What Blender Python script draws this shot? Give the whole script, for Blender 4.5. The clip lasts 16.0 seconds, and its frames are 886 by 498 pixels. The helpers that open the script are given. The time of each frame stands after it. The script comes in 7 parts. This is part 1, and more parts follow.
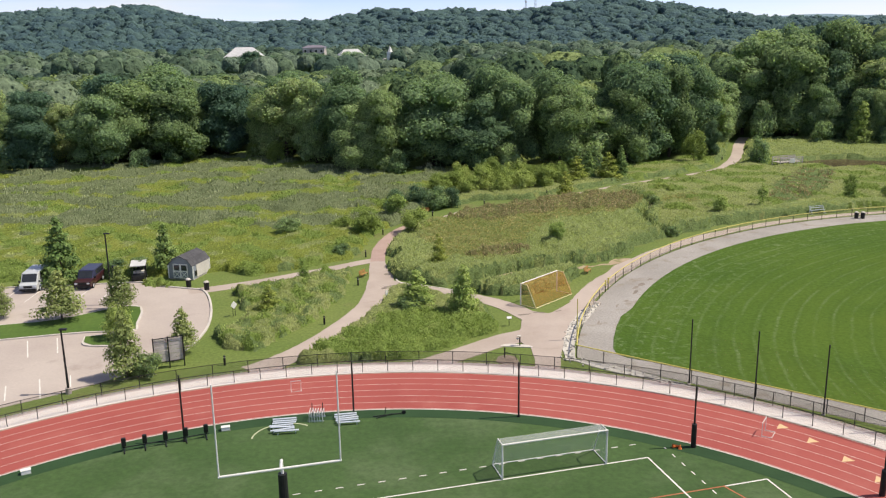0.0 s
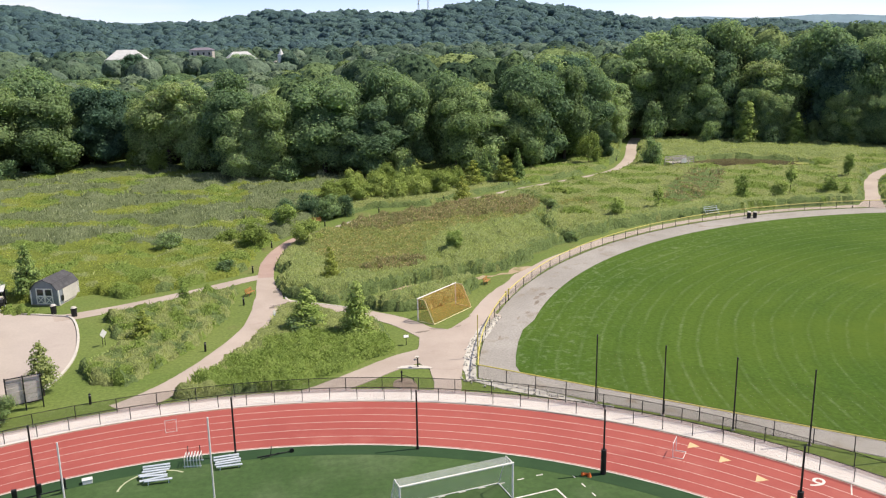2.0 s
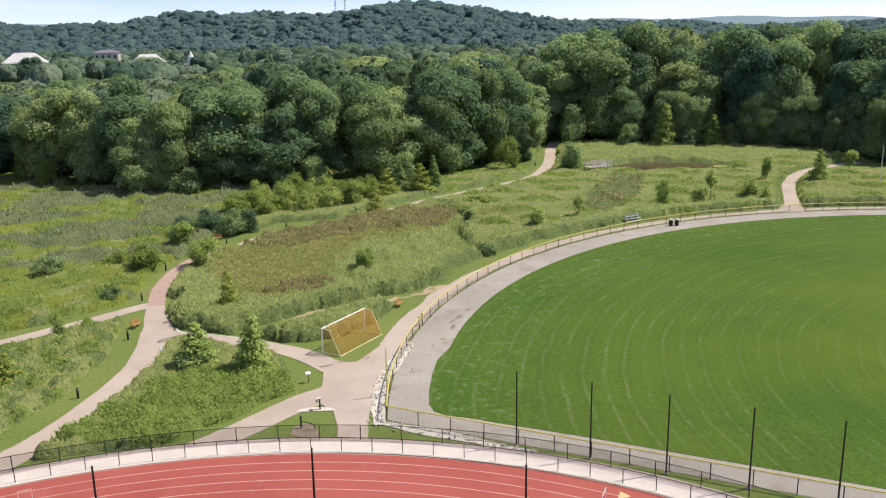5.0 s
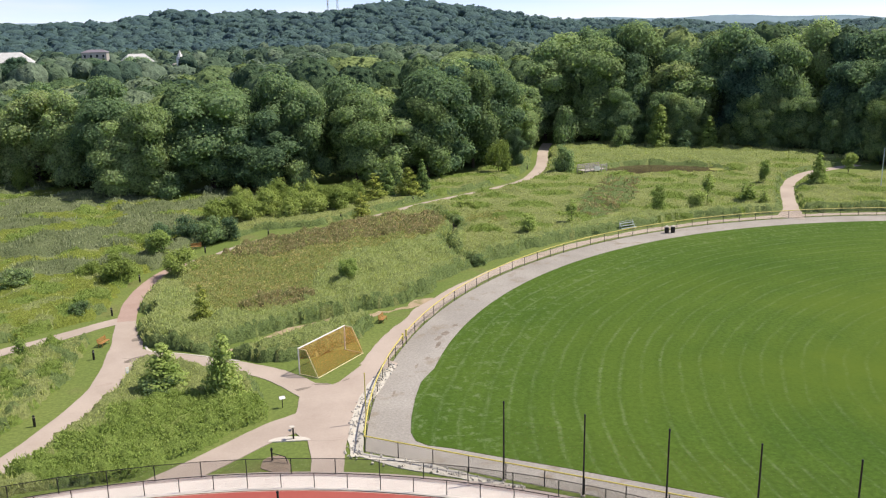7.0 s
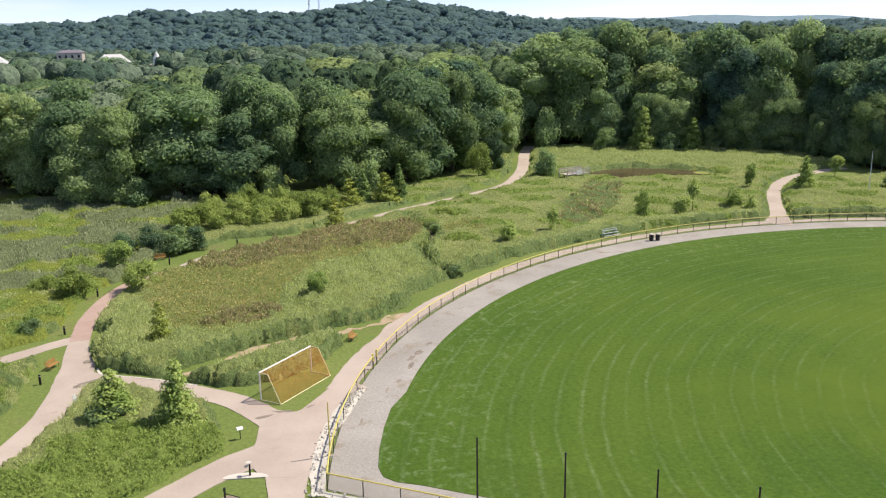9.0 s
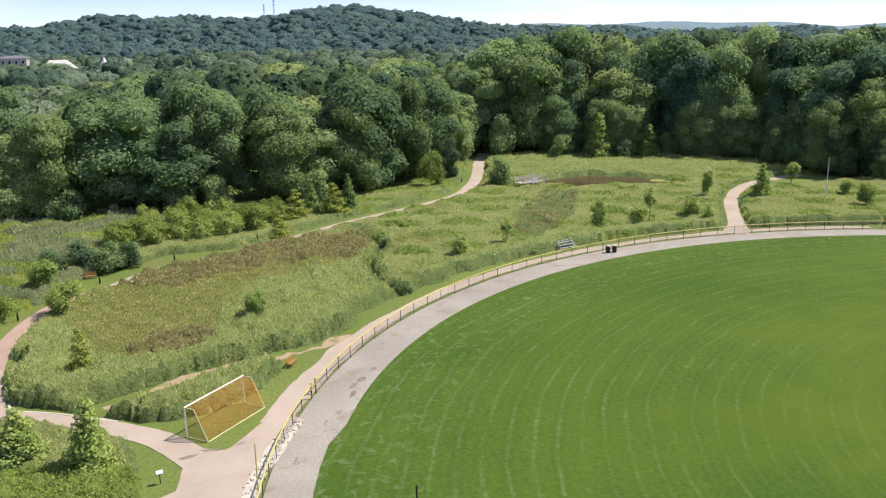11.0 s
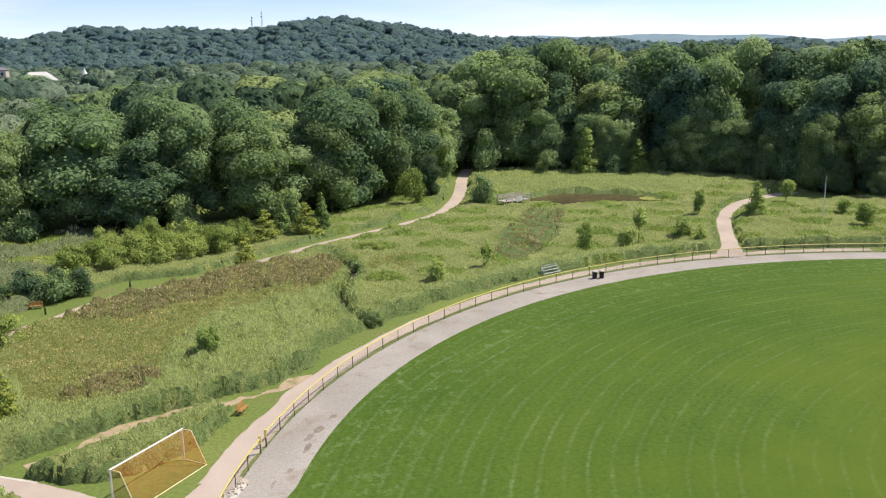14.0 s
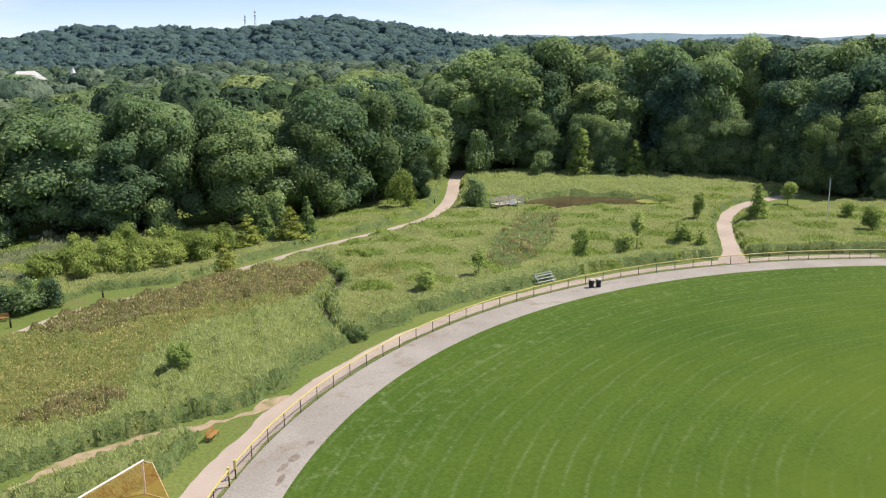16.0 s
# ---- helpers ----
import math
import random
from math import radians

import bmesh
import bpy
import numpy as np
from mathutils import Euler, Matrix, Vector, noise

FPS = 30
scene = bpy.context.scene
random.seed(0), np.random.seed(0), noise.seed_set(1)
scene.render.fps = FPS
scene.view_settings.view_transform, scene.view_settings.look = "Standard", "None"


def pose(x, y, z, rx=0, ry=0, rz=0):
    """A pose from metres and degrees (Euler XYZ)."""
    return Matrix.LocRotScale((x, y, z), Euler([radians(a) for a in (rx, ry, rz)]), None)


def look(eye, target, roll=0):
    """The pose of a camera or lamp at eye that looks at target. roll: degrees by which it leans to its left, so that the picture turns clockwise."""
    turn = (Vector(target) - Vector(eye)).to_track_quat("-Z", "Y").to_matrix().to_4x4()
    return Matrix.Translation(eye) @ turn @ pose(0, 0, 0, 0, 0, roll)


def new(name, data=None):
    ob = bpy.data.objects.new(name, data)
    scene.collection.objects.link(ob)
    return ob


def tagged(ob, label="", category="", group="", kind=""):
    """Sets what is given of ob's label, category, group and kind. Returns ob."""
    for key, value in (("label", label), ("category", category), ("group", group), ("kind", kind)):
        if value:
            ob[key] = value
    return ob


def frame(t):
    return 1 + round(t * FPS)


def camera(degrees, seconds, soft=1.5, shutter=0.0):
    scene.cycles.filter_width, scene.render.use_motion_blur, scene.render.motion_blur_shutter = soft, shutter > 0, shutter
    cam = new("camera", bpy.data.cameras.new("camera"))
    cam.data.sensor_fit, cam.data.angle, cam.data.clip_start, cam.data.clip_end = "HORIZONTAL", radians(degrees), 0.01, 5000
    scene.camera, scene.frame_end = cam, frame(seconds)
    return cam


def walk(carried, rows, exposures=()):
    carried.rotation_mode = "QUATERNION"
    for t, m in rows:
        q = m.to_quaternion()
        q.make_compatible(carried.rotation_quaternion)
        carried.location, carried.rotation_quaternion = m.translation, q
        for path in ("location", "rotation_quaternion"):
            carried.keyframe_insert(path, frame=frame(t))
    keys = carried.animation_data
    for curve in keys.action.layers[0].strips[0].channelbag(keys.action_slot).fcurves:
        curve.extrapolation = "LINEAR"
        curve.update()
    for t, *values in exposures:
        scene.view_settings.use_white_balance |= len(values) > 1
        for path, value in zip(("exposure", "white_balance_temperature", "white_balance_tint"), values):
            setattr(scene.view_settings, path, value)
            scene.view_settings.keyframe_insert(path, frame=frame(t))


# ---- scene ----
cam = camera(53.92, 16.0, soft=1.22)
METRES, EYE, TILT, LEAN, TURN = 41.2, 28.6, 0.0, 0.0, 0.0
ROWS = [
    (0.0, -0.0008, -0.0022, -0.0062, -0.098, -14.122, 0.939),
    (0.5, 0.003, 0.0289, -0.0059, -2.118, -14.132, 0.929),
    (1.0, 0.0083, 0.0609, -0.0072, -3.979, -14.125, 0.909),
    (1.5, 0.0153, 0.093, -0.0083, -5.501, -14.114, 0.919),
    (2.0, 0.0218, 0.1261, -0.0094, -6.861, -14.103, 0.939),
    (2.5, 0.0299, 0.1582, -0.01, -8.509, -14.106, 0.929),
    (3.0, 0.0394, 0.1888, -0.0103, -10.23, -14.118, 0.909),
    (3.5, 0.0507, 0.2185, -0.0101, -11.552, -14.089, 0.929),
    (4.0, 0.062, 0.2467, -0.0085, -11.868, -14.099, 0.949),
    (6.5, 0.1176, 0.3826, -0.0041, -12.335, -14.142, 0.989),
    (7.0, 0.1287, 0.4099, -0.0027, -12.446, -14.177, 0.989),
    (7.5, 0.1409, 0.4358, -0.0016, -12.538, -14.179, 0.999),
    (8.0, 0.1527, 0.4638, -0.0011, -12.627, -14.185, 0.999),
    (8.5, 0.165, 0.4924, -0.0007, -12.723, -14.19, 0.999),
    (9.0, 0.1785, 0.5232, -0.0018, -13.541, -14.201, 0.979),
    (9.5, 0.1927, 0.5529, -0.003, -14.567, -14.226, 0.949),
    (12.0, 0.2722, 0.69, -0.007, -16.564, -13.517, 0.859),
    (12.5, 0.288, 0.7168, -0.0067, -16.629, -13.302, 0.849),
    (13.0, 0.3035, 0.7442, -0.0071, -16.719, -13.091, 0.839),
    (13.5, 0.3182, 0.7724, -0.0074, -16.801, -13.101, 0.829),
    (14.0, 0.3334, 0.8011, -0.0079, -16.889, -13.13, 0.809),
    (14.5, 0.347, 0.8301, -0.0086, -16.943, -13.151, 0.799),
    (15.0, 0.3604, 0.8584, -0.01, -17.046, -13.13, 0.789),
    (15.5, 0.373, 0.8877, -0.0113, -17.11, -13.154, 0.799),
    (16.0, 0.3857, 0.9159, -0.0124, -17.223, -13.187, 0.809),
]
walk(cam, [(t, pose(0, 0, EYE, TILT, LEAN, TURN) @ pose(METRES * x, METRES * y, METRES * z, 90 + pitch, roll, yaw)) for t, x, y, z, yaw, pitch, roll in ROWS], [(0.0, 0.12, 7300, 10), (0.5, 0.22, 7300, 10), (1.0, 0.33, 7300, 10), (2.0, 0.27, 7300, 10), (4.0, 0.22, 7300, 10), (8.0, 0.24, 7300, 10), (9.5, 0.33, 7300, 10), (12.5, 0.33, 7300, 10), (16.0, 0.27, 7300, 10)])

# ---- world and sun ----
SUN_AZ, SUN_EL = 86.0, 56.0          # degrees, azimuth from +y towards +x
world = bpy.data.worlds.new("sky")
scene.world = world
world.use_nodes = True
wn = world.node_tree.nodes
wl = world.node_tree.links
sky = wn.new("ShaderNodeTexSky")
sky.sky_type, sky.sun_disc = "NISHITA", False
sky.sun_elevation, sky.sun_rotation = radians(SUN_EL), radians(SUN_AZ)
sky.air_density, sky.dust_density, sky.ozone_density = 0.52, 0.0, 1.5
wn["Background"].inputs["Strength"].default_value = 0.15
tint = wn.new("ShaderNodeMix")
tint.data_type, tint.blend_type = "RGBA", "MULTIPLY"
tint.inputs[0].default_value, tint.inputs[7].default_value = 1.0, (0.8, 0.795, 0.99, 1)
wl.new(sky.outputs["Color"], tint.inputs[6])
# thin white cloud lying low over the horizon
where = wn.new("ShaderNodeTexCoord")
flat = wn.new("ShaderNodeMapping")
flat.inputs["Scale"].default_value = (1.0, 1.0, 7.0)
wl.new(where.outputs["Generated"], flat.inputs["Vector"])
puff = wn.new("ShaderNodeTexNoise")
puff.inputs["Scale"].default_value, puff.inputs["Detail"].default_value, puff.inputs["Roughness"].default_value = 2.6, 6.0, 0.55
wl.new(flat.outputs["Vector"], puff.inputs["Vector"])
veil = wn.new("ShaderNodeMapRange")
veil.inputs["From Min"].default_value, veil.inputs["From Max"].default_value, veil.inputs["To Max"].default_value = 0.44, 0.7, 0.6
wl.new(puff.outputs["Fac"], veil.inputs["Value"])
cloud = wn.new("ShaderNodeMix")
cloud.data_type = "RGBA"
cloud.inputs[7].default_value = (5.6, 5.8, 6.2, 1)
wl.new(veil.outputs["Result"], cloud.inputs[0])
wl.new(tint.outputs[2], cloud.inputs[6])
wl.new(cloud.outputs[2], wn["Background"].inputs["Color"])
sun = new("sun", bpy.data.lights.new("sun", "SUN"))
sun.data.energy, sun.data.angle, sun.data.color = 4.5, radians(0.6), (1.0, 0.95, 0.87)
sun.matrix_world = look((math.sin(radians(SUN_AZ)) * 100, math.cos(radians(SUN_AZ)) * 100, 100 * math.tan(radians(SUN_EL))), (0, 0, 0))

# ---- materials ----


def ramp(nt, fac, stops):
    r = nt.nodes.new("ShaderNodeValToRGB")
    els = r.color_ramp.elements
    while len(els) < len(stops):
        els.new(0.5)
    for e, (p, c) in zip(els, stops):
        e.position, e.color = p, (*c, 1)
    nt.links.new(fac, r.inputs["Fac"])
    return r.outputs["Color"]


def noise_of(nt, coord, scale, detail=4.0, rough=0.6):
    n = nt.nodes.new("ShaderNodeTexNoise")
    n.inputs["Scale"].default_value, n.inputs["Detail"].default_value, n.inputs["Roughness"].default_value = scale, detail, rough
    nt.links.new(coord, n.inputs["Vector"])
    return n.outputs["Fac"]


def mixed(nt, fac, a, b, how="MIX"):
    m = nt.nodes.new("ShaderNodeMix")
    m.data_type, m.blend_type = "RGBA", how
    for sock, v in ((m.inputs[0], fac), (m.inputs[6], a), (m.inputs[7], b)):
        if isinstance(v, (int, float)):
            sock.default_value = v
        elif isinstance(v, tuple):
            sock.default_value = (*v, 1)
        else:
            nt.links.new(v, sock)
    return m.outputs[2]


def bare(name):
    m = bpy.data.materials.new(name)
    m.use_nodes = True
    nt = m.node_tree
    return m, nt, nt.nodes["Principled BSDF"]


def surface(name, c1, c2, scale=1.0, rough=0.8, metal=0.0, fine=12.0, fine_amount=0.25, bump=0.0, blotch=None, spec=0.3, each=0.0):
    """Two colours in soft patches, fine grain over them, an optional third colour in blotches."""
    m, nt, b = bare(name)
    co = nt.nodes.new("ShaderNodeTexCoord").outputs["Object"]
    big = ramp(nt, noise_of(nt, co, scale), [(0.35, c1), (0.65, c2)])
    if blotch:
        c3, sc, lo, hi = blotch
        big = mixed(nt, ramp(nt, noise_of(nt, co, sc, 5.0), [(lo, (0, 0, 0)), (hi, (1, 1, 1))]), big, c3)
    g = noise_of(nt, co, fine, 3.0, 0.7)
    col = mixed(nt, fine_amount, big, ramp(nt, g, [(0.3, (0.25, 0.25, 0.25)), (0.7, (1, 1, 1))]), "MULTIPLY")
    if each:
        info = nt.nodes.new("ShaderNodeObjectInfo").outputs["Random"]
        col = mixed(nt, each, col, ramp(nt, info, [(0.0, (0.35, 0.35, 0.35)), (1.0, (1.0, 1.0, 1.0))]), "MULTIPLY")
    nt.links.new(col, b.inputs["Base Color"])
    b.inputs["Roughness"].default_value, b.inputs["Metallic"].default_value = rough, metal
    b.inputs["Specular IOR Level"].default_value = spec
    if bump:
        bp = nt.nodes.new("ShaderNodeBump")
        bp.inputs["Strength"].default_value, bp.inputs["Distance"].default_value = 0.6, bump
        nt.links.new(g, bp.inputs["Height"])
        nt.links.new(bp.outputs["Normal"], b.inputs["Normal"])
    return m


def foliage(name, stops, per_object=0.5, through_light=0.3, patch=0.05, upward=0.5, leafwise=0.45, patchy=1.1, detail=3.0, speck=2.6, speckle=0.75):
    """Leaves: colour varies leaf by leaf, tree by tree and in soft patches; some light passes through."""
    m, nt, b = bare(name)
    co = nt.nodes.new("ShaderNodeTexCoord").outputs["Object"]
    isl = nt.nodes.new("ShaderNodeNewGeometry").outputs["Random Per Island"]
    info = nt.nodes.new("ShaderNodeObjectInfo").outputs["Random"]
    n = noise_of(nt, co, patch, detail, 0.5 if detail < 4 else 0.68)
    mix = nt.nodes.new("ShaderNodeMath")
    mix.operation = "MULTIPLY_ADD"
    nt.links.new(isl, mix.inputs[0])
    mix.inputs[1].default_value = leafwise
    add = nt.nodes.new("ShaderNodeMath")
    add.operation = "MULTIPLY_ADD"
    nt.links.new(info, add.inputs[0])
    add.inputs[1].default_value = per_object
    sub = nt.nodes.new("ShaderNodeMath")
    sub.operation = "MULTIPLY_ADD"
    nt.links.new(n, sub.inputs[0])
    sub.inputs[1].default_value, sub.inputs[2].default_value = patchy, 0.5 - patchy * 0.5 - leafwise * 0.5 - per_object * 0.5
    nt.links.new(sub.outputs[0], add.inputs[2])
    nt.links.new(add.outputs[0], mix.inputs[2])
    col = ramp(nt, mix.outputs[0], stops)
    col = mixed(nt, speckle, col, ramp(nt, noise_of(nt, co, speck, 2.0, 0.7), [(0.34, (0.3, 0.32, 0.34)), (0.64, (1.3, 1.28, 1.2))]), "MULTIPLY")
    nt.links.new(col, b.inputs["Base Color"])
    b.inputs["Roughness"].default_value, b.inputs["Specular IOR Level"].default_value = 0.8, 0.06
    geo = nt.nodes.new("ShaderNodeNewGeometry").outputs["Normal"]
    lift = nt.nodes.new("ShaderNodeVectorMath")
    lift.operation = "ADD"
    nt.links.new(geo, lift.inputs[0])
    lift.inputs[1].default_value = (0, 0, upward)
    norm = nt.nodes.new("ShaderNodeVectorMath")
    norm.operation = "NORMALIZE"
    nt.links.new(lift.outputs[0], norm.inputs[0])
    nt.links.new(norm.outputs[0], b.inputs["Normal"])
    tr = nt.nodes.new("ShaderNodeBsdfTranslucent")
    dim = mixed(nt, 1.0, col, (through_light, through_light, through_light * 0.7), "MULTIPLY")
    nt.links.new(dim, tr.inputs["Color"])
    sh = nt.nodes.new("ShaderNodeAddShader")
    nt.links.new(b.outputs[0], sh.inputs[0])
    nt.links.new(tr.outputs[0], sh.inputs[1])
    nt.links.new(sh.outputs[0], nt.nodes["Material Output"].inputs["Surface"])
    return m


def netting(name, colour, cover):
    """Fine mesh fabric seen from far off: partly open."""
    m, nt, b = bare(name)
    b.inputs["Base Color"].default_value, b.inputs["Roughness"].default_value = (*colour, 1), 0.8
    co = nt.nodes.new("ShaderNodeTexCoord").outputs["Object"]
    n = noise_of(nt, co, 1.3, 3.0)
    al = nt.nodes.new("ShaderNodeMath")
    al.operation = "MULTIPLY_ADD"
    nt.links.new(n, al.inputs[0])
    al.inputs[1].default_value, al.inputs[2].default_value = cover * 0.6, cover * 0.7
    nt.links.new(al.outputs[0], b.inputs["Alpha"])
    return m


M = {}
M["ground"] = surface("ground", (0.145, 0.215, 0.05), (0.2, 0.255, 0.07), 0.06, 0.95, fine=3.2, fine_amount=0.55, blotch=((0.21, 0.2, 0.085), 0.11, 0.58, 0.78))
M["lawn"] = surface("lawn", (0.07, 0.14, 0.025), (0.1, 0.175, 0.035), 0.15, 0.95, fine=3.0, fine_amount=0.4)
M["path"] = surface("path_paving", (0.405, 0.338, 0.298), (0.485, 0.412, 0.368), 0.16, 0.9, fine=6.0, fine_amount=0.12, blotch=((0.35, 0.27, 0.24), 0.35, 0.6, 0.8))
M["path_red"] = surface("path_brick_paving", (0.4, 0.285, 0.25), (0.46, 0.34, 0.3), 0.3, 0.9, fine=5.0, fine_amount=0.2)
M["asphalt"] = surface("lot_asphalt", (0.43, 0.37, 0.34), (0.5, 0.44, 0.4), 0.12, 0.92, fine=4.0, fine_amount=0.14, blotch=((0.36, 0.3, 0.27), 0.2, 0.62, 0.75))
M["gravel"] = surface("gravel", (0.345, 0.325, 0.305), (0.43, 0.408, 0.385), 0.14, 0.95, fine=5.0, fine_amount=0.42, blotch=((0.3, 0.255, 0.205), 0.45, 0.56, 0.7))
M["stain"] = surface("damp_stain", (0.23, 0.195, 0.165), (0.32, 0.275, 0.24), 0.9, 0.9, fine=3.0, fine_amount=0.4)
M["pale_board"] = surface("pale_weathered_board", (0.58, 0.52, 0.48), (0.7, 0.64, 0.6), 1.2, 0.9, fine=9.0, fine_amount=0.35)
M["dirt"] = surface("dirt", (0.38, 0.29, 0.2), (0.5, 0.4, 0.29), 0.4, 0.95, fine=4.0, fine_amount=0.3, blotch=((0.22, 0.23, 0.09), 0.9, 0.5, 0.68))
M["apron"] = surface("apron_concrete", (0.66, 0.61, 0.58), (0.74, 0.69, 0.66), 0.3, 0.9, fine=4.0, fine_amount=0.1)
M["concrete"] = surface("concrete", (0.42, 0.36, 0.34), (0.48, 0.42, 0.4), 0.3, 0.9, fine=4.0, fine_amount=0.15)
M["kerb"] = surface("kerb_concrete", (0.55, 0.52, 0.48), (0.66, 0.62, 0.57), 0.5, 0.9, fine=5.0, fine_amount=0.2)
M["track"] = surface("track_rubber", (0.34, 0.078, 0.068), (0.39, 0.098, 0.083), 0.09, 0.85, fine=5.0, fine_amount=0.14, blotch=((0.42, 0.13, 0.11), 0.25, 0.55, 0.8))
M["turf"] = surface("turf", (0.05, 0.104, 0.03), (0.068, 0.13, 0.04), 0.1, 0.9, fine=2.2, fine_amount=0.42, blotch=((0.11, 0.165, 0.075), 0.13, 0.48, 0.75))
M["turf_edge"] = surface("turf_edge", (0.022, 0.06, 0.022), (0.03, 0.075, 0.028), 0.3, 0.9, fine=3.0, fine_amount=0.2)
M["white"] = surface("white_paint", (0.74, 0.74, 0.72), (0.82, 0.82, 0.8), 0.8, 0.5, fine=5.0, fine_amount=0.1)
M["line"] = surface("line_paint", (0.7, 0.68, 0.64), (0.8, 0.78, 0.74), 0.8, 0.8, fine=6.0, fine_amount=0.25)
M["track_line"] = surface("track_line_paint", (0.62, 0.42, 0.37), (0.72, 0.55, 0.5), 0.8, 0.8, fine=6.0, fine_amount=0.2)
M["black"] = surface("black_coating", (0.012, 0.013, 0.014), (0.025, 0.026, 0.028), 2.0, 0.45, fine=8.0, fine_amount=0.2)
M["water"] = surface("pond_water", (0.07, 0.055, 0.032), (0.12, 0.092, 0.052), 0.3, 0.25, fine=0.8, fine_amount=0.3, spec=0.15)
# mud colour darkened to carry the shade at the bottom of the ditch
M["mud_shade"] = surface("mud_in_shade", (0.045, 0.042, 0.03), (0.075, 0.068, 0.048), 0.8, 0.8, fine=5.0, fine_amount=0.4)
M["bark"] = surface("bark", (0.09, 0.07, 0.05), (0.16, 0.13, 0.1), 2.0, 0.95, fine=14.0, fine_amount=0.5)
M["leaf_dull"] = foliage("dull_brownish_leaves", [(0.0, (0.111, 0.146, 0.056)), (0.5, (0.182, 0.227, 0.09)), (1.0, (0.293, 0.325, 0.138))], 0.3, 0.7, 0.5, 0.9, 0.4, 1.1, 3.0, 3.0, 0.5)


def canopy(name, stops, patch, speck, depth, through_light=0.35, each_crown=0.75, per_object=0.0, mottle=0.5, patchy=0.7, upward=0.35):
    """Crowns of a wood: each crown its own green, mottled by leaf clumps in relief."""
    m = foliage(name, stops, per_object, through_light, patch, upward, each_crown, patchy, 4.0, speck, mottle)
    nt = m.node_tree
    b = nt.nodes["Principled BSDF"]
    co = nt.nodes.new("ShaderNodeTexCoord").outputs["Object"]
    bp = nt.nodes.new("ShaderNodeBump")
    bp.inputs["Strength"].default_value, bp.inputs["Distance"].default_value = 1.0, depth
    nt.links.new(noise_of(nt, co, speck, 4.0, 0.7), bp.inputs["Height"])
    nt.links.new(b.inputs["Normal"].links[0].from_socket, bp.inputs["Normal"])
    nt.links.new(bp.outputs["Normal"], b.inputs["Normal"])
    return m


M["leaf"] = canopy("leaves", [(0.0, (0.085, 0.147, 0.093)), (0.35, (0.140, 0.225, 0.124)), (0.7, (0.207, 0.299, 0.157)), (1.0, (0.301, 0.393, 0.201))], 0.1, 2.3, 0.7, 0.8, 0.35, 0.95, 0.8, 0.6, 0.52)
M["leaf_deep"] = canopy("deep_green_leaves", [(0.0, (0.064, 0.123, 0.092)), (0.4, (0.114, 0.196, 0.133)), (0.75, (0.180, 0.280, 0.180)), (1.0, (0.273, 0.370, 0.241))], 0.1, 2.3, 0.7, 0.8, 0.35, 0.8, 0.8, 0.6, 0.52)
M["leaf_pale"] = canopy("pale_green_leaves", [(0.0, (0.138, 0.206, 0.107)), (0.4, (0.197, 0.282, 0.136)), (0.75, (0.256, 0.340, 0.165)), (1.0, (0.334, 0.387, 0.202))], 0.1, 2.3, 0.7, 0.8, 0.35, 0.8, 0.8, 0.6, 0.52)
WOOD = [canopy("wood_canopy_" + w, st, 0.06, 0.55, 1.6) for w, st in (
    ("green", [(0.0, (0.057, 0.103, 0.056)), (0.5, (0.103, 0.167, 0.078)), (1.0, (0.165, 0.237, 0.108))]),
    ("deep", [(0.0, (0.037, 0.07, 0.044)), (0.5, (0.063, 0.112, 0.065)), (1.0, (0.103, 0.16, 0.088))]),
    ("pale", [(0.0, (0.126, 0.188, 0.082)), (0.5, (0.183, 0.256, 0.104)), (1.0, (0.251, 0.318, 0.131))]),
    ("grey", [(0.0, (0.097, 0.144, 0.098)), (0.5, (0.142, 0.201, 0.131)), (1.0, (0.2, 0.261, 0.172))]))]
# a slight haze of distance is mixed into these leaf greens
HAZED_VALLEY = [canopy("hazed_valley_canopy_" + w, st, 0.04, 0.32, 2.2) for w, st in (
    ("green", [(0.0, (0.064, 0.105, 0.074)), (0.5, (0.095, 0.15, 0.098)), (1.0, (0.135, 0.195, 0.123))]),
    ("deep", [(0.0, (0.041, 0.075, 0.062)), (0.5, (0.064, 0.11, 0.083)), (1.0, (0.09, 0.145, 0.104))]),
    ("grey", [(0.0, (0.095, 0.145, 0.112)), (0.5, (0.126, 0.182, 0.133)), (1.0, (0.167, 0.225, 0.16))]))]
# stronger distance haze, put into the leaf colour as extra blue
HAZED_HILL = [canopy("hazed_hill_canopy_" + w, st, 0.012, 0.22, 3.0, 0.6, 0.25, 0.0, 0.35, 1.3, 0.8) for w, st in (
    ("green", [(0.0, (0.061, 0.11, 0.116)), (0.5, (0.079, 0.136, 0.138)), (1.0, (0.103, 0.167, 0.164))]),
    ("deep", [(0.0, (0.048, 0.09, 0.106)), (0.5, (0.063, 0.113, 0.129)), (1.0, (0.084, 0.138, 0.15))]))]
M["leaf_young"] = foliage("young_leaves", [(0.0, (0.105, 0.165, 0.048)), (0.5, (0.2, 0.275, 0.085)), (1.0, (0.32, 0.38, 0.14))], 0.4, 0.7, 0.5, 0.9, 0.35, 1.1, 3.0, 3.0, 0.4)
M["leaf_willow"] = foliage("willow_leaves", [(0.0, (0.11, 0.158, 0.042)), (0.5, (0.185, 0.245, 0.072)), (1.0, (0.29, 0.345, 0.12))], 0.5, 0.7, 0.5, 0.9, 0.35, 1.1, 3.0, 3.0, 0.4)
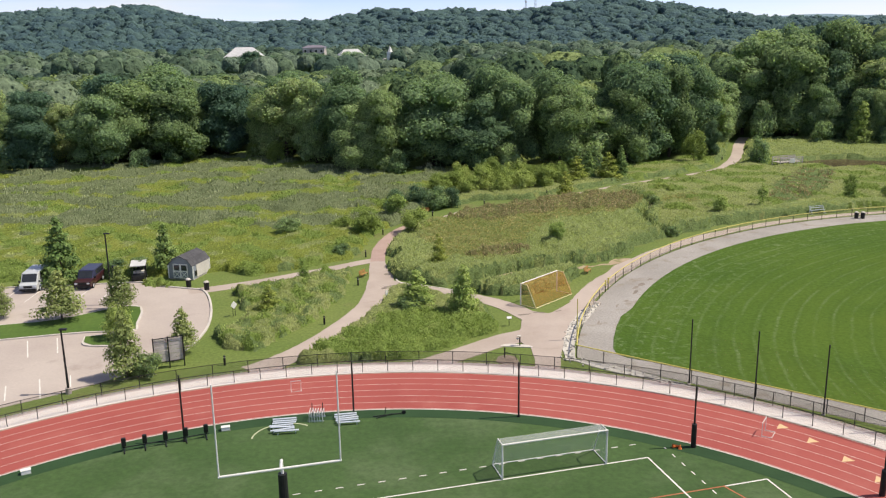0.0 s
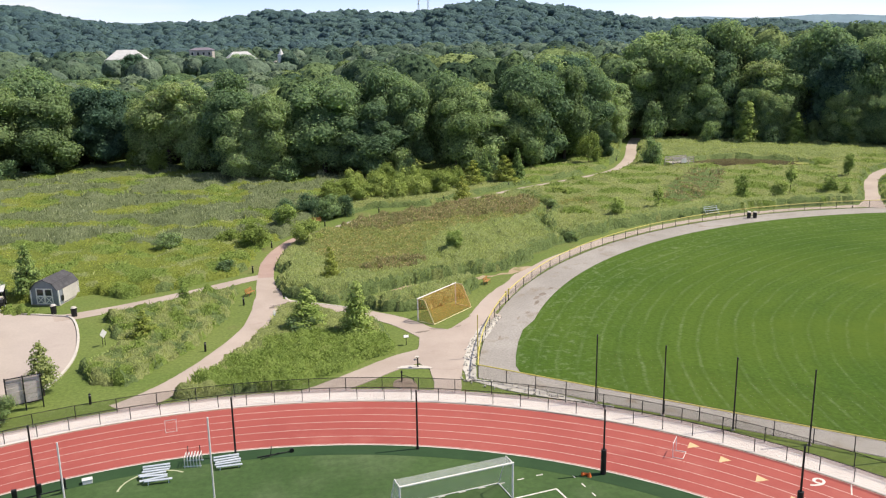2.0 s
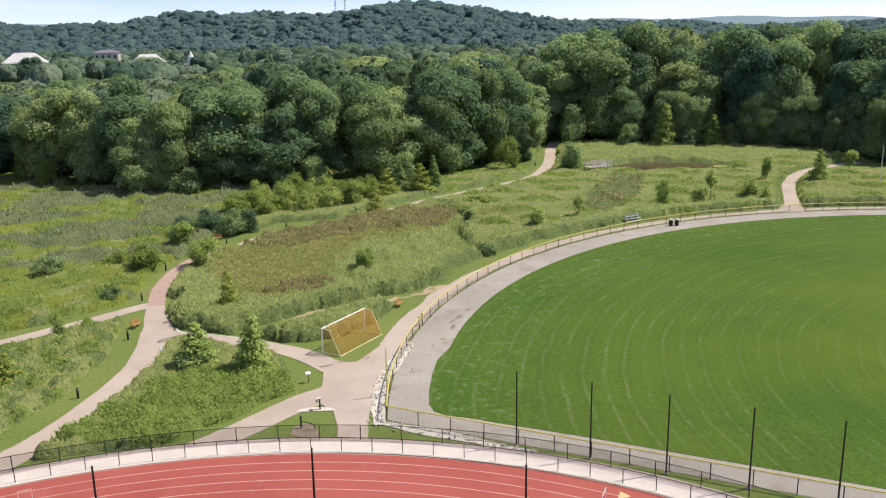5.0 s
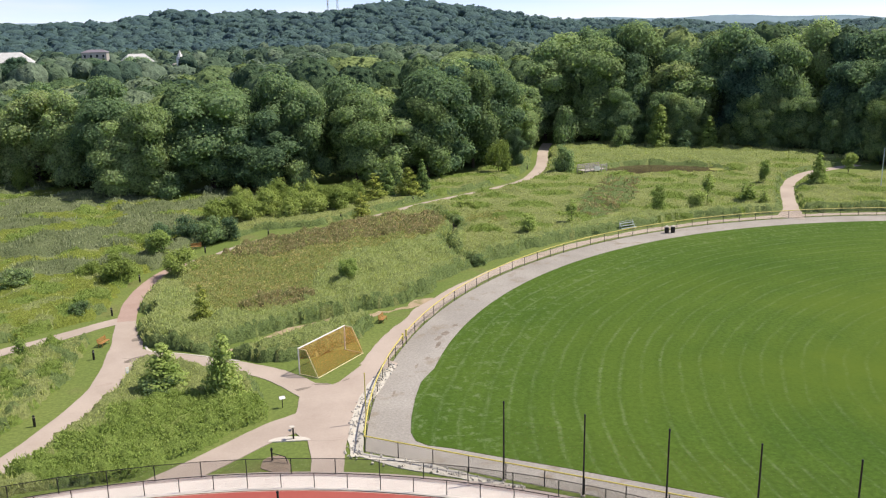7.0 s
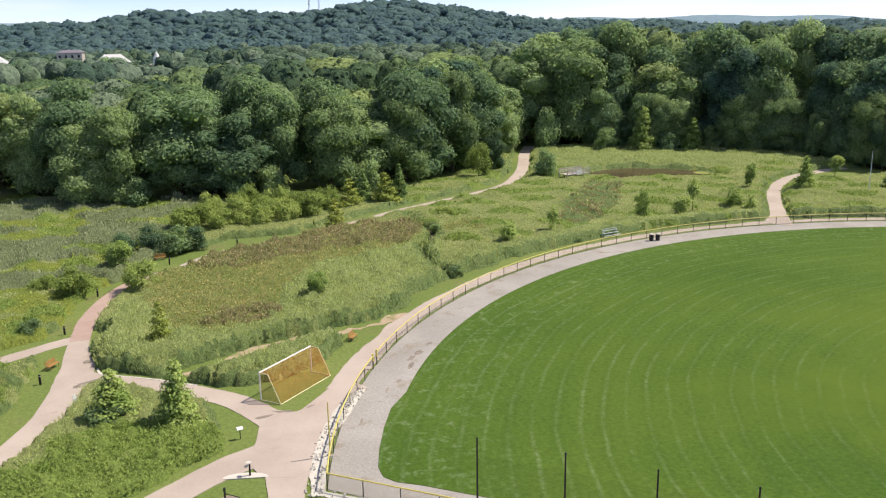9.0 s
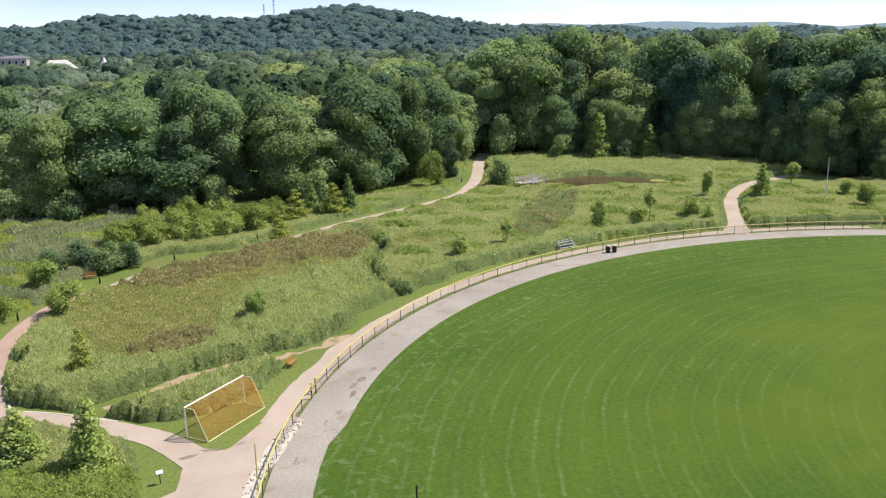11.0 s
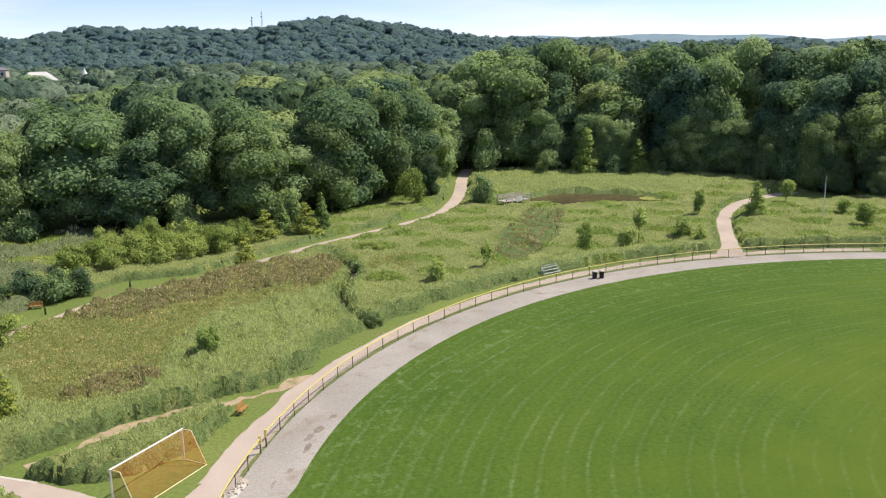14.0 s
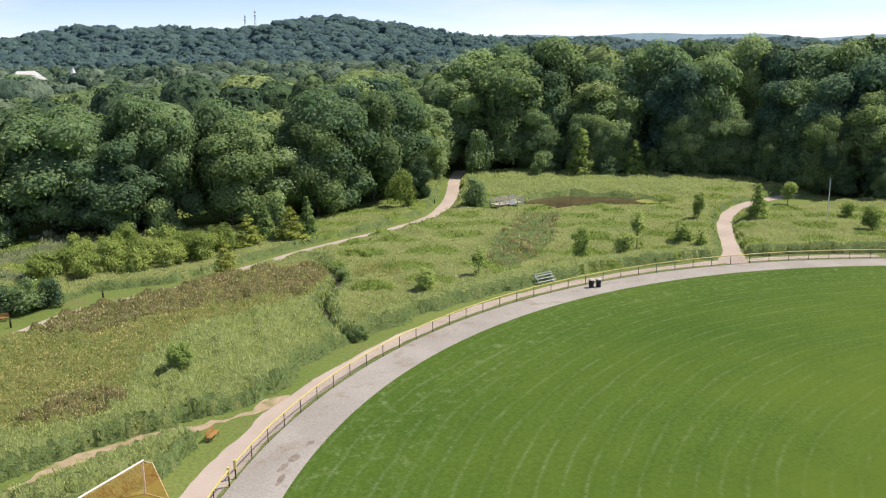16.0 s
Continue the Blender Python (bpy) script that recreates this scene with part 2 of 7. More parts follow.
M["leaf_yellow"] = foliage("yellowing_leaves", [(0.0, (0.119, 0.17, 0.041)), (0.5, (0.223, 0.265, 0.069)), (1.0, (0.357, 0.359, 0.103))], 0.3, 0.6, 0.6, 0.8, 0.4, 1.1, 3.0, 3.0, 0.4)
M["leaf_dark"] = foliage("conifer_needles", [(0.0, (0.07, 0.132, 0.044)), (0.5, (0.157, 0.239, 0.085)), (1.0, (0.281, 0.362, 0.132))], 0.4, 0.4, 0.5)

# ---- geometry helpers ----


def mesh_ob(name, verts, faces, mat, parent=None, label=""):
    me = bpy.data.meshes.new(name)
    me.from_pydata([tuple(v) for v in verts], [], faces)
    me.materials.append(mat)
    ob = new(name, me)
    if parent:
        ob.parent = parent
    if label:
        ob["label"] = label
    return ob


def part(name, bm, mat, parent=None, label=""):
    me = bpy.data.meshes.new(name)
    bm.to_mesh(me)
    bm.free()
    me.materials.append(mat)
    ob = new(name, me)
    if parent:
        ob.parent = parent
    if label:
        ob["label"] = label
    return ob


def empty(name, m=None):
    ob = new(name)
    ob.empty_display_size = 0.3
    if m:
        ob.matrix_world = m
    return ob


def add_box(bm, x, y, z, sx, sy, sz, bevel=0.0, turn=None):
    """A box of full sizes sx, sy, sz with its centre at x, y, z."""
    m = Matrix.Translation((x, y, z)) @ (turn or Matrix()) @ Matrix.Diagonal((sx, sy, sz, 1))
    r = bmesh.ops.create_cube(bm, size=1, matrix=m)
    if bevel:
        es = list({e for v in r["verts"] for e in v.link_edges})
        bmesh.ops.bevel(bm, geom=es, offset=bevel, segments=2, affect="EDGES", profile=0.7)
    return bm


def add_rod(bm, a, b, r0, r1=None, seg=8):
    """A round bar from a to b."""
    a, b = Vector(a), Vector(b)
    d = b - a
    m = Matrix.Translation((a + b) / 2) @ d.to_track_quat("Z", "Y").to_matrix().to_4x4()
    bmesh.ops.create_cone(bm, cap_ends=True, segments=seg, radius1=r0, radius2=r0 if r1 is None else r1, depth=d.length, matrix=m)
    return bm


def rod(a, b, r0, r1=None, seg=8):
    return add_rod(bmesh.new(), a, b, r0, r1, seg)


def box(*a, **k):
    return add_box(bmesh.new(), *a, **k)


def smooth_line(pts, step=0.6):
    """A Catmull-Rom curve through the points, any number of columns."""
    P = np.array(pts, float)
    P = np.vstack([2 * P[0] - P[1], P, 2 * P[-1] - P[-2]])
    out = []
    for i in range(1, len(P) - 2):
        n = max(2, int(np.linalg.norm(P[i + 1, :2] - P[i, :2]) / step))
        for t in np.linspace(0, 1, n, endpoint=False):
            a, b, c, d = P[i - 1], P[i], P[i + 1], P[i + 2]
            out.append(0.5 * (2 * b + (c - a) * t + (2 * a - 5 * b + 4 * c - d) * t * t + (3 * b - a - 3 * c + d) * t ** 3))
    out.append(P[-2])
    return np.array(out)


def ribbon(name, pts, z, mat, rag=0.06, label="", seed=1, thick=0.12):
    """A paved strip with slightly ragged edges; pts hold x, y and width."""
    rng = np.random.RandomState(seed)
    P = smooth_line(pts)
    T = np.gradient(P[:, :2], axis=0)
    T /= np.linalg.norm(T, axis=1)[:, None]
    N = np.c_[-T[:, 1], T[:, 0]]
    n = len(P)
    wob = [np.convolve(rng.randn(n + 4), np.ones(5) / 5, "valid") * rag * 2 for _ in range(2)]
    A = P[:, :2] + N * (P[:, 2] / 2 + wob[0])[:, None]
    B = P[:, :2] - N * (P[:, 2] / 2 + wob[1])[:, None]
    V = [(*a, z) for a in A] + [(*b, z) for b in B] + [(*a, z - thick) for a in A] + [(*b, z - thick) for b in B]
    F = []
    for i in range(n - 1):
        F += [(i + n, i + n + 1, i + 1, i), (i, i + 1, i + 1 + 2 * n, i + 2 * n), (i + n + 1, i + n, i + 3 * n, i + 3 * n + 1)]
    return tagged(mesh_ob(name, V, F, mat), label, kind="structure")


def slab(name, poly, z, mat, thick=0.12, label="", rounded=True, kind="structure"):
    """A flat piece of ground with an outline."""
    P = smooth_line(list(poly) + [poly[0]], 0.8)[:-1] if rounded else np.array(poly, float)
    n = len(P)
    bm = bmesh.new()
    top = [bm.verts.new((x, y, z)) for x, y in P]
    low = [bm.verts.new((x, y, z - thick)) for x, y in P]
    f = bm.faces.new(top)
    for i in range(n):
        bm.faces.new((top[i], low[i], low[(i + 1) % n], top[(i + 1) % n]))
    bmesh.ops.triangulate(bm, faces=[f])
    bmesh.ops.recalc_face_normals(bm, faces=bm.faces)
    return tagged(part(name, bm, mat), label, kind=kind)


def ring(cx, cy, r0, r1, a0, a1, z, n=160, thick=0.0):
    """Corner list and faces of a flat arc; angles in degrees from +x."""
    A = np.radians(np.linspace(a0, a1, n))
    V = [(cx + r * math.cos(a), cy + r * math.sin(a), z) for r in (r0, r1) for a in A]
    F = [(i, i + n, i + n + 1, i + 1) for i in range(n - 1)] if a1 < a0 else [(i + 1, i + n + 1, i + n, i) for i in range(n - 1)]
    return V, F


def inside(poly, X, Y):
    P = np.array(poly, float)
    res = np.zeros(X.shape, bool)
    j = len(P) - 1
    for i in range(len(P)):
        (xi, yi), (xj, yj) = P[i], P[j]
        if yi != yj:
            res ^= ((yi > Y) != (yj > Y)) & (X < (xj - xi) * (Y - yi) / (yj - yi) + xi)
        j = i
    return res


def away(pts, X, Y):
    """Distance from a line's border (its half width taken off)."""
    P = smooth_line(pts, 1.0)
    best = np.full(X.shape, 1e9)
    for x, y, w in P:
        best = np.minimum(best, np.hypot(X - x, Y - y) - w / 2)
    return best


def waves(X, Y, s, seed=0):
    """Smooth noise from 0 to 1, of about s metres."""
    rng = np.random.RandomState(seed)
    v = np.zeros(np.shape(X))
    for k in range(7):
        a, p = rng.rand() * 6.28, rng.rand() * 6.28
        f = 6.28 / s * (0.6 + 0.9 * rng.rand())
        v += np.sin(f * (X * math.cos(a) + Y * math.sin(a)) + p)
    return 0.5 + v / 7.0


# ---- plan ----
TRACK = (-4.5, 23.5)                 # centre of the bend
R_IN, R_OUT, R_SCREEN, R_FENCE = 38.6, 45.95, 46.25, 48.0
FIELD = (79.9, 61.7)                 # centre of the outfield's arc
R_GRASS, R_BALL = 65.3, 69.25
CORNER = (11.45, 72.3)
SIDE = (27.4 / 33.8, -19.8 / 33.8)   # along the foul line's fence

MAIN = [(-17.0, 70.3, 3.0), (-15.4, 72.0, 2.8), (-13.4, 75.0, 2.6), (-11.0, 80.1, 2.4), (-9.4, 84.4, 2.5), (-8.2, 89.2, 2.5), (-7.7, 93.6, 2.8), (-7.6, 98.4, 3.0), (-8.3, 103.6, 2.1), (-8.7, 108.0, 1.9)]
MAIN_RED = [(-8.6, 106.6, 1.95), (-8.8, 110.0, 1.9), (-8.6, 114.6, 1.9), (-7.8, 120.0, 1.9), (-6.2, 125.0, 1.9), (-3.4, 128.8, 1.9), (-0.4, 131.6, 1.9)]
FAR_PATH = [(-0.9, 131.2, 1.9), (4.4, 137.6, 1.9), (13.3, 142.6, 2.0), (22.4, 149.6, 2.0), (31.3, 157.0, 2.1), (40.0, 163.0, 2.1), (48.5, 168.6, 2.2), (56.2, 175.6, 2.3), (62.8, 187.5, 2.4), (67.2, 198.3, 2.5), (72.4, 213.0, 2.5), (78, 226, 2.5)]
RIGHT_BRANCH = [(-7.0, 96.8, 2.6), (-3.6, 94.9, 2.0), (-0.6, 93.1, 2.0), (2.6, 91.0, 2.1), (5.0, 88.9, 2.2), (7.3, 86.1, 2.4), (9.2, 82.6, 2.6)]
LOW_BRANCH = [(-2.4, 70.6, 2.7), (-1.0, 71.8, 2.6), (1.2, 73.7, 2.6), (3.5, 75.7, 2.6), (5.9, 77.5, 2.8), (8.6, 79.0, 3.0)]
STUB = [(8.5, 69.4, 2.2), (8.7, 71.0, 2.2), (8.95, 73.0, 2.4), (9.3, 76.5, 3.2)]
LEFT_BRANCH = [(-29.2, 94.6, 2.2), (-25.0, 96.4, 2.1), (-19.5, 99.8, 1.9), (-14.5, 103.3, 1.9), (-11.0, 106.0, 1.9), (-8.4, 107.4, 2.0)]
EAST_PATH = [(83.6, 131.0, 4.0), (87.2, 136.2, 2.6), (91.4, 143.2, 2.2), (97.0, 152.2, 2.3), (104.5, 161.3, 2.2), (113.0, 167.3, 2.2), (126.0, 172.0, 2.4)]
DIRT = [(1.6, 95.0, 1.5), (5.6, 97.2, 1.6), (10.0, 99.8, 1.6), (14.0, 101.5, 1.4), (19.0, 103.2, 1.1), (23.6, 105.6, 0.8)]
PLAZA = [(7.5, 82.6), (7.2, 80.2), (6.6, 77.6), (7.7, 75.0), (10.2, 74.6), (11.3, 76.6), (12.1, 79.4), (13.4, 82.2), (14.9, 85.2), (16.4, 88.0), (14.2, 89.3), (12.0, 86.6), (10.4, 84.7), (8.6, 85.6)]
LOT = [(-52, 97.2), (-36.2, 98.6), (-34.6, 97.4), (-29.8, 95.8), (-27.4, 94.6), (-25.2, 89.0), (-23.9, 83.0), (-23.8, 78.1), (-24.6, 74.6), (-26.8, 70.8), (-31.0, 66.6), (-36.5, 62.6), (-60, 52), (-90, 60), (-90, 97)]
ISLAND = [(-45.2, 83.6), (-40.1, 85.1), (-35.8, 88.5), (-33.3, 89.4), (-32.1, 87.8), (-31.2, 83.6), (-30.9, 81.2), (-35.5, 80.9), (-42.9, 79.1), (-66, 73.2), (-66, 78.2)]
ISLET = [(-35.1, 79.7), (-31.0, 80.4), (-30.9, 77.2), (-34.2, 77.3)]
POND = [(75.4, 182.5), (79.0, 185.2), (86.0, 185.6), (92.5, 182.5), (99.0, 176.6), (97.5, 172.2), (91.0, 174.6), (85.5, 176.2), (79.0, 175.4), (75.6, 178.6)]
TREELINE = [(-120, 170), (-90, 178), (-83, 188), (-70, 187), (-60, 194), (-47, 201), (-38, 195), (-27, 182), (-16, 175), (0, 176.5), (15, 176.5), (30, 176), (39, 177.5), (50, 182.5), (58, 193), (66, 206), (75, 220), (86, 220), (98, 214), (109, 207.5), (119, 201), (127, 193), (131.5, 182), (135, 168), (140, 158), (165, 150), (200, 140)]

# skyline of the hills: azimuth in degrees, rise over the eye per metre of distance
SKY_AZ = [-60, -40, -26, -21.5, -18.7, -15.8, -12, -9.3, -6.5, -3, 0.3, 5, 7.8, 10.8, 14, 16.7, 18.7, 21.3, 26, 32, 40, 44, 60]
SKY_UP = [12, 15, 20, 27, 29, 21, 10, 11, 16, 22, 18.5, 19, 27.5, 28.5, 22, 15.8, 11, 6, 3, 1, -2, 1, 0]


def land(X, Y):
    """Height of the ground: level round the fields, hills far off."""
    r, az = np.hypot(X, Y), np.degrees(np.arctan2(X, Y))
    top = 28.6 + 1.4 * np.interp(az, SKY_AZ, SKY_UP) - 15.0
    back = np.clip((np.abs(az) - 60) / 30, 0, 1)
    top = top * (1 - back)
    s = np.clip((r - 760) / 600, 0, 1)
    s = s * s * (3 - 2 * s)
    return top * s + 5.0 * s * np.sin(X / 37.0 + 1) * np.sin(Y / 53.0 + X / 90.0) - 40 * np.clip((r - 1500) / 800, 0, 1)


# ---- ground ----
radii = list(np.arange(0, 260, 6.0)) + list(np.arange(260, 600, 20.0)) + list(np.arange(600, 1700, 40.0)) + [1800, 2000, 2400, 3000, 3800, 4600]
NA = 192
V, F = [(0, 0, 0)], []
for r in radii[1:]:
    a = np.linspace(0, 2 * math.pi, NA, endpoint=False)
    X, Y = r * np.sin(a), r * np.cos(a)
    V += list(zip(X, Y, land(X, Y)))
for i in range(NA):
    F.append((0, 1 + (i + 1) % NA, 1 + i))
for k in range(len(radii) - 2):
    b0, b1 = 1 + k * NA, 1 + (k + 1) * NA
    for i in range(NA):
        j = (i + 1) % NA
        F.append((b0 + i, b0 + j, b1 + j, b1 + i))
tagged(mesh_ob("ground", V, F, M["ground"]), "meadow soil and rough grass reaching to wooded hills", kind="structure")

# ---- paving ----
ribbon("main_path", MAIN, 0.030, M["path"], label="pale pinkish paved footpath", seed=1)
ribbon("brick_path", MAIN_RED, 0.036, M["path_red"], label="reddish paved footpath through the meadow", seed=2)
ribbon("meadow_path", FAR_PATH, 0.028, M["path"], label="pale footpath curving to the woods", seed=3)
ribbon("branch_path", RIGHT_BRANCH, 0.042, M["path"], label="pale paved footpath between shrubs", seed=4)
ribbon("lower_path", LOW_BRANCH, 0.048, M["path"], label="pale paved footpath from the track", seed=5)
ribbon("stub_path", STUB, 0.054, M["path"], label="short paved path to the track fence", seed=6)
ribbon("west_path", LEFT_BRANCH, 0.024, M["path"], label="pale footpath from the car park", seed=7)
ribbon("east_path", EAST_PATH, 0.022, M["path"], label="pinkish paved footpath to the woods", seed=8)
ribbon("dirt_track", DIRT, 0.016, M["dirt"], 0.45, "bare sandy dirt strip along the meadow", 9)
slab("plaza", PLAZA, 0.060, M["path"], label="paved junction of footpaths")
aa = np.radians(np.linspace(158, 70, 40))
ribbon("fence_path", [(FIELD[0] + 70.7 * math.cos(a), FIELD[1] + 70.7 * math.sin(a), w) for a, w in zip(aa, np.interp(np.linspace(0, 1, 40), [0, 0.15, 0.4, 1], [2.6, 2.2, 1.6, 1.3]))], 0.020, M["path"], 0.12, "worn sandy path along the outfield fence", 10)
slab("parking_lot", LOT, 0.020, M["asphalt"], label="faded pinkish asphalt car park", rounded=False)
for nm, poly in (("lot_island", ISLAND), ("lot_islet", ISLET)):
    slab(nm + "_kerb", poly, 0.15, M["kerb"], 0.2, "pale concrete kerb round a grass island")
    P = smooth_line(poly + [poly[0]], 0.8)[:-1]
    c = P.mean(0)
    T = np.gradient(np.vstack([P[-1], P, P[0]]), axis=0)[1:-1]
    T /= np.linalg.norm(T, axis=1)[:, None]
    sgn = 1 if np.sum(P[:, 0] * np.roll(P[:, 1], -1) - np.roll(P[:, 0], -1) * P[:, 1]) > 0 else -1
    Q = P + sgn * 0.2 * np.c_[-T[:, 1], T[:, 0]]
    slab(nm, [tuple(q) for q in Q[::2]], 0.17, M["lawn"], 0.05, "mown grass island in the car park", rounded=False)
lot_edge = smooth_line([(-34.6, 97.4), (-29.8, 95.8), (-27.4, 94.6), (-25.2, 89.0), (-23.9, 83.0), (-23.8, 78.1), (-24.6, 74.6), (-26.8, 70.8)], 0.8)
ribbon("lot_kerb", [(x, y, 0.22) for x, y in lot_edge], 0.14, M["kerb"], 0.0, "pale concrete kerb of the car park", thick=0.2)
ribbon("lot_back_kerb", [(-90, 97.1, 0.22), (-52, 97.3, 0.22), (-36.2, 98.7, 0.22), (-34.6, 97.6, 0.22)], 0.14, M["kerb"], 0.0, "pale concrete kerb behind parked cars", thick=0.2)

# ---- running track and turf ----
a_in = np.radians(np.linspace(180, 0, 120))
inner = [(TRACK[0] + (R_IN - 0.1) * math.cos(a), TRACK[1] + (R_IN - 0.1) * math.sin(a)) for a in a_in]
slab("turf_field", inner + [(TRACK[0] + R_IN - 0.1, -90), (TRACK[0] - R_IN + 0.1, -90)], 0.020, M["turf"], label="green artificial turf sports field", rounded=False)


def oval(name, r0, r1, z, mat, label):
    V, F = ring(*TRACK, r0, r1, 180, 0, z)
    n = len(V)
    V += [(TRACK[0] - r1, TRACK[1], z), (TRACK[0] - r0, TRACK[1], z), (TRACK[0] - r0, -90, z), (TRACK[0] - r1, -90, z), (TRACK[0] + r0, TRACK[1], z), (TRACK[0] + r1, TRACK[1], z), (TRACK[0] + r1, -90, z), (TRACK[0] + r0, -90, z)]
    F += [(n + 3, n + 2, n + 1, n), (n + 7, n + 6, n + 5, n + 4)]
    ob = mesh_ob(name, V, F, mat)
    return tagged(ob, label, kind="structure")


track = oval("running_track", R_IN, R_OUT, 0.03, M["track"], "red rubber running track with six lanes")
oval("turf_border", R_IN - 1.5, R_IN - 0.02, 0.028, M["turf_edge"], "dark green border strip of the turf")
oval("track_kerb", R_IN - 0.1, R_IN + 0.02, 0.04, M["kerb"], "pale inner edge of the running track")
oval("track_apron", R_OUT + 0.16, R_OUT + 1.72, 0.066, M["apron"], "bright pale concrete apron beside the track")
oval("fence_walk", R_OUT + 1.72, R_FENCE + 0.3, 0.062, M["concrete"], "pale concrete walk behind the track fence")
for k in range(7):
    r = R_IN + 0.12 + k * (R_OUT - R_IN - 0.2) / 6
    ob = oval("lane_line", r - 0.028, r + 0.028, 0.036, M["track_line"], "pale painted lane line")
oval("track_rim", R_OUT - 0.02, R_OUT + 0.16, 0.07, M["kerb"], "pale concrete rim of the running track")

# ---- ball field ----
a0 = math.degrees(math.atan2(CORNER[1] - FIELD[1], CORNER[0] - FIELD[0]))
far = (CORNER[0] + SIDE[0] * 150, CORNER[1] + SIDE[1] * 150)
arc = [(FIELD[0] + R_BALL * math.cos(radians(a)), FIELD[1] + R_BALL * math.sin(radians(a))) for a in np.linspace(a0, -40, 140)]
slab("warning_track", arc + [far], 0.012, M["gravel"], label="grey gravel warning track round the outfield", rounded=False)
nrm = (-SIDE[1], SIDE[0])
gr = [(FIELD[0] + R_GRASS * math.cos(radians(a)), FIELD[1] + R_GRASS * math.sin(radians(a))) for a in np.linspace(158.0, -40, 150)]
gfar = (far[0] + 2.5 * nrm[0], far[1] + 2.5 * nrm[1])


def ball_grass():
    """Mown grass with rings of pale clippings left by the mower."""
    m, nt, b = bare("outfield_grass")
    co = nt.nodes.new("ShaderNodeTexCoord").outputs["Object"]
    sh = nt.nodes.new("ShaderNodeVectorMath")
    sh.operation = "SUBTRACT"
    nt.links.new(co, sh.inputs[0])
    sh.inputs[1].default_value = (FIELD[0] + 2, FIELD[1] - 4, 0)
    ln = nt.nodes.new("ShaderNodeVectorMath")
    ln.operation = "LENGTH"
    nt.links.new(sh.outputs[0], ln.inputs[0])
    base = ramp(nt, noise_of(nt, co, 0.05, 3.0), [(0.35, (0.062, 0.124, 0.02)), (0.65, (0.083, 0.147, 0.025))])
    base = mixed(nt, 0.75, base, ramp(nt, noise_of(nt, co, 2.6, 7.0, 0.8), [(0.32, (0.42, 0.46, 0.38)), (0.68, (1.18, 1.15, 1.2))]), "MULTIPLY")
    def calc(op, a, b=None, c=None):
        n = nt.nodes.new("ShaderNodeMath")
        n.operation = op
        for k, v in enumerate((a, b, c)):
            if isinstance(v, (int, float)):
                n.inputs[k].default_value = v
            elif v is not None:
                nt.links.new(v, n.inputs[k])
        return n.outputs[0]

    far_out = ln.outputs["Value"]
    xyz = nt.nodes.new("ShaderNodeSeparateXYZ")
    nt.links.new(sh.outputs[0], xyz.inputs[0])
    turn = calc("ARCTAN2", xyz.outputs["X"], xyz.outputs["Y"])
    along = nt.nodes.new("ShaderNodeCombineXYZ")
    nt.links.new(calc("MULTIPLY", turn, 11.0), along.inputs[0])
    nt.links.new(calc("MULTIPLY", far_out, 1.35), along.inputs[1])
    wide = calc("MULTIPLY_ADD", noise_of(nt, co, 0.05, 2.0), 2.4, far_out)
    thin = ramp(nt, calc("PINGPONG", wide, 0.85), [(0.0, (0.75, 0.75, 0.75)), (0.07, (0.6, 0.6, 0.6)), (0.24, (0, 0, 0))])
    gaps = ramp(nt, noise_of(nt, along.outputs[0], 1.0, 4.0, 0.65), [(0.4, (0.08, 0.08, 0.08)), (0.66, (0.9, 0.9, 0.9))])
    crumbs = ramp(nt, noise_of(nt, co, 1.9, 5.0, 0.85), [(0.42, (0.05, 0.05, 0.05)), (0.62, (1, 1, 1))])
    rim = ramp(nt, calc("MULTIPLY", far_out, 0.01), [(0.22, (0.2, 0.2, 0.2)), (0.5, (0.8, 0.8, 0.8)), (0.64, (1, 1, 1))])
    mask = mixed(nt, 1.0, mixed(nt, 1.0, mixed(nt, 1.0, thin, gaps, "MULTIPLY"), crumbs, "MULTIPLY"), rim, "MULTIPLY")
    # mown swaths, alternating faintly, yellower towards the infield
    swath = ramp(nt, calc("PINGPONG", wide, 1.7), [(0.4, (0.95, 0.96, 0.95)), (0.6, (1.03, 1.02, 1.01))])
    base = mixed(nt, 1.0, base, swath, "MULTIPLY")
    dry = mixed(nt, 1.0, ramp(nt, noise_of(nt, co, 0.06, 4.0), [(0.4, (0, 0, 0)), (0.66, (0.8, 0.8, 0.8))]), ramp(nt, calc("MULTIPLY", far_out, 0.01), [(0.35, (1, 1, 1)), (0.62, (0.15, 0.15, 0.15))]), "MULTIPLY")
    base = mixed(nt, dry, base, (0.092, 0.143, 0.02))
    # clippings heaped in short scrolls at the rim
    chaff = ramp(nt, noise_of(nt, co, 0.9, 5.0, 0.75), [(0.54, (0, 0, 0)), (0.66, (0.55, 0.55, 0.55))])
    edge = ramp(nt, calc("MULTIPLY", far_out, 0.01), [(0.585, (0, 0, 0)), (0.64, (0.8, 0.8, 0.8))])
    mask = mixed(nt, 1.0, mask, mixed(nt, 1.0, chaff, edge, "MULTIPLY"), "LIGHTEN")
    nt.links.new(mixed(nt, mask, base, (0.215, 0.285, 0.15)), b.inputs["Base Color"])
    b.inputs["Roughness"].default_value, b.inputs["Specular IOR Level"].default_value = 0.95, 0.1
    return m


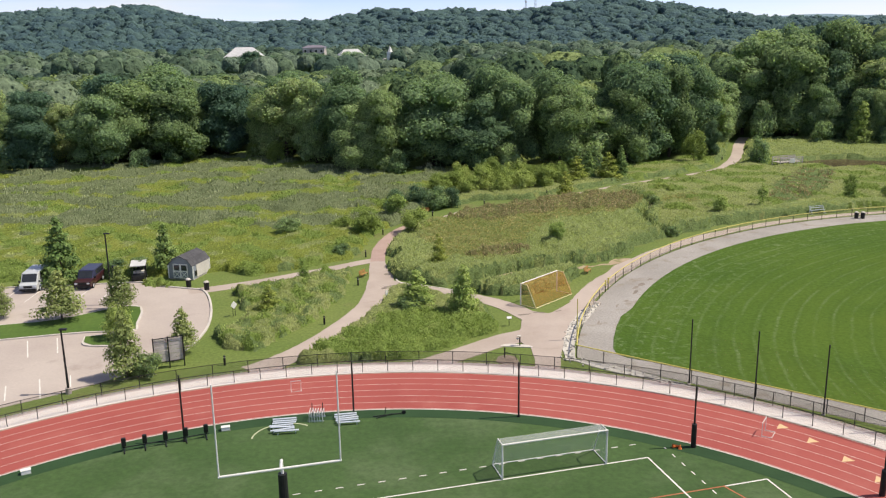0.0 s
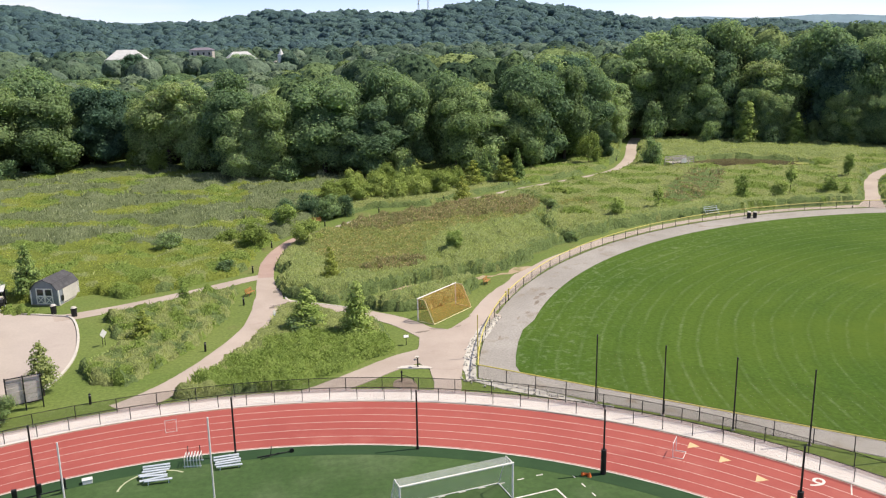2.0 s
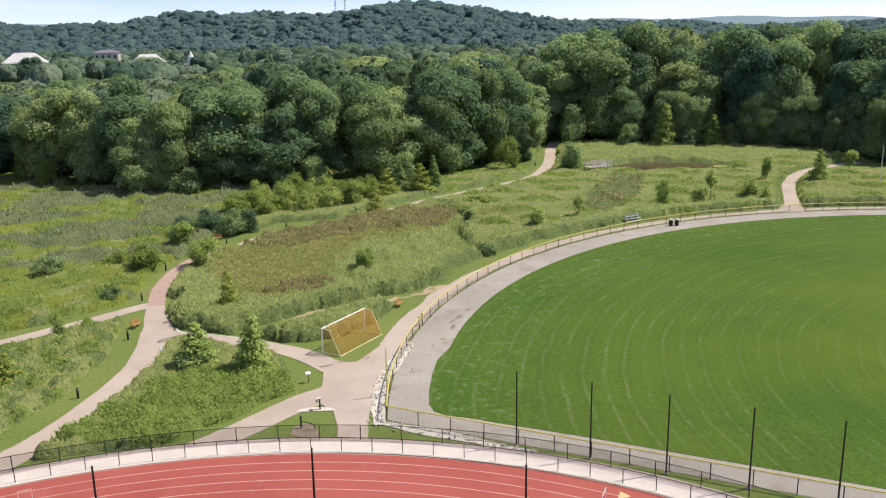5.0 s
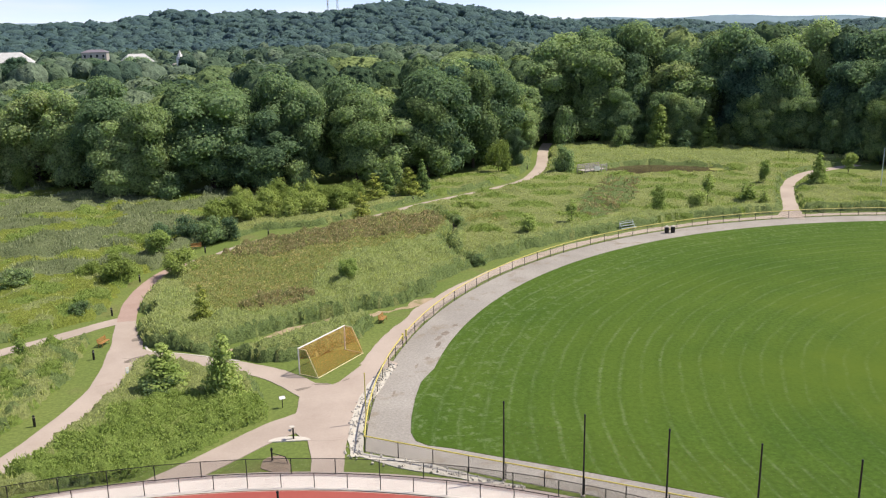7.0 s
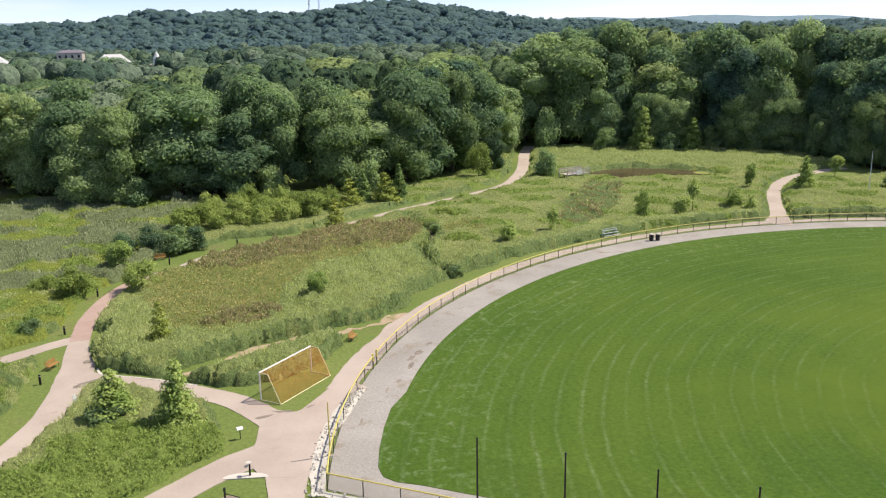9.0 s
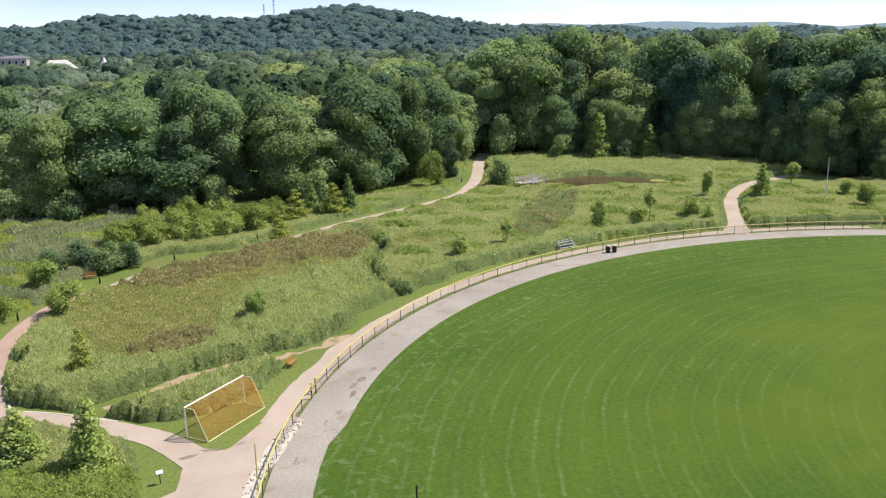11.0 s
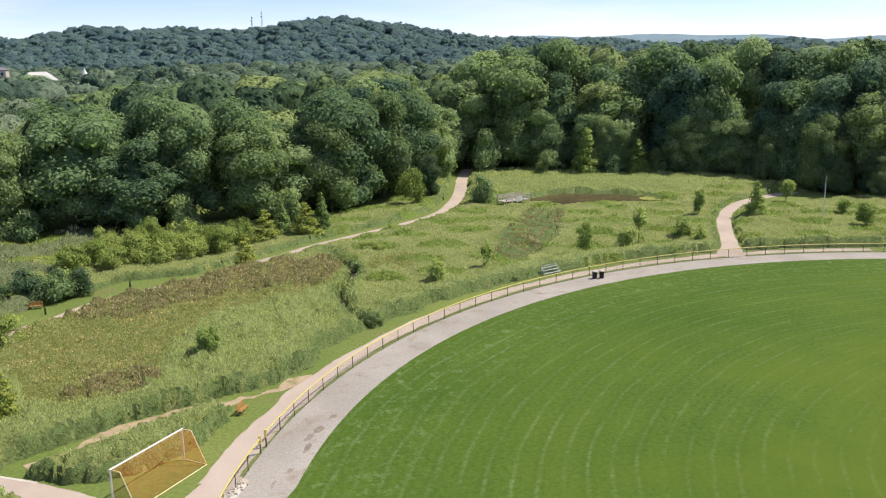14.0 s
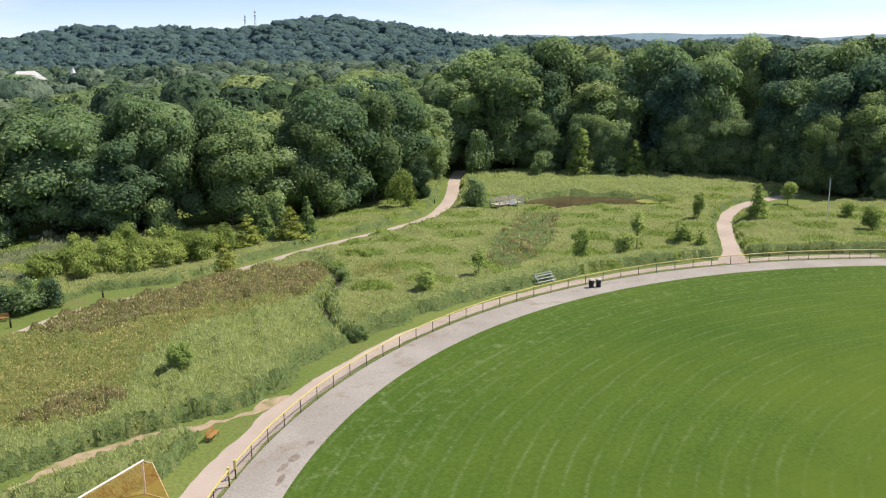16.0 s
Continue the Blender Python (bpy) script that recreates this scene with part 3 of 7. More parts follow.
M["outfield"] = ball_grass()
slab("outfield", gr + [gfar] + [(24.2, 66.6), (19.9, 69.5), (17.5, 71.2), (15.9, 72.1), (15.2, 73.0), (15.1, 74.4), (15.6, 76.9), (16.5, 80.2), (17.6, 83.4)], 0.04, M["outfield"], 0.05, "mown green outfield grass with pale mower streaks", rounded=False)


# ---- trees ----
def leaves(rng, lobes, n, size, droop=0.0, flat=0.9, rag=0.24):
    """Leaf clumps as loose quads over the skin of several lobes (x, y, z, rx, rz)."""
    L = np.array(lobes, float)
    w = L[:, 3] * (L[:, 3] + L[:, 4])
    m = 3 * n
    k = rng.choice(len(L), m, p=w / w.sum())
    d = rng.randn(m, 3)
    d[:, 2] += 0.25
    d /= np.linalg.norm(d, axis=1)[:, None]
    rad = 1.1 - rag + rag * 1.15 * rng.rand(m) ** 0.8
    C = L[k, :3] + d * np.c_[L[k, 3], L[k, 3], L[k, 4]] * rad[:, None]
    buried = np.zeros(m, bool)
    for x, y, z, rx, rz in L:
        buried |= ((C[:, 0] - x) / rx) ** 2 + ((C[:, 1] - y) / rx) ** 2 + ((C[:, 2] - z) / rz) ** 2 < (0.95 - rag) ** 2
    keep = np.concatenate([np.flatnonzero(~buried), np.flatnonzero(buried)])[:n]
    C, d = C[keep], d[keep]
    nr = d * flat + rng.randn(n, 3) * 0.26
    nr[:, 2] += 0.25
    nr /= np.linalg.norm(nr, axis=1)[:, None]
    u = np.cross(nr, rng.randn(n, 3))
    u /= np.linalg.norm(u, axis=1)[:, None]
    v = np.cross(nr, u)
    s = size * (0.6 + 0.8 * rng.rand(n))[:, None]
    v[:, 2] -= droop
    V = np.stack([C - u * s * 0.62, C - v * s * 0.5, C + u * s * 0.62, C + v * s * 0.5], 1)
    return V.reshape(-1, 3)


def lobes_round(rng, n, wide, low, high, spread=0.62, main=0.66):
    """Lobes of a broad crown between two heights."""
    out = [(0, 0, (low + high) / 2, wide * main, (high - low) * 0.42 * (main / 0.66) ** 0.5)]
    for _ in range(n):
        a, h = rng.rand() * 6.28, rng.rand()
        z = low + (high - low) * (0.12 + 0.8 * h)
        env = math.sqrt(max(0.05, 1 - (2 * (0.1 + 0.8 * h) - 0.9) ** 2))
        q = wide * spread * env * (0.55 + 0.45 * rng.rand())
        s = wide * (0.26 + 0.2 * rng.rand())
        out.append((q * math.cos(a), q * math.sin(a), z, s, s * 0.8))
    return out


def lobes_cone(rng, n, wide, low, high):
    out = []
    for i in range(n):
        t = (i + 0.5) / n
        z = low + (high - low) * t
        q = wide * (1 - t) ** 0.8 * 0.55
        a = i * 2.4 + rng.rand()
        s = wide * (0.16 + 0.38 * (1 - t))
        out.append((q * math.cos(a), q * math.sin(a), z, s, s * 0.6))
    return out


def mixed_mesh(name, V, tris, quads, mats, kinds):
    """A smooth-shaded mesh of triangles and quads from arrays, with a material slot per face."""
    me = bpy.data.meshes.new(name)
    me.vertices.add(len(V))
    me.vertices.foreach_set("co", np.ascontiguousarray(V, dtype=np.float32).ravel())
    idx = np.concatenate([np.ravel(tris), np.ravel(quads)]).astype(np.int32)
    me.loops.add(len(idx))
    me.loops.foreach_set("vertex_index", idx)
    me.polygons.add(len(tris) + len(quads))
    me.polygons.foreach_set("loop_start", np.concatenate([np.arange(len(tris)) * 3, 3 * len(tris) + np.arange(len(quads)) * 4]).astype(np.int32))
    me.polygons.foreach_set("material_index", np.ascontiguousarray(kinds, dtype=np.int32))
    me.update(calc_edges=True)
    me.shade_smooth()
    for m in mats:
        me.materials.append(m)
    return me


def ico(sub):
    bm = bmesh.new()
    bmesh.ops.create_icosphere(bm, subdivisions=sub, radius=1)
    V, F = np.array([v.co[:] for v in bm.verts]), np.array([[v.index for v in f.verts] for f in bm.faces])
    bm.free()
    return V, F


def crown_mesh(name, rng, lobes, n, size, mat, core=0.74, droop=0.0, rag=0.24):
    """Loose leaf clumps over soft boughs."""
    Q = leaves(rng, lobes, n, size, droop, rag=rag)
    quads = np.arange(len(Q)).reshape(-1, 4)
    V, tris = [Q], [np.zeros((0, 3), int)]
    D, F = ico(2 if core > 0.6 else 1)
    at = len(Q)
    for x, y, z, rx, rz in (lobes if core else ()):
        jag = 1 + 0.12 * rng.randn(len(D), 1)
        V.append(np.array([x, y, z]) + D * jag * (rx * core, rx * core, rz * core))
        tris.append(F + at)
        at += len(D)
    T = np.vstack(tris)
    return mixed_mesh(name, np.vstack(V), T, quads, [mat], np.zeros(len(T) + len(quads)))


def trunk_mesh(rng, h, r, lobes, limbs=5):
    bm = bmesh.new()
    add_rod(bm, (0, 0, -0.2), (0, 0, h * 0.5), r, r * 0.75, 7)
    add_rod(bm, (0, 0, h * 0.5), (rng.randn() * 0.1, rng.randn() * 0.1, h * 0.85), r * 0.75, r * 0.25, 6)
    for i in range(limbs):
        x, y, z, rx, rz = lobes[1 + i % (len(lobes) - 1)]
        add_rod(bm, (0, 0, max(h * 0.25, z - rx * 1.5)), (x, y, z), r * 0.4, r * 0.1, 5)
    me = bpy.data.meshes.new("trunk")
    bm.to_mesh(me)
    bm.free()
    me.materials.append(M["bark"])
    return me


def tree_kind(seed, h, wide, low, n, size, mat, shape="round", lob=14, r=0.3, core=0.74, rag=0.24, spread=0.62, main=0.66):
    rng = np.random.RandomState(seed)
    lobes = lobes_cone(rng, lob, wide, low, h) if shape == "cone" else lobes_round(rng, lob, wide, low, h, spread, main)
    return crown_mesh("crown", rng, lobes, n, size, mat, core, 0.0, rag), trunk_mesh(rng, h, r, lobes)


def plant(name, kind, x, y, s=(1, 1, 1), rz=0.0, label="", category="tree", group="", z=0.0):
    t = empty(name)
    t.matrix_world = Matrix.LocRotScale((x, y, z), Euler((0, 0, rz)), Vector(s))
    new("trunk", kind[1]).parent = t
    new("crown", kind[0]).parent = t
    return tagged(t, label, category, group)


rng = np.random.RandomState(5)
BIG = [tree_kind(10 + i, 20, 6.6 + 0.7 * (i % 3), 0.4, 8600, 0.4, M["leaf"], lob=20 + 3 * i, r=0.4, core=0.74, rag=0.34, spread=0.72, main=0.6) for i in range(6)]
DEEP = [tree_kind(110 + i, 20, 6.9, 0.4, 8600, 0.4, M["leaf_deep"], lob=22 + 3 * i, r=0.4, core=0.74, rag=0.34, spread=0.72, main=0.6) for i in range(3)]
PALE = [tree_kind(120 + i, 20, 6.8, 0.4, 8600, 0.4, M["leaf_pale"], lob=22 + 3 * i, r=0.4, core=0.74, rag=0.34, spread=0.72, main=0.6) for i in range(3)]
line = smooth_line(TREELINE, 1.0)
T = np.gradient(line, axis=0)
T /= np.linalg.norm(T, axis=1)[:, None]
back = np.c_[-T[:, 1], T[:, 0]]
placed = []
for row in range(2):
    s = rng.rand() * 4
    while s < len(line) - 1:
        i = int(s)
        x, y = line[i] + back[i] * (1.0 + row * 8.5 + rng.rand() * 6.5) + T[i] * rng.randn() * 1.2
        az = math.degrees(math.atan2(x, y))
        h = np.interp(az, [-35, -20, -12, -4, 6, 14, 18, 22, 30, 45], [19, 20, 21, 19.5, 21, 21, 21, 27, 27, 25]) * (0.78 + 0.3 * rng.rand()) * (0.88 if row == 0 else 1.02)
        if az > -36 and az < 52 and all((x - p[0]) ** 2 + (y - p[1]) ** 2 > 22 for p in placed) and not (away(FAR_PATH, np.array([x]), np.array([y]))[0] < 4.5):
            placed.append((x, y, h))
        s += 5.6 + rng.rand() * 4.5
far_rng = np.random.RandomState(31)
for i in range(0, len(line) - 1, 6):
    x, y = line[i] + back[i] * (15.0 + far_rng.rand() * 6.0)
    az = math.degrees(math.atan2(x, y))
    if 17 < az < 46 and all((x - p[0]) ** 2 + (y - p[1]) ** 2 > 22 for p in placed):
        placed.append((x, y, 24 + 5 * far_rng.rand()))
for x, y, h in placed:
    w = (0.8 + 0.45 * rng.rand()) * (h / 20) ** 0.6
    az, u = math.degrees(math.atan2(x, y)), rng.rand()
    # Deep and pale greens weighted by azimuth put shade and light into leaf colour.
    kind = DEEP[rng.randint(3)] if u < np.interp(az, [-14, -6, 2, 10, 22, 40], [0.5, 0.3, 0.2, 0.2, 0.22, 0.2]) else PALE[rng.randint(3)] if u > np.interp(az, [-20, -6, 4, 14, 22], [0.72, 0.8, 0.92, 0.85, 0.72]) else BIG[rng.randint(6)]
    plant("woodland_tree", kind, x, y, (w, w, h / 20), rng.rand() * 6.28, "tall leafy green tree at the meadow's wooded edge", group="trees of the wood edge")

for k in range(40):
    i = rng.randint(len(line) - 140, len(line) - 40)
    x, y = line[i] - back[i] * (0.5 + 3.5 * rng.rand())
    if away(FAR_PATH, np.array([x]), np.array([y]))[0] > 5:
        s = 0.34 + 0.34 * rng.rand()
        plant("woodland_tree", (BIG + PALE)[rng.randint(9)], x, y, (s, s, s * (0.85 + 0.3 * rng.rand())), rng.rand() * 6.28, "small leafy green tree before taller woods", group="trees of the wood edge")

for x, y, h in ((-97, 452, 20), (-106, 462, 18), (-88, 470, 17), (-52, 476, 19), (-44, 470, 17.5), (-63, 462, 16.5)):
    plant("woodland_tree", DEEP[rng.randint(3)], x, y, (1.0, 1.0, h / 20), rng.rand() * 6.28, "tall dark green tree before town roofs", group="trees before the town")

# woods behind, joined


def swollen(D, L, deep):
    """How far a crown of boughs L reaches in the directions D."""
    return 1.0 - deep + deep * 2.2 * np.clip(np.max(D @ L.T, axis=1) - 0.55, 0, 1)


def far_woods(name, r0, r1, gap, crown, sub, leaf_n, leaf, mats, share, seed, label, tall, deep=0.42, rise=1.0, uneven=0.45):
    """Many crowns in one mesh: a bough-lumped dome each, loose leaf clumps over it, one of several greens."""
    rng = np.random.RandomState(seed)
    balls = {k: ico(k) for k in (2, 3)}
    VV, tris, quads, km, kq, base = [], [], [], [], [], 0
    r = r0
    while r < r1:
        k = gap(r)
        for az in np.arange(-30, 47, math.degrees(k / r)):
            a = math.radians(az + rng.randn() * math.degrees(k / r) * 0.4)
            q = r + rng.randn() * k * 0.45
            x, y = q * math.sin(a), q * math.cos(a)
            if q < 420:
                j = np.argmin(np.hypot(line[:, 0] - x, line[:, 1] - y))
                if np.dot(np.array([x, y]) - line[j], back[j]) < 16:
                    continue
            if any(abs(x - bx) < bw and by - 3 < y < by + 13 for bx, by, bw in CLEAR):
                continue
            h = tall(az, q) * (1.0 - uneven * 0.55 + uneven * rng.rand() ** 1.5)
            w = crown * (0.62 + 0.85 * rng.rand() ** 1.6) * k / gap(r0)
            z = float(land(np.array(x), np.array(y)))
            up = min(h * 0.52, w * (0.9 + 0.5 * rng.rand()) * rise)
            L = rng.randn(16, 3) + (0, 0, 0.35)
            L /= np.linalg.norm(L, axis=1)[:, None]
            c, s3 = np.array([x, y, z + h - up]), np.array([w, w, up])
            D, T3 = balls[sub(q)]
            VV.append(c + D * swollen(D, L, deep)[:, None] * s3)
            tris.append(T3 + base)
            base += len(D)
            kind = rng.choice(len(mats), p=share)
            km.append(np.full(len(T3), kind))
            n = int(leaf_n(q))
            if n:
                d = rng.randn(n, 3) + (0, -0.25, 0.5)
                d /= np.linalg.norm(d, axis=1)[:, None]
                p = c + d * (swollen(d, L, deep) * (0.97 + 0.1 * rng.rand(n)))[:, None] * s3
                nr = d + rng.randn(n, 3) * 0.3
                nr /= np.linalg.norm(nr, axis=1)[:, None]
                u = np.cross(nr, rng.randn(n, 3))
                u /= np.linalg.norm(u, axis=1)[:, None]
                v = np.cross(nr, u)
                e = leaf * (0.6 + 0.8 * rng.rand(n))[:, None] * (k / gap(r0))
                VV.append(np.stack([p - u * e * 0.6, p - v * e * 0.5, p + u * e * 0.6, p + v * e * 0.5], 1).reshape(-1, 3))
                quads.append(np.arange(4 * n).reshape(n, 4) + base)
                base += 4 * n
                kq.append(np.full(n, kind))
        r += k * 0.9
    tris = np.vstack(tris)
    quads = np.vstack(quads) if quads else np.zeros((0, 4), int)
    me = mixed_mesh(name, np.vstack(VV), tris, quads, mats, np.concatenate(km + kq))
    return tagged(new(name, me), label, "trees", kind="stuff")


CLEAR = [(-119, 538, 14), (-83, 545, 12), (-57, 560, 10), (-84, 590, 9), (-31, 536, 4)]
low_left = lambda az, q: np.interp(az, [-34, -22, -14, -4, 2, 19, 22, 50], [18, 17, 14.5, 15.5, 20.5, 20.5, 25.5, 24.5]) * np.interp(q, [240, 340], [1.0, np.interp(az, [16, 21], [0.72, 0.92])])
level = lambda az, q: np.interp(az, [-20, -14, -4, 0], [15, 14, 14, 15])
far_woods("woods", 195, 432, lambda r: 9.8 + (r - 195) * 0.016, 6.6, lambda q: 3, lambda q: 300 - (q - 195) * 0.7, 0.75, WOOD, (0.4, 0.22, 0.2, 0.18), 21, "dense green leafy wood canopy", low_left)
far_woods("valley_woods", 436, 800, lambda r: 11.5 + (r - 434) * 0.008, 7.4, lambda q: 3 if q < 560 else 2, lambda q: 40 if q < 560 else 24, 1.5, HAZED_VALLEY, (0.45, 0.25, 0.3), 23, "soft green trees over the valley floor, lightly hazed in colour", level, 0.42, 1.0, 0.7)
far_woods("hill_woods", 806, 1400, lambda r: 11.5 + (r - 806) * 0.006, 9.0, lambda q: 2, lambda q: 16 if q < 1150 else 9, 3.0, HAZED_HILL, (0.6, 0.4), 22, "green trees covering distant hills, haze coloured in as blue", level, 0.55, 0.8, 0.5)

# ---- tall meadow growth, by kind ----
M["grass"] = foliage("meadow_grass", [(0.0, (0.171, 0.218, 0.083)), (0.35, (0.237, 0.281, 0.11)), (0.7, (0.314, 0.347, 0.154)), (1.0, (0.473, 0.473, 0.242))], 0.0, 0.9, 0.14, 1.0, 0.4, 0.9, 5.0, 4.0, 0.3)
M["gold"] = foliage("goldenrod_meadow", [(0.0, (0.138, 0.193, 0.042)), (0.45, (0.212, 0.265, 0.061)), (0.8, (0.286, 0.318, 0.08)), (1.0, (0.382, 0.366, 0.095))], 0.0, 0.8, 0.1, 1.0, 0.22, 1.6, 6.0, 4.0, 0.35)
M["reed"] = foliage("reeds", [(0.0, (0.11, 0.145, 0.07)), (0.5, (0.18, 0.215, 0.12)), (1.0, (0.31, 0.335, 0.225))], 0.0, 0.7, 0.09, 1.0, 0.6, 1.2, 6.0, 4.0, 0.35)
M["sedge"] = foliage("russet_sedge", [(0.0, (0.132, 0.194, 0.058)), (0.35, (0.212, 0.261, 0.09)), (0.65, (0.271, 0.255, 0.107)), (0.85, (0.372, 0.301, 0.144)), (1.0, (0.489, 0.428, 0.243))], 0.0, 0.7, 0.25, 1.0, 0.8, 1.3, 6.0, 4.0, 0.4)
M["cattail"] = foliage("brown_seed_heads", [(0.0, (0.139, 0.188, 0.077)), (0.4, (0.216, 0.233, 0.108)), (0.7, (0.313, 0.253, 0.147)), (1.0, (0.457, 0.376, 0.242))], 0.0, 0.6, 0.25, 1.0, 0.9, 1.0, 6.0, 4.0, 0.4)
M["herb"] = foliage("leafy_herbs", [(0.0, (0.1, 0.16, 0.041)), (0.5, (0.171, 0.244, 0.064)), (1.0, (0.289, 0.354, 0.115))], 0.0, 0.5, 0.3, 1.0, 0.45, 1.1, 6.0, 4.0, 0.35)
M["edge"] = foliage("edge_growth", [(0.0, (0.103, 0.153, 0.059)), (0.45, (0.161, 0.218, 0.088)), (0.8, (0.233, 0.285, 0.12)), (1.0, (0.349, 0.397, 0.185))], 0.0, 0.7, 0.25, 0.7, 0.5, 0.9, 5.0, 4.0, 0.35)
M["bank"] = foliage("bank_grass", [(0.0, (0.162, 0.214, 0.081)), (0.4, (0.238, 0.286, 0.114)), (0.8, (0.324, 0.362, 0.16)), (1.0, (0.475, 0.481, 0.238))], 0.0, 0.9, 0.2, 1.0, 0.4, 0.8, 5.0, 4.0, 0.3)


def thatch_skin(name, stops, patch):
    m = canopy(name + "_thatch", stops, patch, 3.4, 0.28, 0.3, 0.0, 0.0, 0.4)
    return m


LOW = [thatch_skin(*a) for a in (
    ("grass", [(0.2, (0.138, 0.182, 0.066)), (0.5, (0.215, 0.253, 0.099)), (0.8, (0.314, 0.336, 0.149))], 0.2),
    ("goldenrod", [(0.2, (0.11, 0.158, 0.034)), (0.5, (0.175, 0.218, 0.05)), (0.8, (0.265, 0.275, 0.07))], 0.15),
    ("reed", [(0.2, (0.09, 0.122, 0.055)), (0.5, (0.145, 0.18, 0.092)), (0.8, (0.22, 0.25, 0.15))], 0.2),
    ("sedge", [(0.2, (0.104, 0.158, 0.046)), (0.5, (0.176, 0.205, 0.071)), (0.8, (0.264, 0.22, 0.103))], 0.4),
    ("herb", [(0.2, (0.09, 0.144, 0.034)), (0.5, (0.156, 0.224, 0.057)), (0.8, (0.264, 0.319, 0.103))], 0.4),
    ("bank", [(0.2, (0.129, 0.179, 0.065)), (0.5, (0.207, 0.258, 0.099)), (0.8, (0.308, 0.342, 0.151))], 0.3),
    ("seed_head", [(0.2, (0.085, 0.112, 0.042)), (0.5, (0.145, 0.138, 0.062)), (0.8, (0.23, 0.172, 0.1))], 0.4),
    ("edge_growth", [(0.2, (0.082, 0.126, 0.048)), (0.5, (0.134, 0.19, 0.073)), (0.8, (0.209, 0.259, 0.109))], 0.4))]


def mown(X, Y):
    """True where the ground is paved or kept short."""
    k = 1.25 + 0.7 * waves(X, Y, 7, 3)
    res = np.zeros(X.shape, bool)
    for p, verge in (([(x - 1.3, y + 0.6, w) for x, y, w in MAIN], 0.75), (MAIN, 0.15), (MAIN_RED, 0.3), ([(x - 1.0, y + 0.3, w) for x, y, w in MAIN_RED], 0.5), (FAR_PATH, 0.38), ([(x - 0.9, y + 1.0, w) for x, y, w in FAR_PATH], 0.4), (RIGHT_BRANCH, 0.45), (LOW_BRANCH, 0.7), (STUB, 1.4), (LEFT_BRANCH, 1.1), (EAST_PATH, 0.35), (DIRT, 0.55)):
        res |= away(p, X, Y) < k * verge
    res |= np.hypot(X - TRACK[0], Y - TRACK[1]) < 48.5 + 0.3 * k
    res |= np.hypot(X - FIELD[0], Y - FIELD[1]) < 71.6 + np.interp(X, [15, 25, 40, 60, 90], [0, 2.5, 2.0, 1.3, 0.9]) * k * 0.7
    for poly in MOWN:
        res |= inside(poly, X, Y)
    return res


MOWN = [LOT, PLAZA, POND, [(73, 178.4), (79, 172.4), (86, 172.6), (91, 170.8), (98, 168.4), (101, 173), (92, 178), (79, 180)], [(66.5, 175.6), (76.4, 177.8), (75.6, 182.6), (66, 180.4)], [(107, 158.5), (118, 160.5), (134, 162), (134, 172), (112, 167.6)],
        [(4.6, 91.6), (10, 84.8), (13, 85.4), (17, 90), (22, 97.3), (27, 104.5), (23, 103.4), (17.6, 101.6), (15.4, 100.2), (15.6, 98.6), (13.4, 94.8), (9.4, 91.6), (7, 91.2)],
        [(-60, 97), (-35, 98.6), (-28, 95), (-22, 99.8), (-27, 103.2), (-35, 101.2), (-60, 99.5)],
        [(-4.5, 130.5), (2, 136), (9, 142), (14, 146.5), (6, 146), (-1.5, 139.5), (-6.5, 134)],
        [(-26, 68), (-12, 70), (-14, 74), (-17, 75.2), (-20.5, 76), (-22.6, 80), (-25.5, 80)],
        [(-24, 79), (-21.6, 80), (-20.4, 83.5), (-20.2, 86.2), (-21.6, 88), (-22.6, 92), (-25, 95), (-27, 94)],
        [(3.2, 89.3), (4.2, 85.5), (5.0, 79), (8, 80.5), (7.8, 85), (6, 88.5)],
        [(-2.5, 69), (0.4, 71.2), (5.5, 75.6), (8, 75), (9, 69), (4, 67)], [(9.3, 68.5), (11.2, 72.6), (16, 70.6), (24, 63.6), (20, 62)]]
SEDGE = [(-3.4, 125), (4.5, 138), (13.5, 142.4), (25, 148.5), (32.2, 147), (33, 142), (29.4, 133), (22, 128.5), (15.5, 125.5), (12, 118), (10.4, 109), (8.6, 104.2), (3.8, 103.6), (0.2, 105.4), (-2.6, 113)]
CATTAIL = [[(0.5, 130.4), (5, 137.6), (13.5, 142.2), (25, 148.2), (32.2, 146.6), (32.6, 141.6), (29.4, 134.6), (22, 134.2), (14, 131.6), (5, 127)], [(3.2, 106.4), (3.6, 110.4), (7.2, 112), (10.2, 109.2), (9.2, 104.8), (6, 104)]]
PALE_BANK = [(-5, 116), (-6.4, 108), (-6.2, 103), (-5.2, 99.6), (-2, 97), (4, 97.6), (10, 100.8), (16, 103.8), (22, 107.6), (28, 113), (31.4, 119), (31, 124), (33, 131), (33.2, 141), (29.4, 133), (22, 128.5), (15.5, 125.5), (12, 118), (10.4, 109), (8.6, 104.2), (3.8, 103.6), (0.2, 105.4), (-2.6, 113)]
DITCH = [(33.0, 153, 1.3), (33.2, 146, 1.5), (33.8, 140, 1.8), (32.4, 135, 1.5), (30.2, 130, 1.5), (30.0, 122, 1.5), (30.8, 117.8, 1.7)]
RUST = [(35.1, 138.1), (41.2, 138.2), (43.1, 144.6), (37.5, 146.3)]
RUSH = [(53.6, 141), (54.5, 136.4), (58.5, 139), (66.4, 149), (75.8, 167.6), (71, 170), (60, 155)]


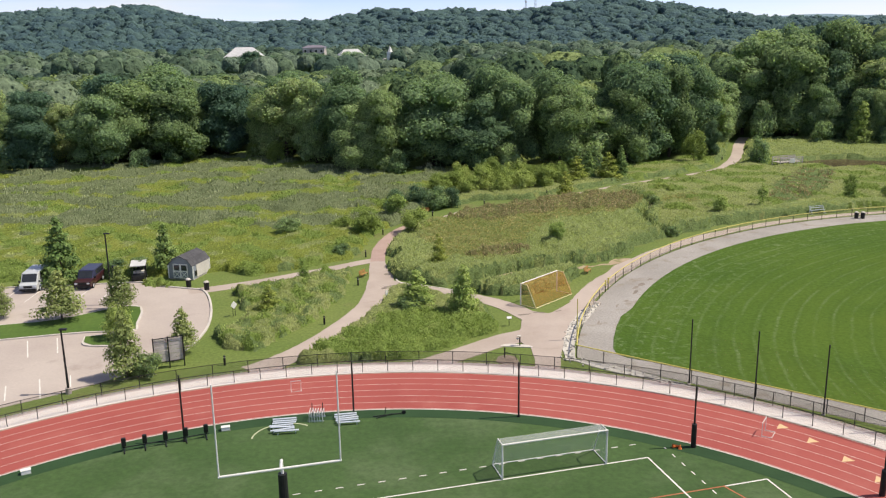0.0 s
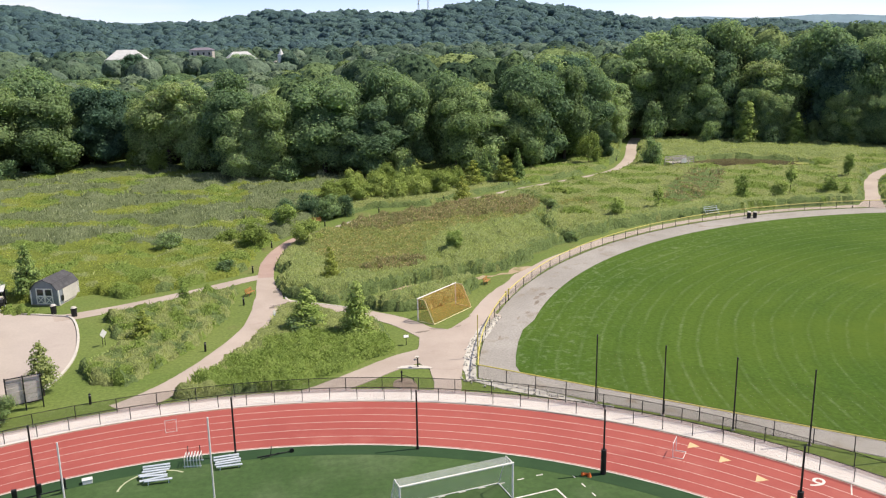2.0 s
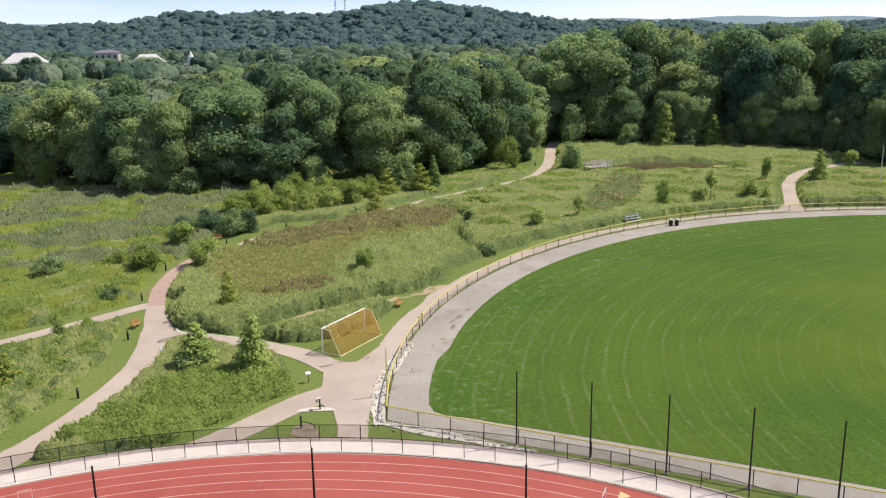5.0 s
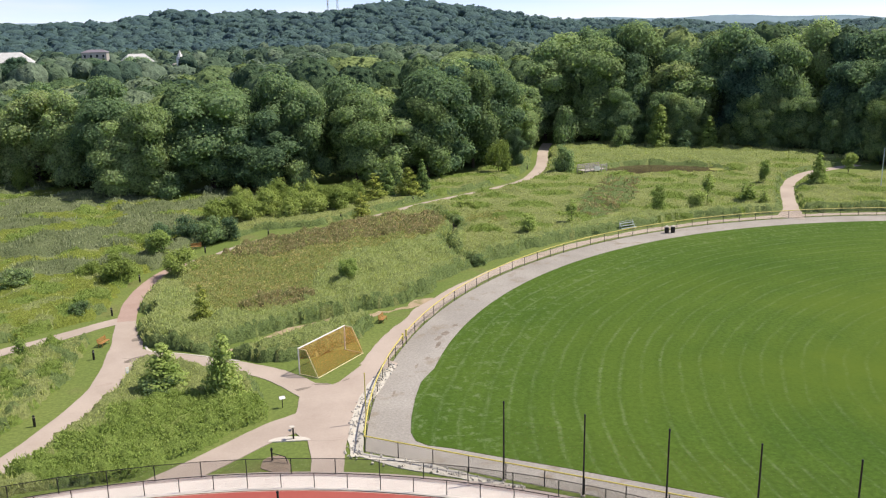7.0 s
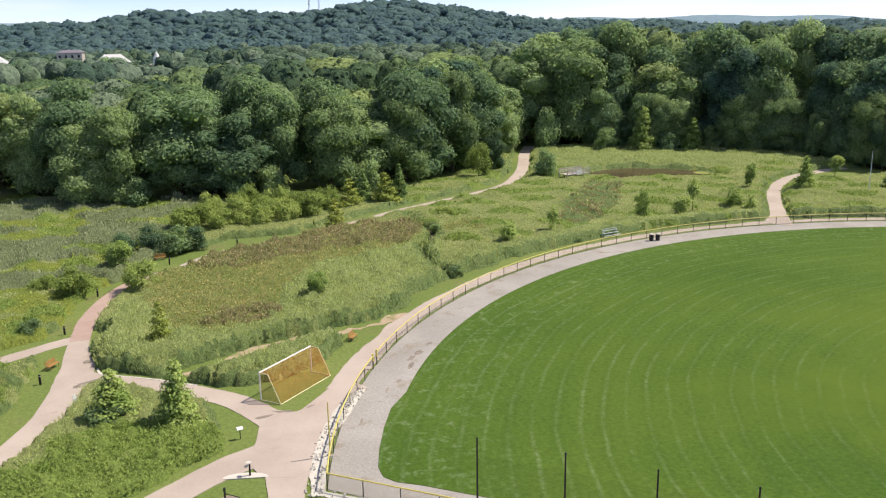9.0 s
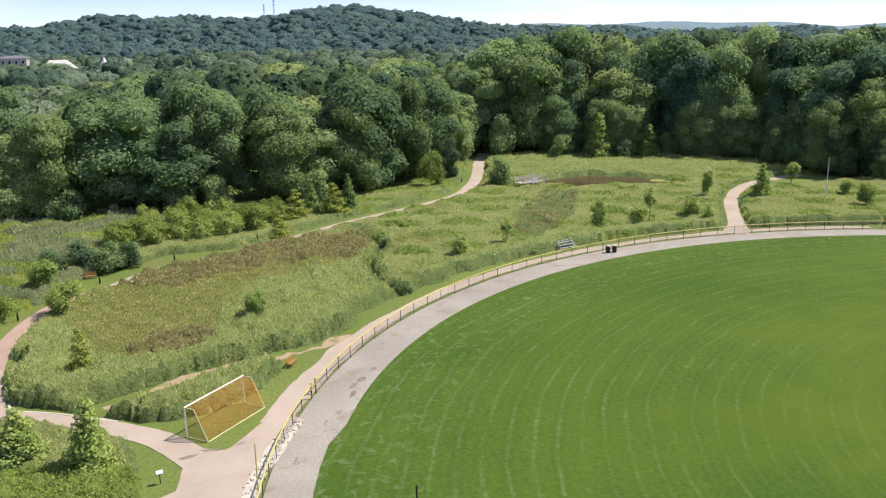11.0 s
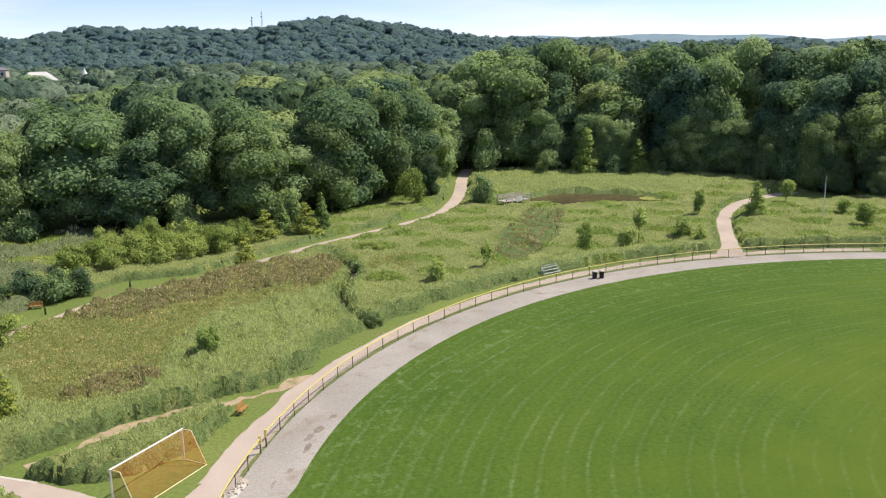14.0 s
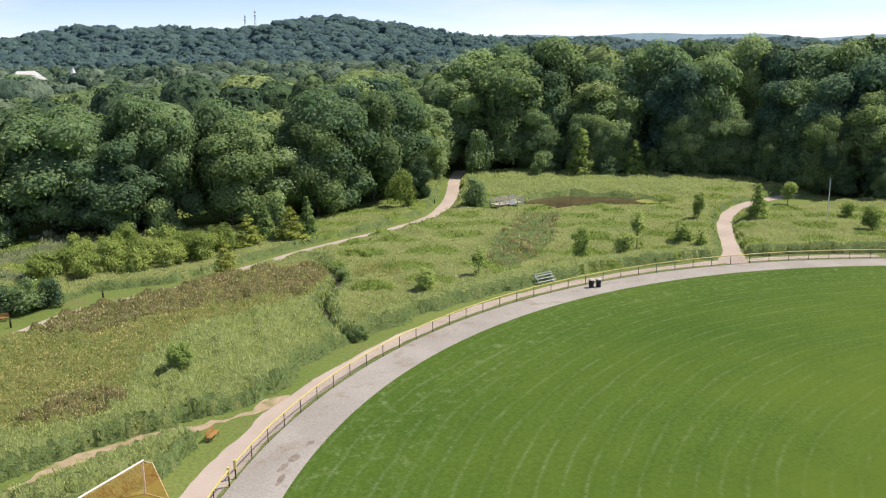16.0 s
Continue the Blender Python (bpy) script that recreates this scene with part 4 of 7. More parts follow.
def tufts(name, X, Y, base, h, lean, blades, width, mat, label, seed, skin, low, broad):
    """Tufts of narrow blades standing on the ground at X, Y."""
    rng = np.random.RandomState(seed)
    n = len(X) * broad
    c = np.c_[np.repeat(X, broad), np.repeat(Y, broad), np.repeat(base, broad)] + np.c_[rng.randn(n, 2) * 0.2, np.repeat(h, broad) * (0.35 + 0.7 * rng.rand(n))]
    nr = rng.randn(n, 3) * 0.6 + (0, 0, 0.7)
    u = np.cross(nr, rng.randn(n, 3))
    u /= np.linalg.norm(u, axis=1)[:, None]
    v = np.cross(nr / np.linalg.norm(nr, axis=1)[:, None], u)
    s = np.minimum(np.repeat(width, broad), 0.036)[:, None] * (1.5 + 1.9 * rng.rand(n, 1))
    B = np.stack([c - u * s, c - v * s * 0.6, c + u * s, c + v * s * 0.6], 1).reshape(-1, 3)
    X, Y, h, z0 = np.repeat(X, blades), np.repeat(Y, blades), np.repeat(h, blades), np.repeat(base, blades)
    m = len(X)
    a = rng.rand(m) * 6.283
    o = rng.rand(m) ** 0.7 * 0.28
    bx, by = X + o * np.cos(a), Y + o * np.sin(a)
    hh = h * (0.55 + 0.6 * rng.rand(m))
    l = lean * hh * (0.3 + rng.rand(m))
    tx, ty = bx + l * np.cos(a), by + l * np.sin(a)
    w = np.repeat(width, blades) * (0.6 + 0.8 * rng.rand(m))
    f = rng.rand(m) * 6.283
    cx, cy = np.cos(f) * w, np.sin(f) * w
    hh = hh + z0
    V = np.stack([np.c_[bx - cx, by - cy, z0], np.c_[bx + cx, by + cy, z0], np.c_[tx + cx * 0.55, ty + cy * 0.55, hh], np.c_[tx - cx * 0.55, ty - cy * 0.55, hh * 0.96]], 1)
    V = np.vstack([V.reshape(-1, 3), B])
    S, inv = np.unique(np.round(np.vstack(skin), 3), axis=0, return_inverse=True)
    n = len(V) // 4
    quads = np.vstack([np.arange(len(V)).reshape(-1, 4), np.ravel(inv).reshape(-1, 4) + len(V)])
    me = mixed_mesh(name, np.vstack([V, S]), np.zeros((0, 3), int), quads, [mat, low], np.arange(len(quads)) >= n)
    return tagged(new(name, me), label, "grass", kind="stuff")


def scatter(x0, x1, y0, y1, gap, seed):
    rng = np.random.RandomState(seed)
    gx, gy = np.meshgrid(np.arange(x0, x1, gap), np.arange(y0, y1, gap))
    X = gx.ravel() + rng.rand(gx.size) * gap
    Y = gy.ravel() + rng.rand(gx.size) * gap
    az = np.degrees(np.arctan2(X, Y))
    ok = (az > -33) & (az < 47)
    X, Y = X[ok], Y[ok]
    ok = ~mown(X, Y)
    X, Y = X[ok], Y[ok]
    j = np.array([np.argmin((line[:, 0] - x) ** 2 + (line[:, 1] - y) ** 2) for x, y in zip(X[::1], Y[::1])])
    ok = np.einsum("ij,ij->i", np.c_[X, Y] - line[j], back[j]) < 1.5
    return X[ok], Y[ok]


def sort_growth(X, Y):
    """Which kind grows where: 0 grass, 1 goldenrod, 2 reeds, 3 sedge, 4 herbs, 5 bank grass, 6 brown seed heads, -1 none."""
    k = np.zeros(X.shape, int)
    n1, n2 = waves(X, Y, 16, 4), waves(X, Y, 30, 5)
    left = (X < np.interp(Y, [100, 125, 132, 150], [-9, -7, -4, 0])) & (Y > 102 + 0.55 * np.clip(X + 20, -30, 8))
    k[left] = 1
    k[left & (Y > 122 + 10 * n1) & (waves(X * 0.45, Y, 9, 25) + 0.25 * n2 > 0.56)] = 2
    wx, wy = X + 1.6 * (waves(X, Y, 3.4, 21) - 0.5), Y + 1.6 * (waves(X, Y, 3.4, 22) - 0.5)
    k[(k == 1) & (waves(X, Y, 8, 51) > 0.66)] = 4
    k[(k == 1) & (waves(X, Y, 5.5, 52) > 0.68)] = 0
    k[inside(PALE_BANK, X, Y)] = 5
    k[inside(SEDGE, wx, wy)] = 3
    for c in CATTAIL:
        k[inside(c, wx, wy) & (waves(X, Y, 2.2, 23) + 0.4 * waves(X, Y, 0.9, 24) > 0.62)] = 6
    near = inside([(-30, 70), (-14, 72), (-9.5, 84), (-8.5, 100), (-20, 99), (-30, 95)], X, Y)
    k[near & (waves(X, Y, 3.2, 9) > 0.68)] = 4
    k[near & (waves(X, Y, 2.6, 19) > 0.74)] = 7
    k[inside([(-13, 74), (-3, 71), (1, 74), (6, 79), (6, 83), (1, 83.5), (-3, 84.6), (-9, 82)], X, Y) & (n1 + 0.35 * waves(X, Y, 3.2, 9) > 0.34)] = 4
    k[(X > 60) & (Y > 186 + 6 * n1 - 0.2 * (X - 60))] = 5
    k[inside(RUST, X, Y) & (waves(X, Y, 3, 11) > 0.35)] = 3
    k[inside(RUSH, X, Y) & (waves(X, Y, 4, 12) > 0.3)] = 7
    k[inside(RUSH, X, Y) & (waves(X, Y, 3, 14) > 0.6)] = 6
    k[(X > 34) & (Y > 132) & (waves(X, Y, 9, 41) > 0.66) & (k == 0)] = 4
    for b in BANKS:
        k[away(b, X, Y) < -0.25 + 0.5 * waves(X, Y, 3, 13)] = 5
    # near-side edges: greener weeds, their dark colour also painting the shaded fronts
    rim = (mown(X, Y - 0.6) | mown(X + 0.4, Y - 0.4) | (away(DITCH, X, Y) < 0.6)) & (waves(X, Y, 1.6, 27) + 0.3 * waves(X, Y, 11, 28) > 0.42)
    k[((k == 0) | (k == 5)) & rim & ((X > -9) | (Y > 100))] = 7
    k[away(DITCH, X, Y) < -0.15] = -1
    return k


def swell(X, Y):
    """Hummocks of the growth, about a half on the mean."""
    return np.maximum(0.4, (0.55 + 0.5 * waves(X, Y, 6, 6)) * (0.78 + 0.44 * waves(X, Y, 1.8, 7)))


BANKS = [[(-4.6, 100.5, 2.6), (-1.5, 98.4, 2.6), (5, 99.4, 2.6), (11, 102.6, 2.6), (17, 106, 2.6), (22, 109.4, 2.6), (28, 114.8, 2.6)], [(5.4, 93.2, 1.6), (8.2, 93.6, 2.6), (12.0, 96.8, 2.6), (14.8, 99.0, 1.4)],
         [(32, 119.4, 2.0), (38, 124, 2.2), (46, 128.6, 2.2), (57, 133.4, 2.2), (70, 135.6, 2.2), (82, 135.8, 2.0)], [(88, 134.4, 2.0), (100, 132, 2.0), (112, 127, 2.0)], [(76, 200, 9.0), (90, 194.5, 9.0), (104, 187, 9.0), (118, 181, 7.0)]]


def banked(X, Y):
    """Growth stands higher in banks along the dirt strip and the fence."""
    k, s = np.ones(X.shape), swell(X, Y)
    for b in BANKS:
        k = np.maximum(k, 1 + (np.maximum(1.05, 1.2 * s) / s - 1) * np.clip(1.2 - away(b, X, Y) / 1.5, 0, 1))
    return k


def thatch(step, x0, x1, y0, y1, heights):
    """The dense growth under the blade tips: a hummocky skin, cell by cell, sorted by kind."""
    gx, gy = np.meshgrid(np.arange(x0 - step, x1 + 2 * step, step), np.arange(y0 - step, y1 + 2 * step, step))
    rg = np.random.RandomState(int(abs(x0) * 7 + y0))
    gx = gx + (rg.rand(*gx.shape) - 0.5) * step * 0.6
    gy = gy + (rg.rand(*gy.shape) - 0.5) * step * 0.6
    X, Y = gx.ravel(), gy.ravel()
    K = sort_growth(X, Y)
    cut = mown(X, Y) | (K < 0)
    lump = np.where((K == 4) | ((X < -9) & (Y < 100)), 0.6 + 0.6 * waves(X, Y, 1.5, 31), 1.0)
    H = np.array(heights)[np.clip(K, 0, 7)] * lump * swell(X, Y) * banked(X, Y) * (0.84 + 0.32 * rg.rand(len(X)))
    if step > 0.45:
        e = np.pad(H.reshape(gx.shape), 1, mode="edge")
        H = (sum(e[i:i + gx.shape[0], j:j + gx.shape[1]] for i in range(3) for j in range(3)) / 9).ravel()
    m = (~cut).astype(float).reshape(gx.shape)
    for _ in range(2 if step < 0.35 else 1):
        e = np.pad(m, 1, mode="edge")
        m = sum(e[i:i + m.shape[0], j:j + m.shape[1]] for i in range(3) for j in range(3)) / 9
    H = np.minimum(H, 1.7)
    H = H * np.clip(0.5 + (m.ravel() - 0.35) / 0.55, 0.35, 1)
    rim = np.full(gx.shape, 0.5)
    rim[1:-1, 1:-1] = 1.0
    Z = np.where(cut, 0.008, H * rim.ravel())
    P = np.stack([X, Y, Z], 1).reshape(*gx.shape, 3)
    K, cut = K.reshape(gx.shape), cut.reshape(gx.shape)
    Q = np.stack([P[:-1, :-1], P[:-1, 1:], P[1:, 1:], P[1:, :-1]], 2)
    keep = ~(cut[:-1, :-1] & cut[:-1, 1:] & cut[1:, 1:] & cut[1:, :-1])
    az = np.degrees(np.arctan2(P[:-1, :-1, 0], P[:-1, :-1, 1]))
    j = np.argmin(np.hypot(line[None, ::4, 0] - P[:-1, :-1, 0].reshape(-1, 1), line[None, ::4, 1] - P[:-1, :-1, 1].reshape(-1, 1)), 1) * 4
    d = np.einsum("ij,ij->i", P[:-1, :-1, :2].reshape(-1, 2) - line[j], back[j]).reshape(keep.shape)
    keep &= (az > -33) & (az < 47) & (d < 2.5)
    kk = np.maximum.reduce([K[:-1, :-1], K[1:, 1:]])
    return [Q[keep & (kk == k)].reshape(-1, 3) for k in range(8)]


TALL = (0.95, 0.9, 1.5, 0.95, 1.15, 1.35, 1.3, 1.05)
ALL = [[] for _ in TALL]
SKIN = [[] for _ in TALL]
for a in ((0.3, -34, 20, 70, 108), (0.42, -14, 40, 108, 150), (0.6, -90, -14, 108, 150), (0.5, 40, 132, 108, 150), (0.4, 20, 40, 70, 108), (0.5, -70, -34, 70, 108), (0.75, -110, 140, 150, 218)):
    for k, q in enumerate(thatch(*a, TALL)):
        SKIN[k].append(q)
ZONES = ((-34, 20, 70, 108, 0.36, 31), (-14, 40, 108, 150, 0.4, 32), (-90, -14, 108, 150, 0.75, 37), (40, 132, 108, 150, 0.68, 33), (20, 40, 70, 108, 0.5, 35), (-70, -34, 70, 108, 0.7, 36), (-110, 140, 150, 216, 1.0, 34))
for x0, x1, y0, y1, gap, seed in ZONES:
    X, Y = scatter(x0, x1, y0, y1, gap, seed)
    K = sort_growth(X, Y)
    for k in range(8):
        ALL[k].append(np.c_[X, Y, np.full(len(X), 0.019 + 0.04 * np.clip((gap - 0.36) / 0.64, 0, 1))][K == k])
KINDS = [("meadow_grass", 0.62, 0.5, 9, 1.5, M["grass"], "pale green tall meadow grass"), ("goldenrod", 0.55, 0.8, 5, 1.4, M["gold"], "yellow-green flowering meadow growth"), ("reeds", 1.1, 0.35, 8, 1.4, M["reed"], "grey-green tall reeds"),
         ("russet_sedge", 0.7, 0.6, 8, 1.6, M["sedge"], "brown and russet seeding sedge"), ("leafy_herbs", 0.65, 0.85, 6, 1.6, M["herb"], "bright green leafy herbs and weeds"), ("bank_grass", 0.9, 0.4, 10, 1.5, M["bank"], "tall green grass standing in banks"), ("seed_heads", 0.75, 0.5, 8, 2.2, M["cattail"], "dark brown seeding stalks in the meadow"), ("edge_growth", 0.7, 0.5, 8, 1.1, M["edge"], "dark green weedy growth along meadow edges, shaded fronts coloured in")]
for i, ((nm, h, lean, bl, wd, mat, lab), pts, skin) in enumerate(zip(KINDS, ALL, SKIN)):
    P = np.vstack(pts)
    wd = wd * P[:, 2]
    tall = TALL[[k[0] for k in KINDS].index(nm)] * swell(P[:, 0], P[:, 1]) * banked(P[:, 0], P[:, 1])
    open_in = sum((~mown(P[:, 0] + dx, P[:, 1] + dy)).astype(float) for dx, dy in ((0.55, 0), (-0.55, 0), (0, 0.55), (0, -0.55), (0, 0.9), (0, -0.9))) / 6
    tall = tall * (0.5 + 0.5 * np.clip(open_in * 1.4 - 0.4, 0, 1))
    tufts(nm, P[:, 0], P[:, 1], tall * 0.5, h * 0.3 + tall * 0.42, lean, bl, wd, mat, lab, 40, skin, LOW[i], (0, 4, 0, 6, 15, 0, 5, 6)[i])
slab("pond", POND, 0.05, M["water"], label="brown shallow pond among reeds")

ribbon("ditch", [(x, y, w * 0.55) for x, y, w in DITCH], 0.012, M["mud_shade"], 0.1, "narrow drainage ditch through the meadow, its shade coloured dark", 15, 0.05)


def stain(x, y, a, b, rz, z, seed, label):
    """A damp or worn patch with a ragged outline."""
    rg = np.random.RandomState(seed)
    P = []
    for t in np.linspace(0, 6.283, 15)[:-1]:
        k = 0.55 + 0.6 * rg.rand()
        u, v = a * k * math.cos(t), b * k * math.sin(t)
        P.append((x + u * math.cos(rz) - v * math.sin(rz), y + u * math.sin(rz) + v * math.cos(rz)))
    slab("ground_stain", P, z, M["stain"], 0.004, label)


for i, (x, y, a, b, rz, z) in enumerate(((-6.2, 95.4, 1.2, 0.35, 0.5, 0.052), (-6.9, 94.6, 0.6, 0.2, 0.3, 0.053), (-7.0, 100.6, 0.7, 0.45, 1.2, 0.046), (7.9, 84.4, 0.9, 0.2, 0.3, 0.07), (9.4, 85.0, 0.8, 0.18, -0.2, 0.071), (11.6, 85.4, 0.5, 0.12, 0.6, 0.072),
                                         (21.2, 93.4, 0.8, 0.3, 1.0, 0.02), (22.2, 94.6, 0.9, 0.35, 1.0, 0.021), (20.8, 91.6, 0.9, 0.25, 1.1, 0.022), (19.2, 88.6, 0.5, 0.2, 1.2, 0.02), (23.6, 96.6, 0.6, 0.25, 0.9, 0.02), (17.9, 87.0, 0.6, 0.12, 1.2, 0.02), (15.0, 81.6, 0.7, 0.12, 1.3, 0.02))):
    stain(x, y, a, b, rz, z, i, "dark damp patch on pale paving" if z > 0.04 else "dark worn patch on grey gravel")
ribbon("path_edging", [(-5.9, 101.4, 0.2), (-5.9, 98.8, 0.2), (-5.2, 96.9, 0.22), (-3.2, 95.9, 0.22), (-0.2, 94.2, 0.2), (2.8, 92.2, 0.18)], 0.05, M["kerb"], 0.02, "thin pale concrete edging of the footpath", 16, 0.1)

# ---- more materials ----
M["screen"] = netting("galvanised_link", (0.5, 0.5, 0.5), 0.12)
M["link"] = netting("chain_link", (0.03, 0.032, 0.034), 0.13)
M["link_ball"] = netting("chain_link_dark", (0.3, 0.27, 0.19), 0.09)
M["ball_net"] = netting("ball_netting", (0.04, 0.05, 0.05), 0.07)
M["white_net"] = netting("white_goal_net", (0.8, 0.82, 0.82), 0.22)
M["orange_net"] = netting("orange_goal_net", (0.5, 0.19, 0.02), 0.27)
M["yellow"] = surface("yellow_cap", (0.62, 0.53, 0.13), (0.7, 0.61, 0.22), 0.7, 0.5, fine=5.0, fine_amount=0.15)
M["cream"] = surface("cream_paint", (0.76, 0.66, 0.36), (0.82, 0.74, 0.48), 0.7, 0.5, fine=5.0, fine_amount=0.1)
M["aluminium"] = surface("aluminium", (0.58, 0.65, 0.72), (0.74, 0.8, 0.85), 1.0, 0.4, 0.35, fine=6.0, fine_amount=0.15)
M["stone"] = surface("pale_stone", (0.6, 0.57, 0.52), (0.75, 0.72, 0.66), 2.0, 0.9, fine=9.0, fine_amount=0.35, each=0.3)
M["wood"] = surface("bench_wood", (0.36, 0.19, 0.065), (0.48, 0.27, 0.1), 1.0, 0.7, fine=9.0, fine_amount=0.35)
M["grey_wood"] = surface("weathered_wood", (0.42, 0.385, 0.35), (0.55, 0.51, 0.47), 1.2, 0.9, fine=9.0, fine_amount=0.4)
M["siding"] = surface("grey_siding", (0.22, 0.25, 0.29), (0.27, 0.3, 0.34), 0.8, 0.8, fine=7.0, fine_amount=0.2)
M["shingle"] = surface("dark_shingles", (0.075, 0.075, 0.085), (0.12, 0.12, 0.13), 1.4, 0.95, fine=6.0, fine_amount=0.45)
M["van_paint"] = surface("silver_white_paint", (0.55, 0.58, 0.6), (0.62, 0.65, 0.66), 0.5, 0.3, 0.1, fine=3.0, fine_amount=0.05, spec=0.5)
M["navy_paint"] = surface("navy_paint", (0.03, 0.035, 0.08), (0.05, 0.055, 0.11), 0.5, 0.3, 0.1, fine=3.0, fine_amount=0.1, spec=0.5)
M["red_paint"] = surface("maroon_paint", (0.045, 0.015, 0.018), (0.07, 0.022, 0.024), 0.5, 0.35, 0.1, fine=3.0, fine_amount=0.1, spec=0.5)
M["glass"] = surface("dark_car_glass", (0.02, 0.025, 0.03), (0.035, 0.04, 0.05), 0.5, 0.08, 0.0, fine=2.0, fine_amount=0.05, spec=0.6)
M["tyre"] = surface("tyre_rubber", (0.015, 0.015, 0.015), (0.025, 0.025, 0.025), 2.0, 0.9)
M["orange"] = surface("orange_plastic", (0.75, 0.16, 0.03), (0.8, 0.2, 0.05), 1.0, 0.6)
M["tan_paint"] = surface("tan_track_paint", (0.68, 0.47, 0.26), (0.75, 0.54, 0.32), 1.0, 0.8, fine=5.0, fine_amount=0.2)
M["orange_line"] = surface("orange_line_paint", (0.38, 0.13, 0.06), (0.46, 0.18, 0.09), 1.0, 0.8, fine=5.0, fine_amount=0.3)
M["yellow_line"] = surface("yellow_line_paint", (0.45, 0.5, 0.3), (0.55, 0.58, 0.4), 1.0, 0.8, fine=5.0, fine_amount=0.3)
M["roof_white"] = surface("pale_roofing", (0.56, 0.57, 0.58), (0.66, 0.67, 0.68), 0.1, 0.7, fine=0.8, fine_amount=0.2)
M["roof_grey"] = surface("slate_roofing", (0.17, 0.16, 0.2), (0.24, 0.22, 0.27), 0.1, 0.8, fine=0.8, fine_amount=0.2)
M["render_wall"] = surface("cream_wall", (0.5, 0.46, 0.42), (0.58, 0.54, 0.5), 0.1, 0.9, fine=0.6, fine_amount=0.2)
M["sign_blue"] = surface("sign_panel", (0.35, 0.42, 0.5), (0.6, 0.66, 0.68), 1.5, 0.5, fine=8.0, fine_amount=0.3)
M["soil"] = surface("bed_soil", (0.24, 0.19, 0.15), (0.34, 0.27, 0.22), 0.8, 0.95, fine=5.0, fine_amount=0.4)
M["weed"] = surface("pond_weed", (0.19, 0.23, 0.06), (0.29, 0.31, 0.09), 0.3, 0.9, fine=2.0, fine_amount=0.4)


def on_arc(c, r, a):
    return Vector((c[0] + r * math.cos(radians(a)), c[1] + r * math.sin(radians(a)), 0))


def shared(name, me, m, parent):
    ob = new(name, me)
    ob.parent = parent
    ob.matrix_basis = m
    return ob


def as_mesh(name, bm, mat):
    me = bpy.data.meshes.new(name)
    bm.to_mesh(me)
    bm.free()
    me.materials.append(mat)
    return me


def fence_run(name, pts, h, post_r, post_mat, rail_mat, rail_r, fill_mat, label, fill_gap=0.05, low_rail=True, post_name="post"):
    """A fence along given post places: posts, rails and fabric panels, each a piece of its own."""
    f = tagged(empty(name), label, "fence")
    post = as_mesh("post", rod((0, 0, -0.1), (0, 0, h), post_r, seg=6), post_mat)
    rail = as_mesh("rail", rod((0, 0, 0), (0, 1, 0), rail_r, seg=6), rail_mat)
    wire = as_mesh("rail", rod((0, 0, 0), (0, 1, 0), 0.012, seg=4), post_mat)
    fill = as_mesh("panel", box(0, 0.5, 0.5, 0.012, 1.0, 1.0), fill_mat)
    for p in pts:
        shared(post_name, post, Matrix.Translation(p), f)
    for a, b in zip(pts[:-1], pts[1:]):
        d = b - a
        t = Matrix.Rotation(math.atan2(-d.x, d.y), 4, "Z")
        shared("top_rail", rail, Matrix.Translation(a + Vector((0, 0, h))) @ t @ Matrix.Diagonal((1, d.length, 1, 1)), f)
        if low_rail:
            shared("bottom_wire", wire, Matrix.Translation(a + Vector((0, 0, fill_gap))) @ t @ Matrix.Diagonal((1, d.length, 1, 1)), f)
        shared("panel", fill, Matrix.Translation(a + Vector((0, 0, fill_gap))) @ t @ Matrix.Diagonal((1, d.length, h - fill_gap, 1)), f)
    return f


# ---- fences ----
step = math.degrees(2.15 / R_SCREEN)
fence_run("screen_fence", [on_arc(TRACK, R_SCREEN, a) for a in np.arange(160, 12, -step)], 1.08, 0.03, M["black"], M["black"], 0.03, M["screen"], "black post and rail fence with fine wire mesh along the track", 0.04)
step = math.degrees(2.95 / R_FENCE)
fence_run("chain_link_fence", [on_arc(TRACK, R_FENCE, a) for a in np.arange(158, 30, -step)], 1.2, 0.035, M["black"], M["black"], 0.025, M["link"], "black chain-link fence behind the running track")
pts = [Vector((CORNER[0] + SIDE[0] * k, CORNER[1] + SIDE[1] * k, 0)) for k in np.arange(44.2, -0.1, -2.6)]
fence_run("foul_line_fence", pts, 1.2, 0.035, M["black"], M["yellow"], 0.055, M["link_ball"], "low chain-link fence with yellow cap by the foul line")
a0 = math.degrees(math.atan2(CORNER[1] - FIELD[1], CORNER[0] - FIELD[0]))
step = math.degrees(2.75 / R_BALL)
a_gate = 154.2
fence_run("outfield_fence", [on_arc(FIELD, R_BALL, a) for a in np.linspace(a0, a_gate, 9)], 1.2, 0.035, M["black"], M["yellow"], 0.055, M["link_ball"], "low chain-link fence with yellow cap round the outfield")
fence_run("outfield_fence", [on_arc(FIELD, R_BALL, a) for a in np.arange(a_gate - 0.9, 62, -step)], 1.2, 0.035, M["black"], M["yellow"], 0.05, M["link_ball"], "low chain-link fence with yellow cap round the outfield")
for a in (a_gate, a_gate - 0.9):
    g = tagged(empty("gate_post", Matrix.Translation(on_arc(FIELD, R_BALL, a))), "thick post with yellow padding at the fence gap", "post", "gate posts")
    part("post", rod((0, 0, -0.1), (0, 0, 1.35), 0.05), M["black"], g)
    part("padding", rod((0, 0, 0.75), (0, 0, 1.4), 0.1), M["yellow"], g, "yellow post padding")

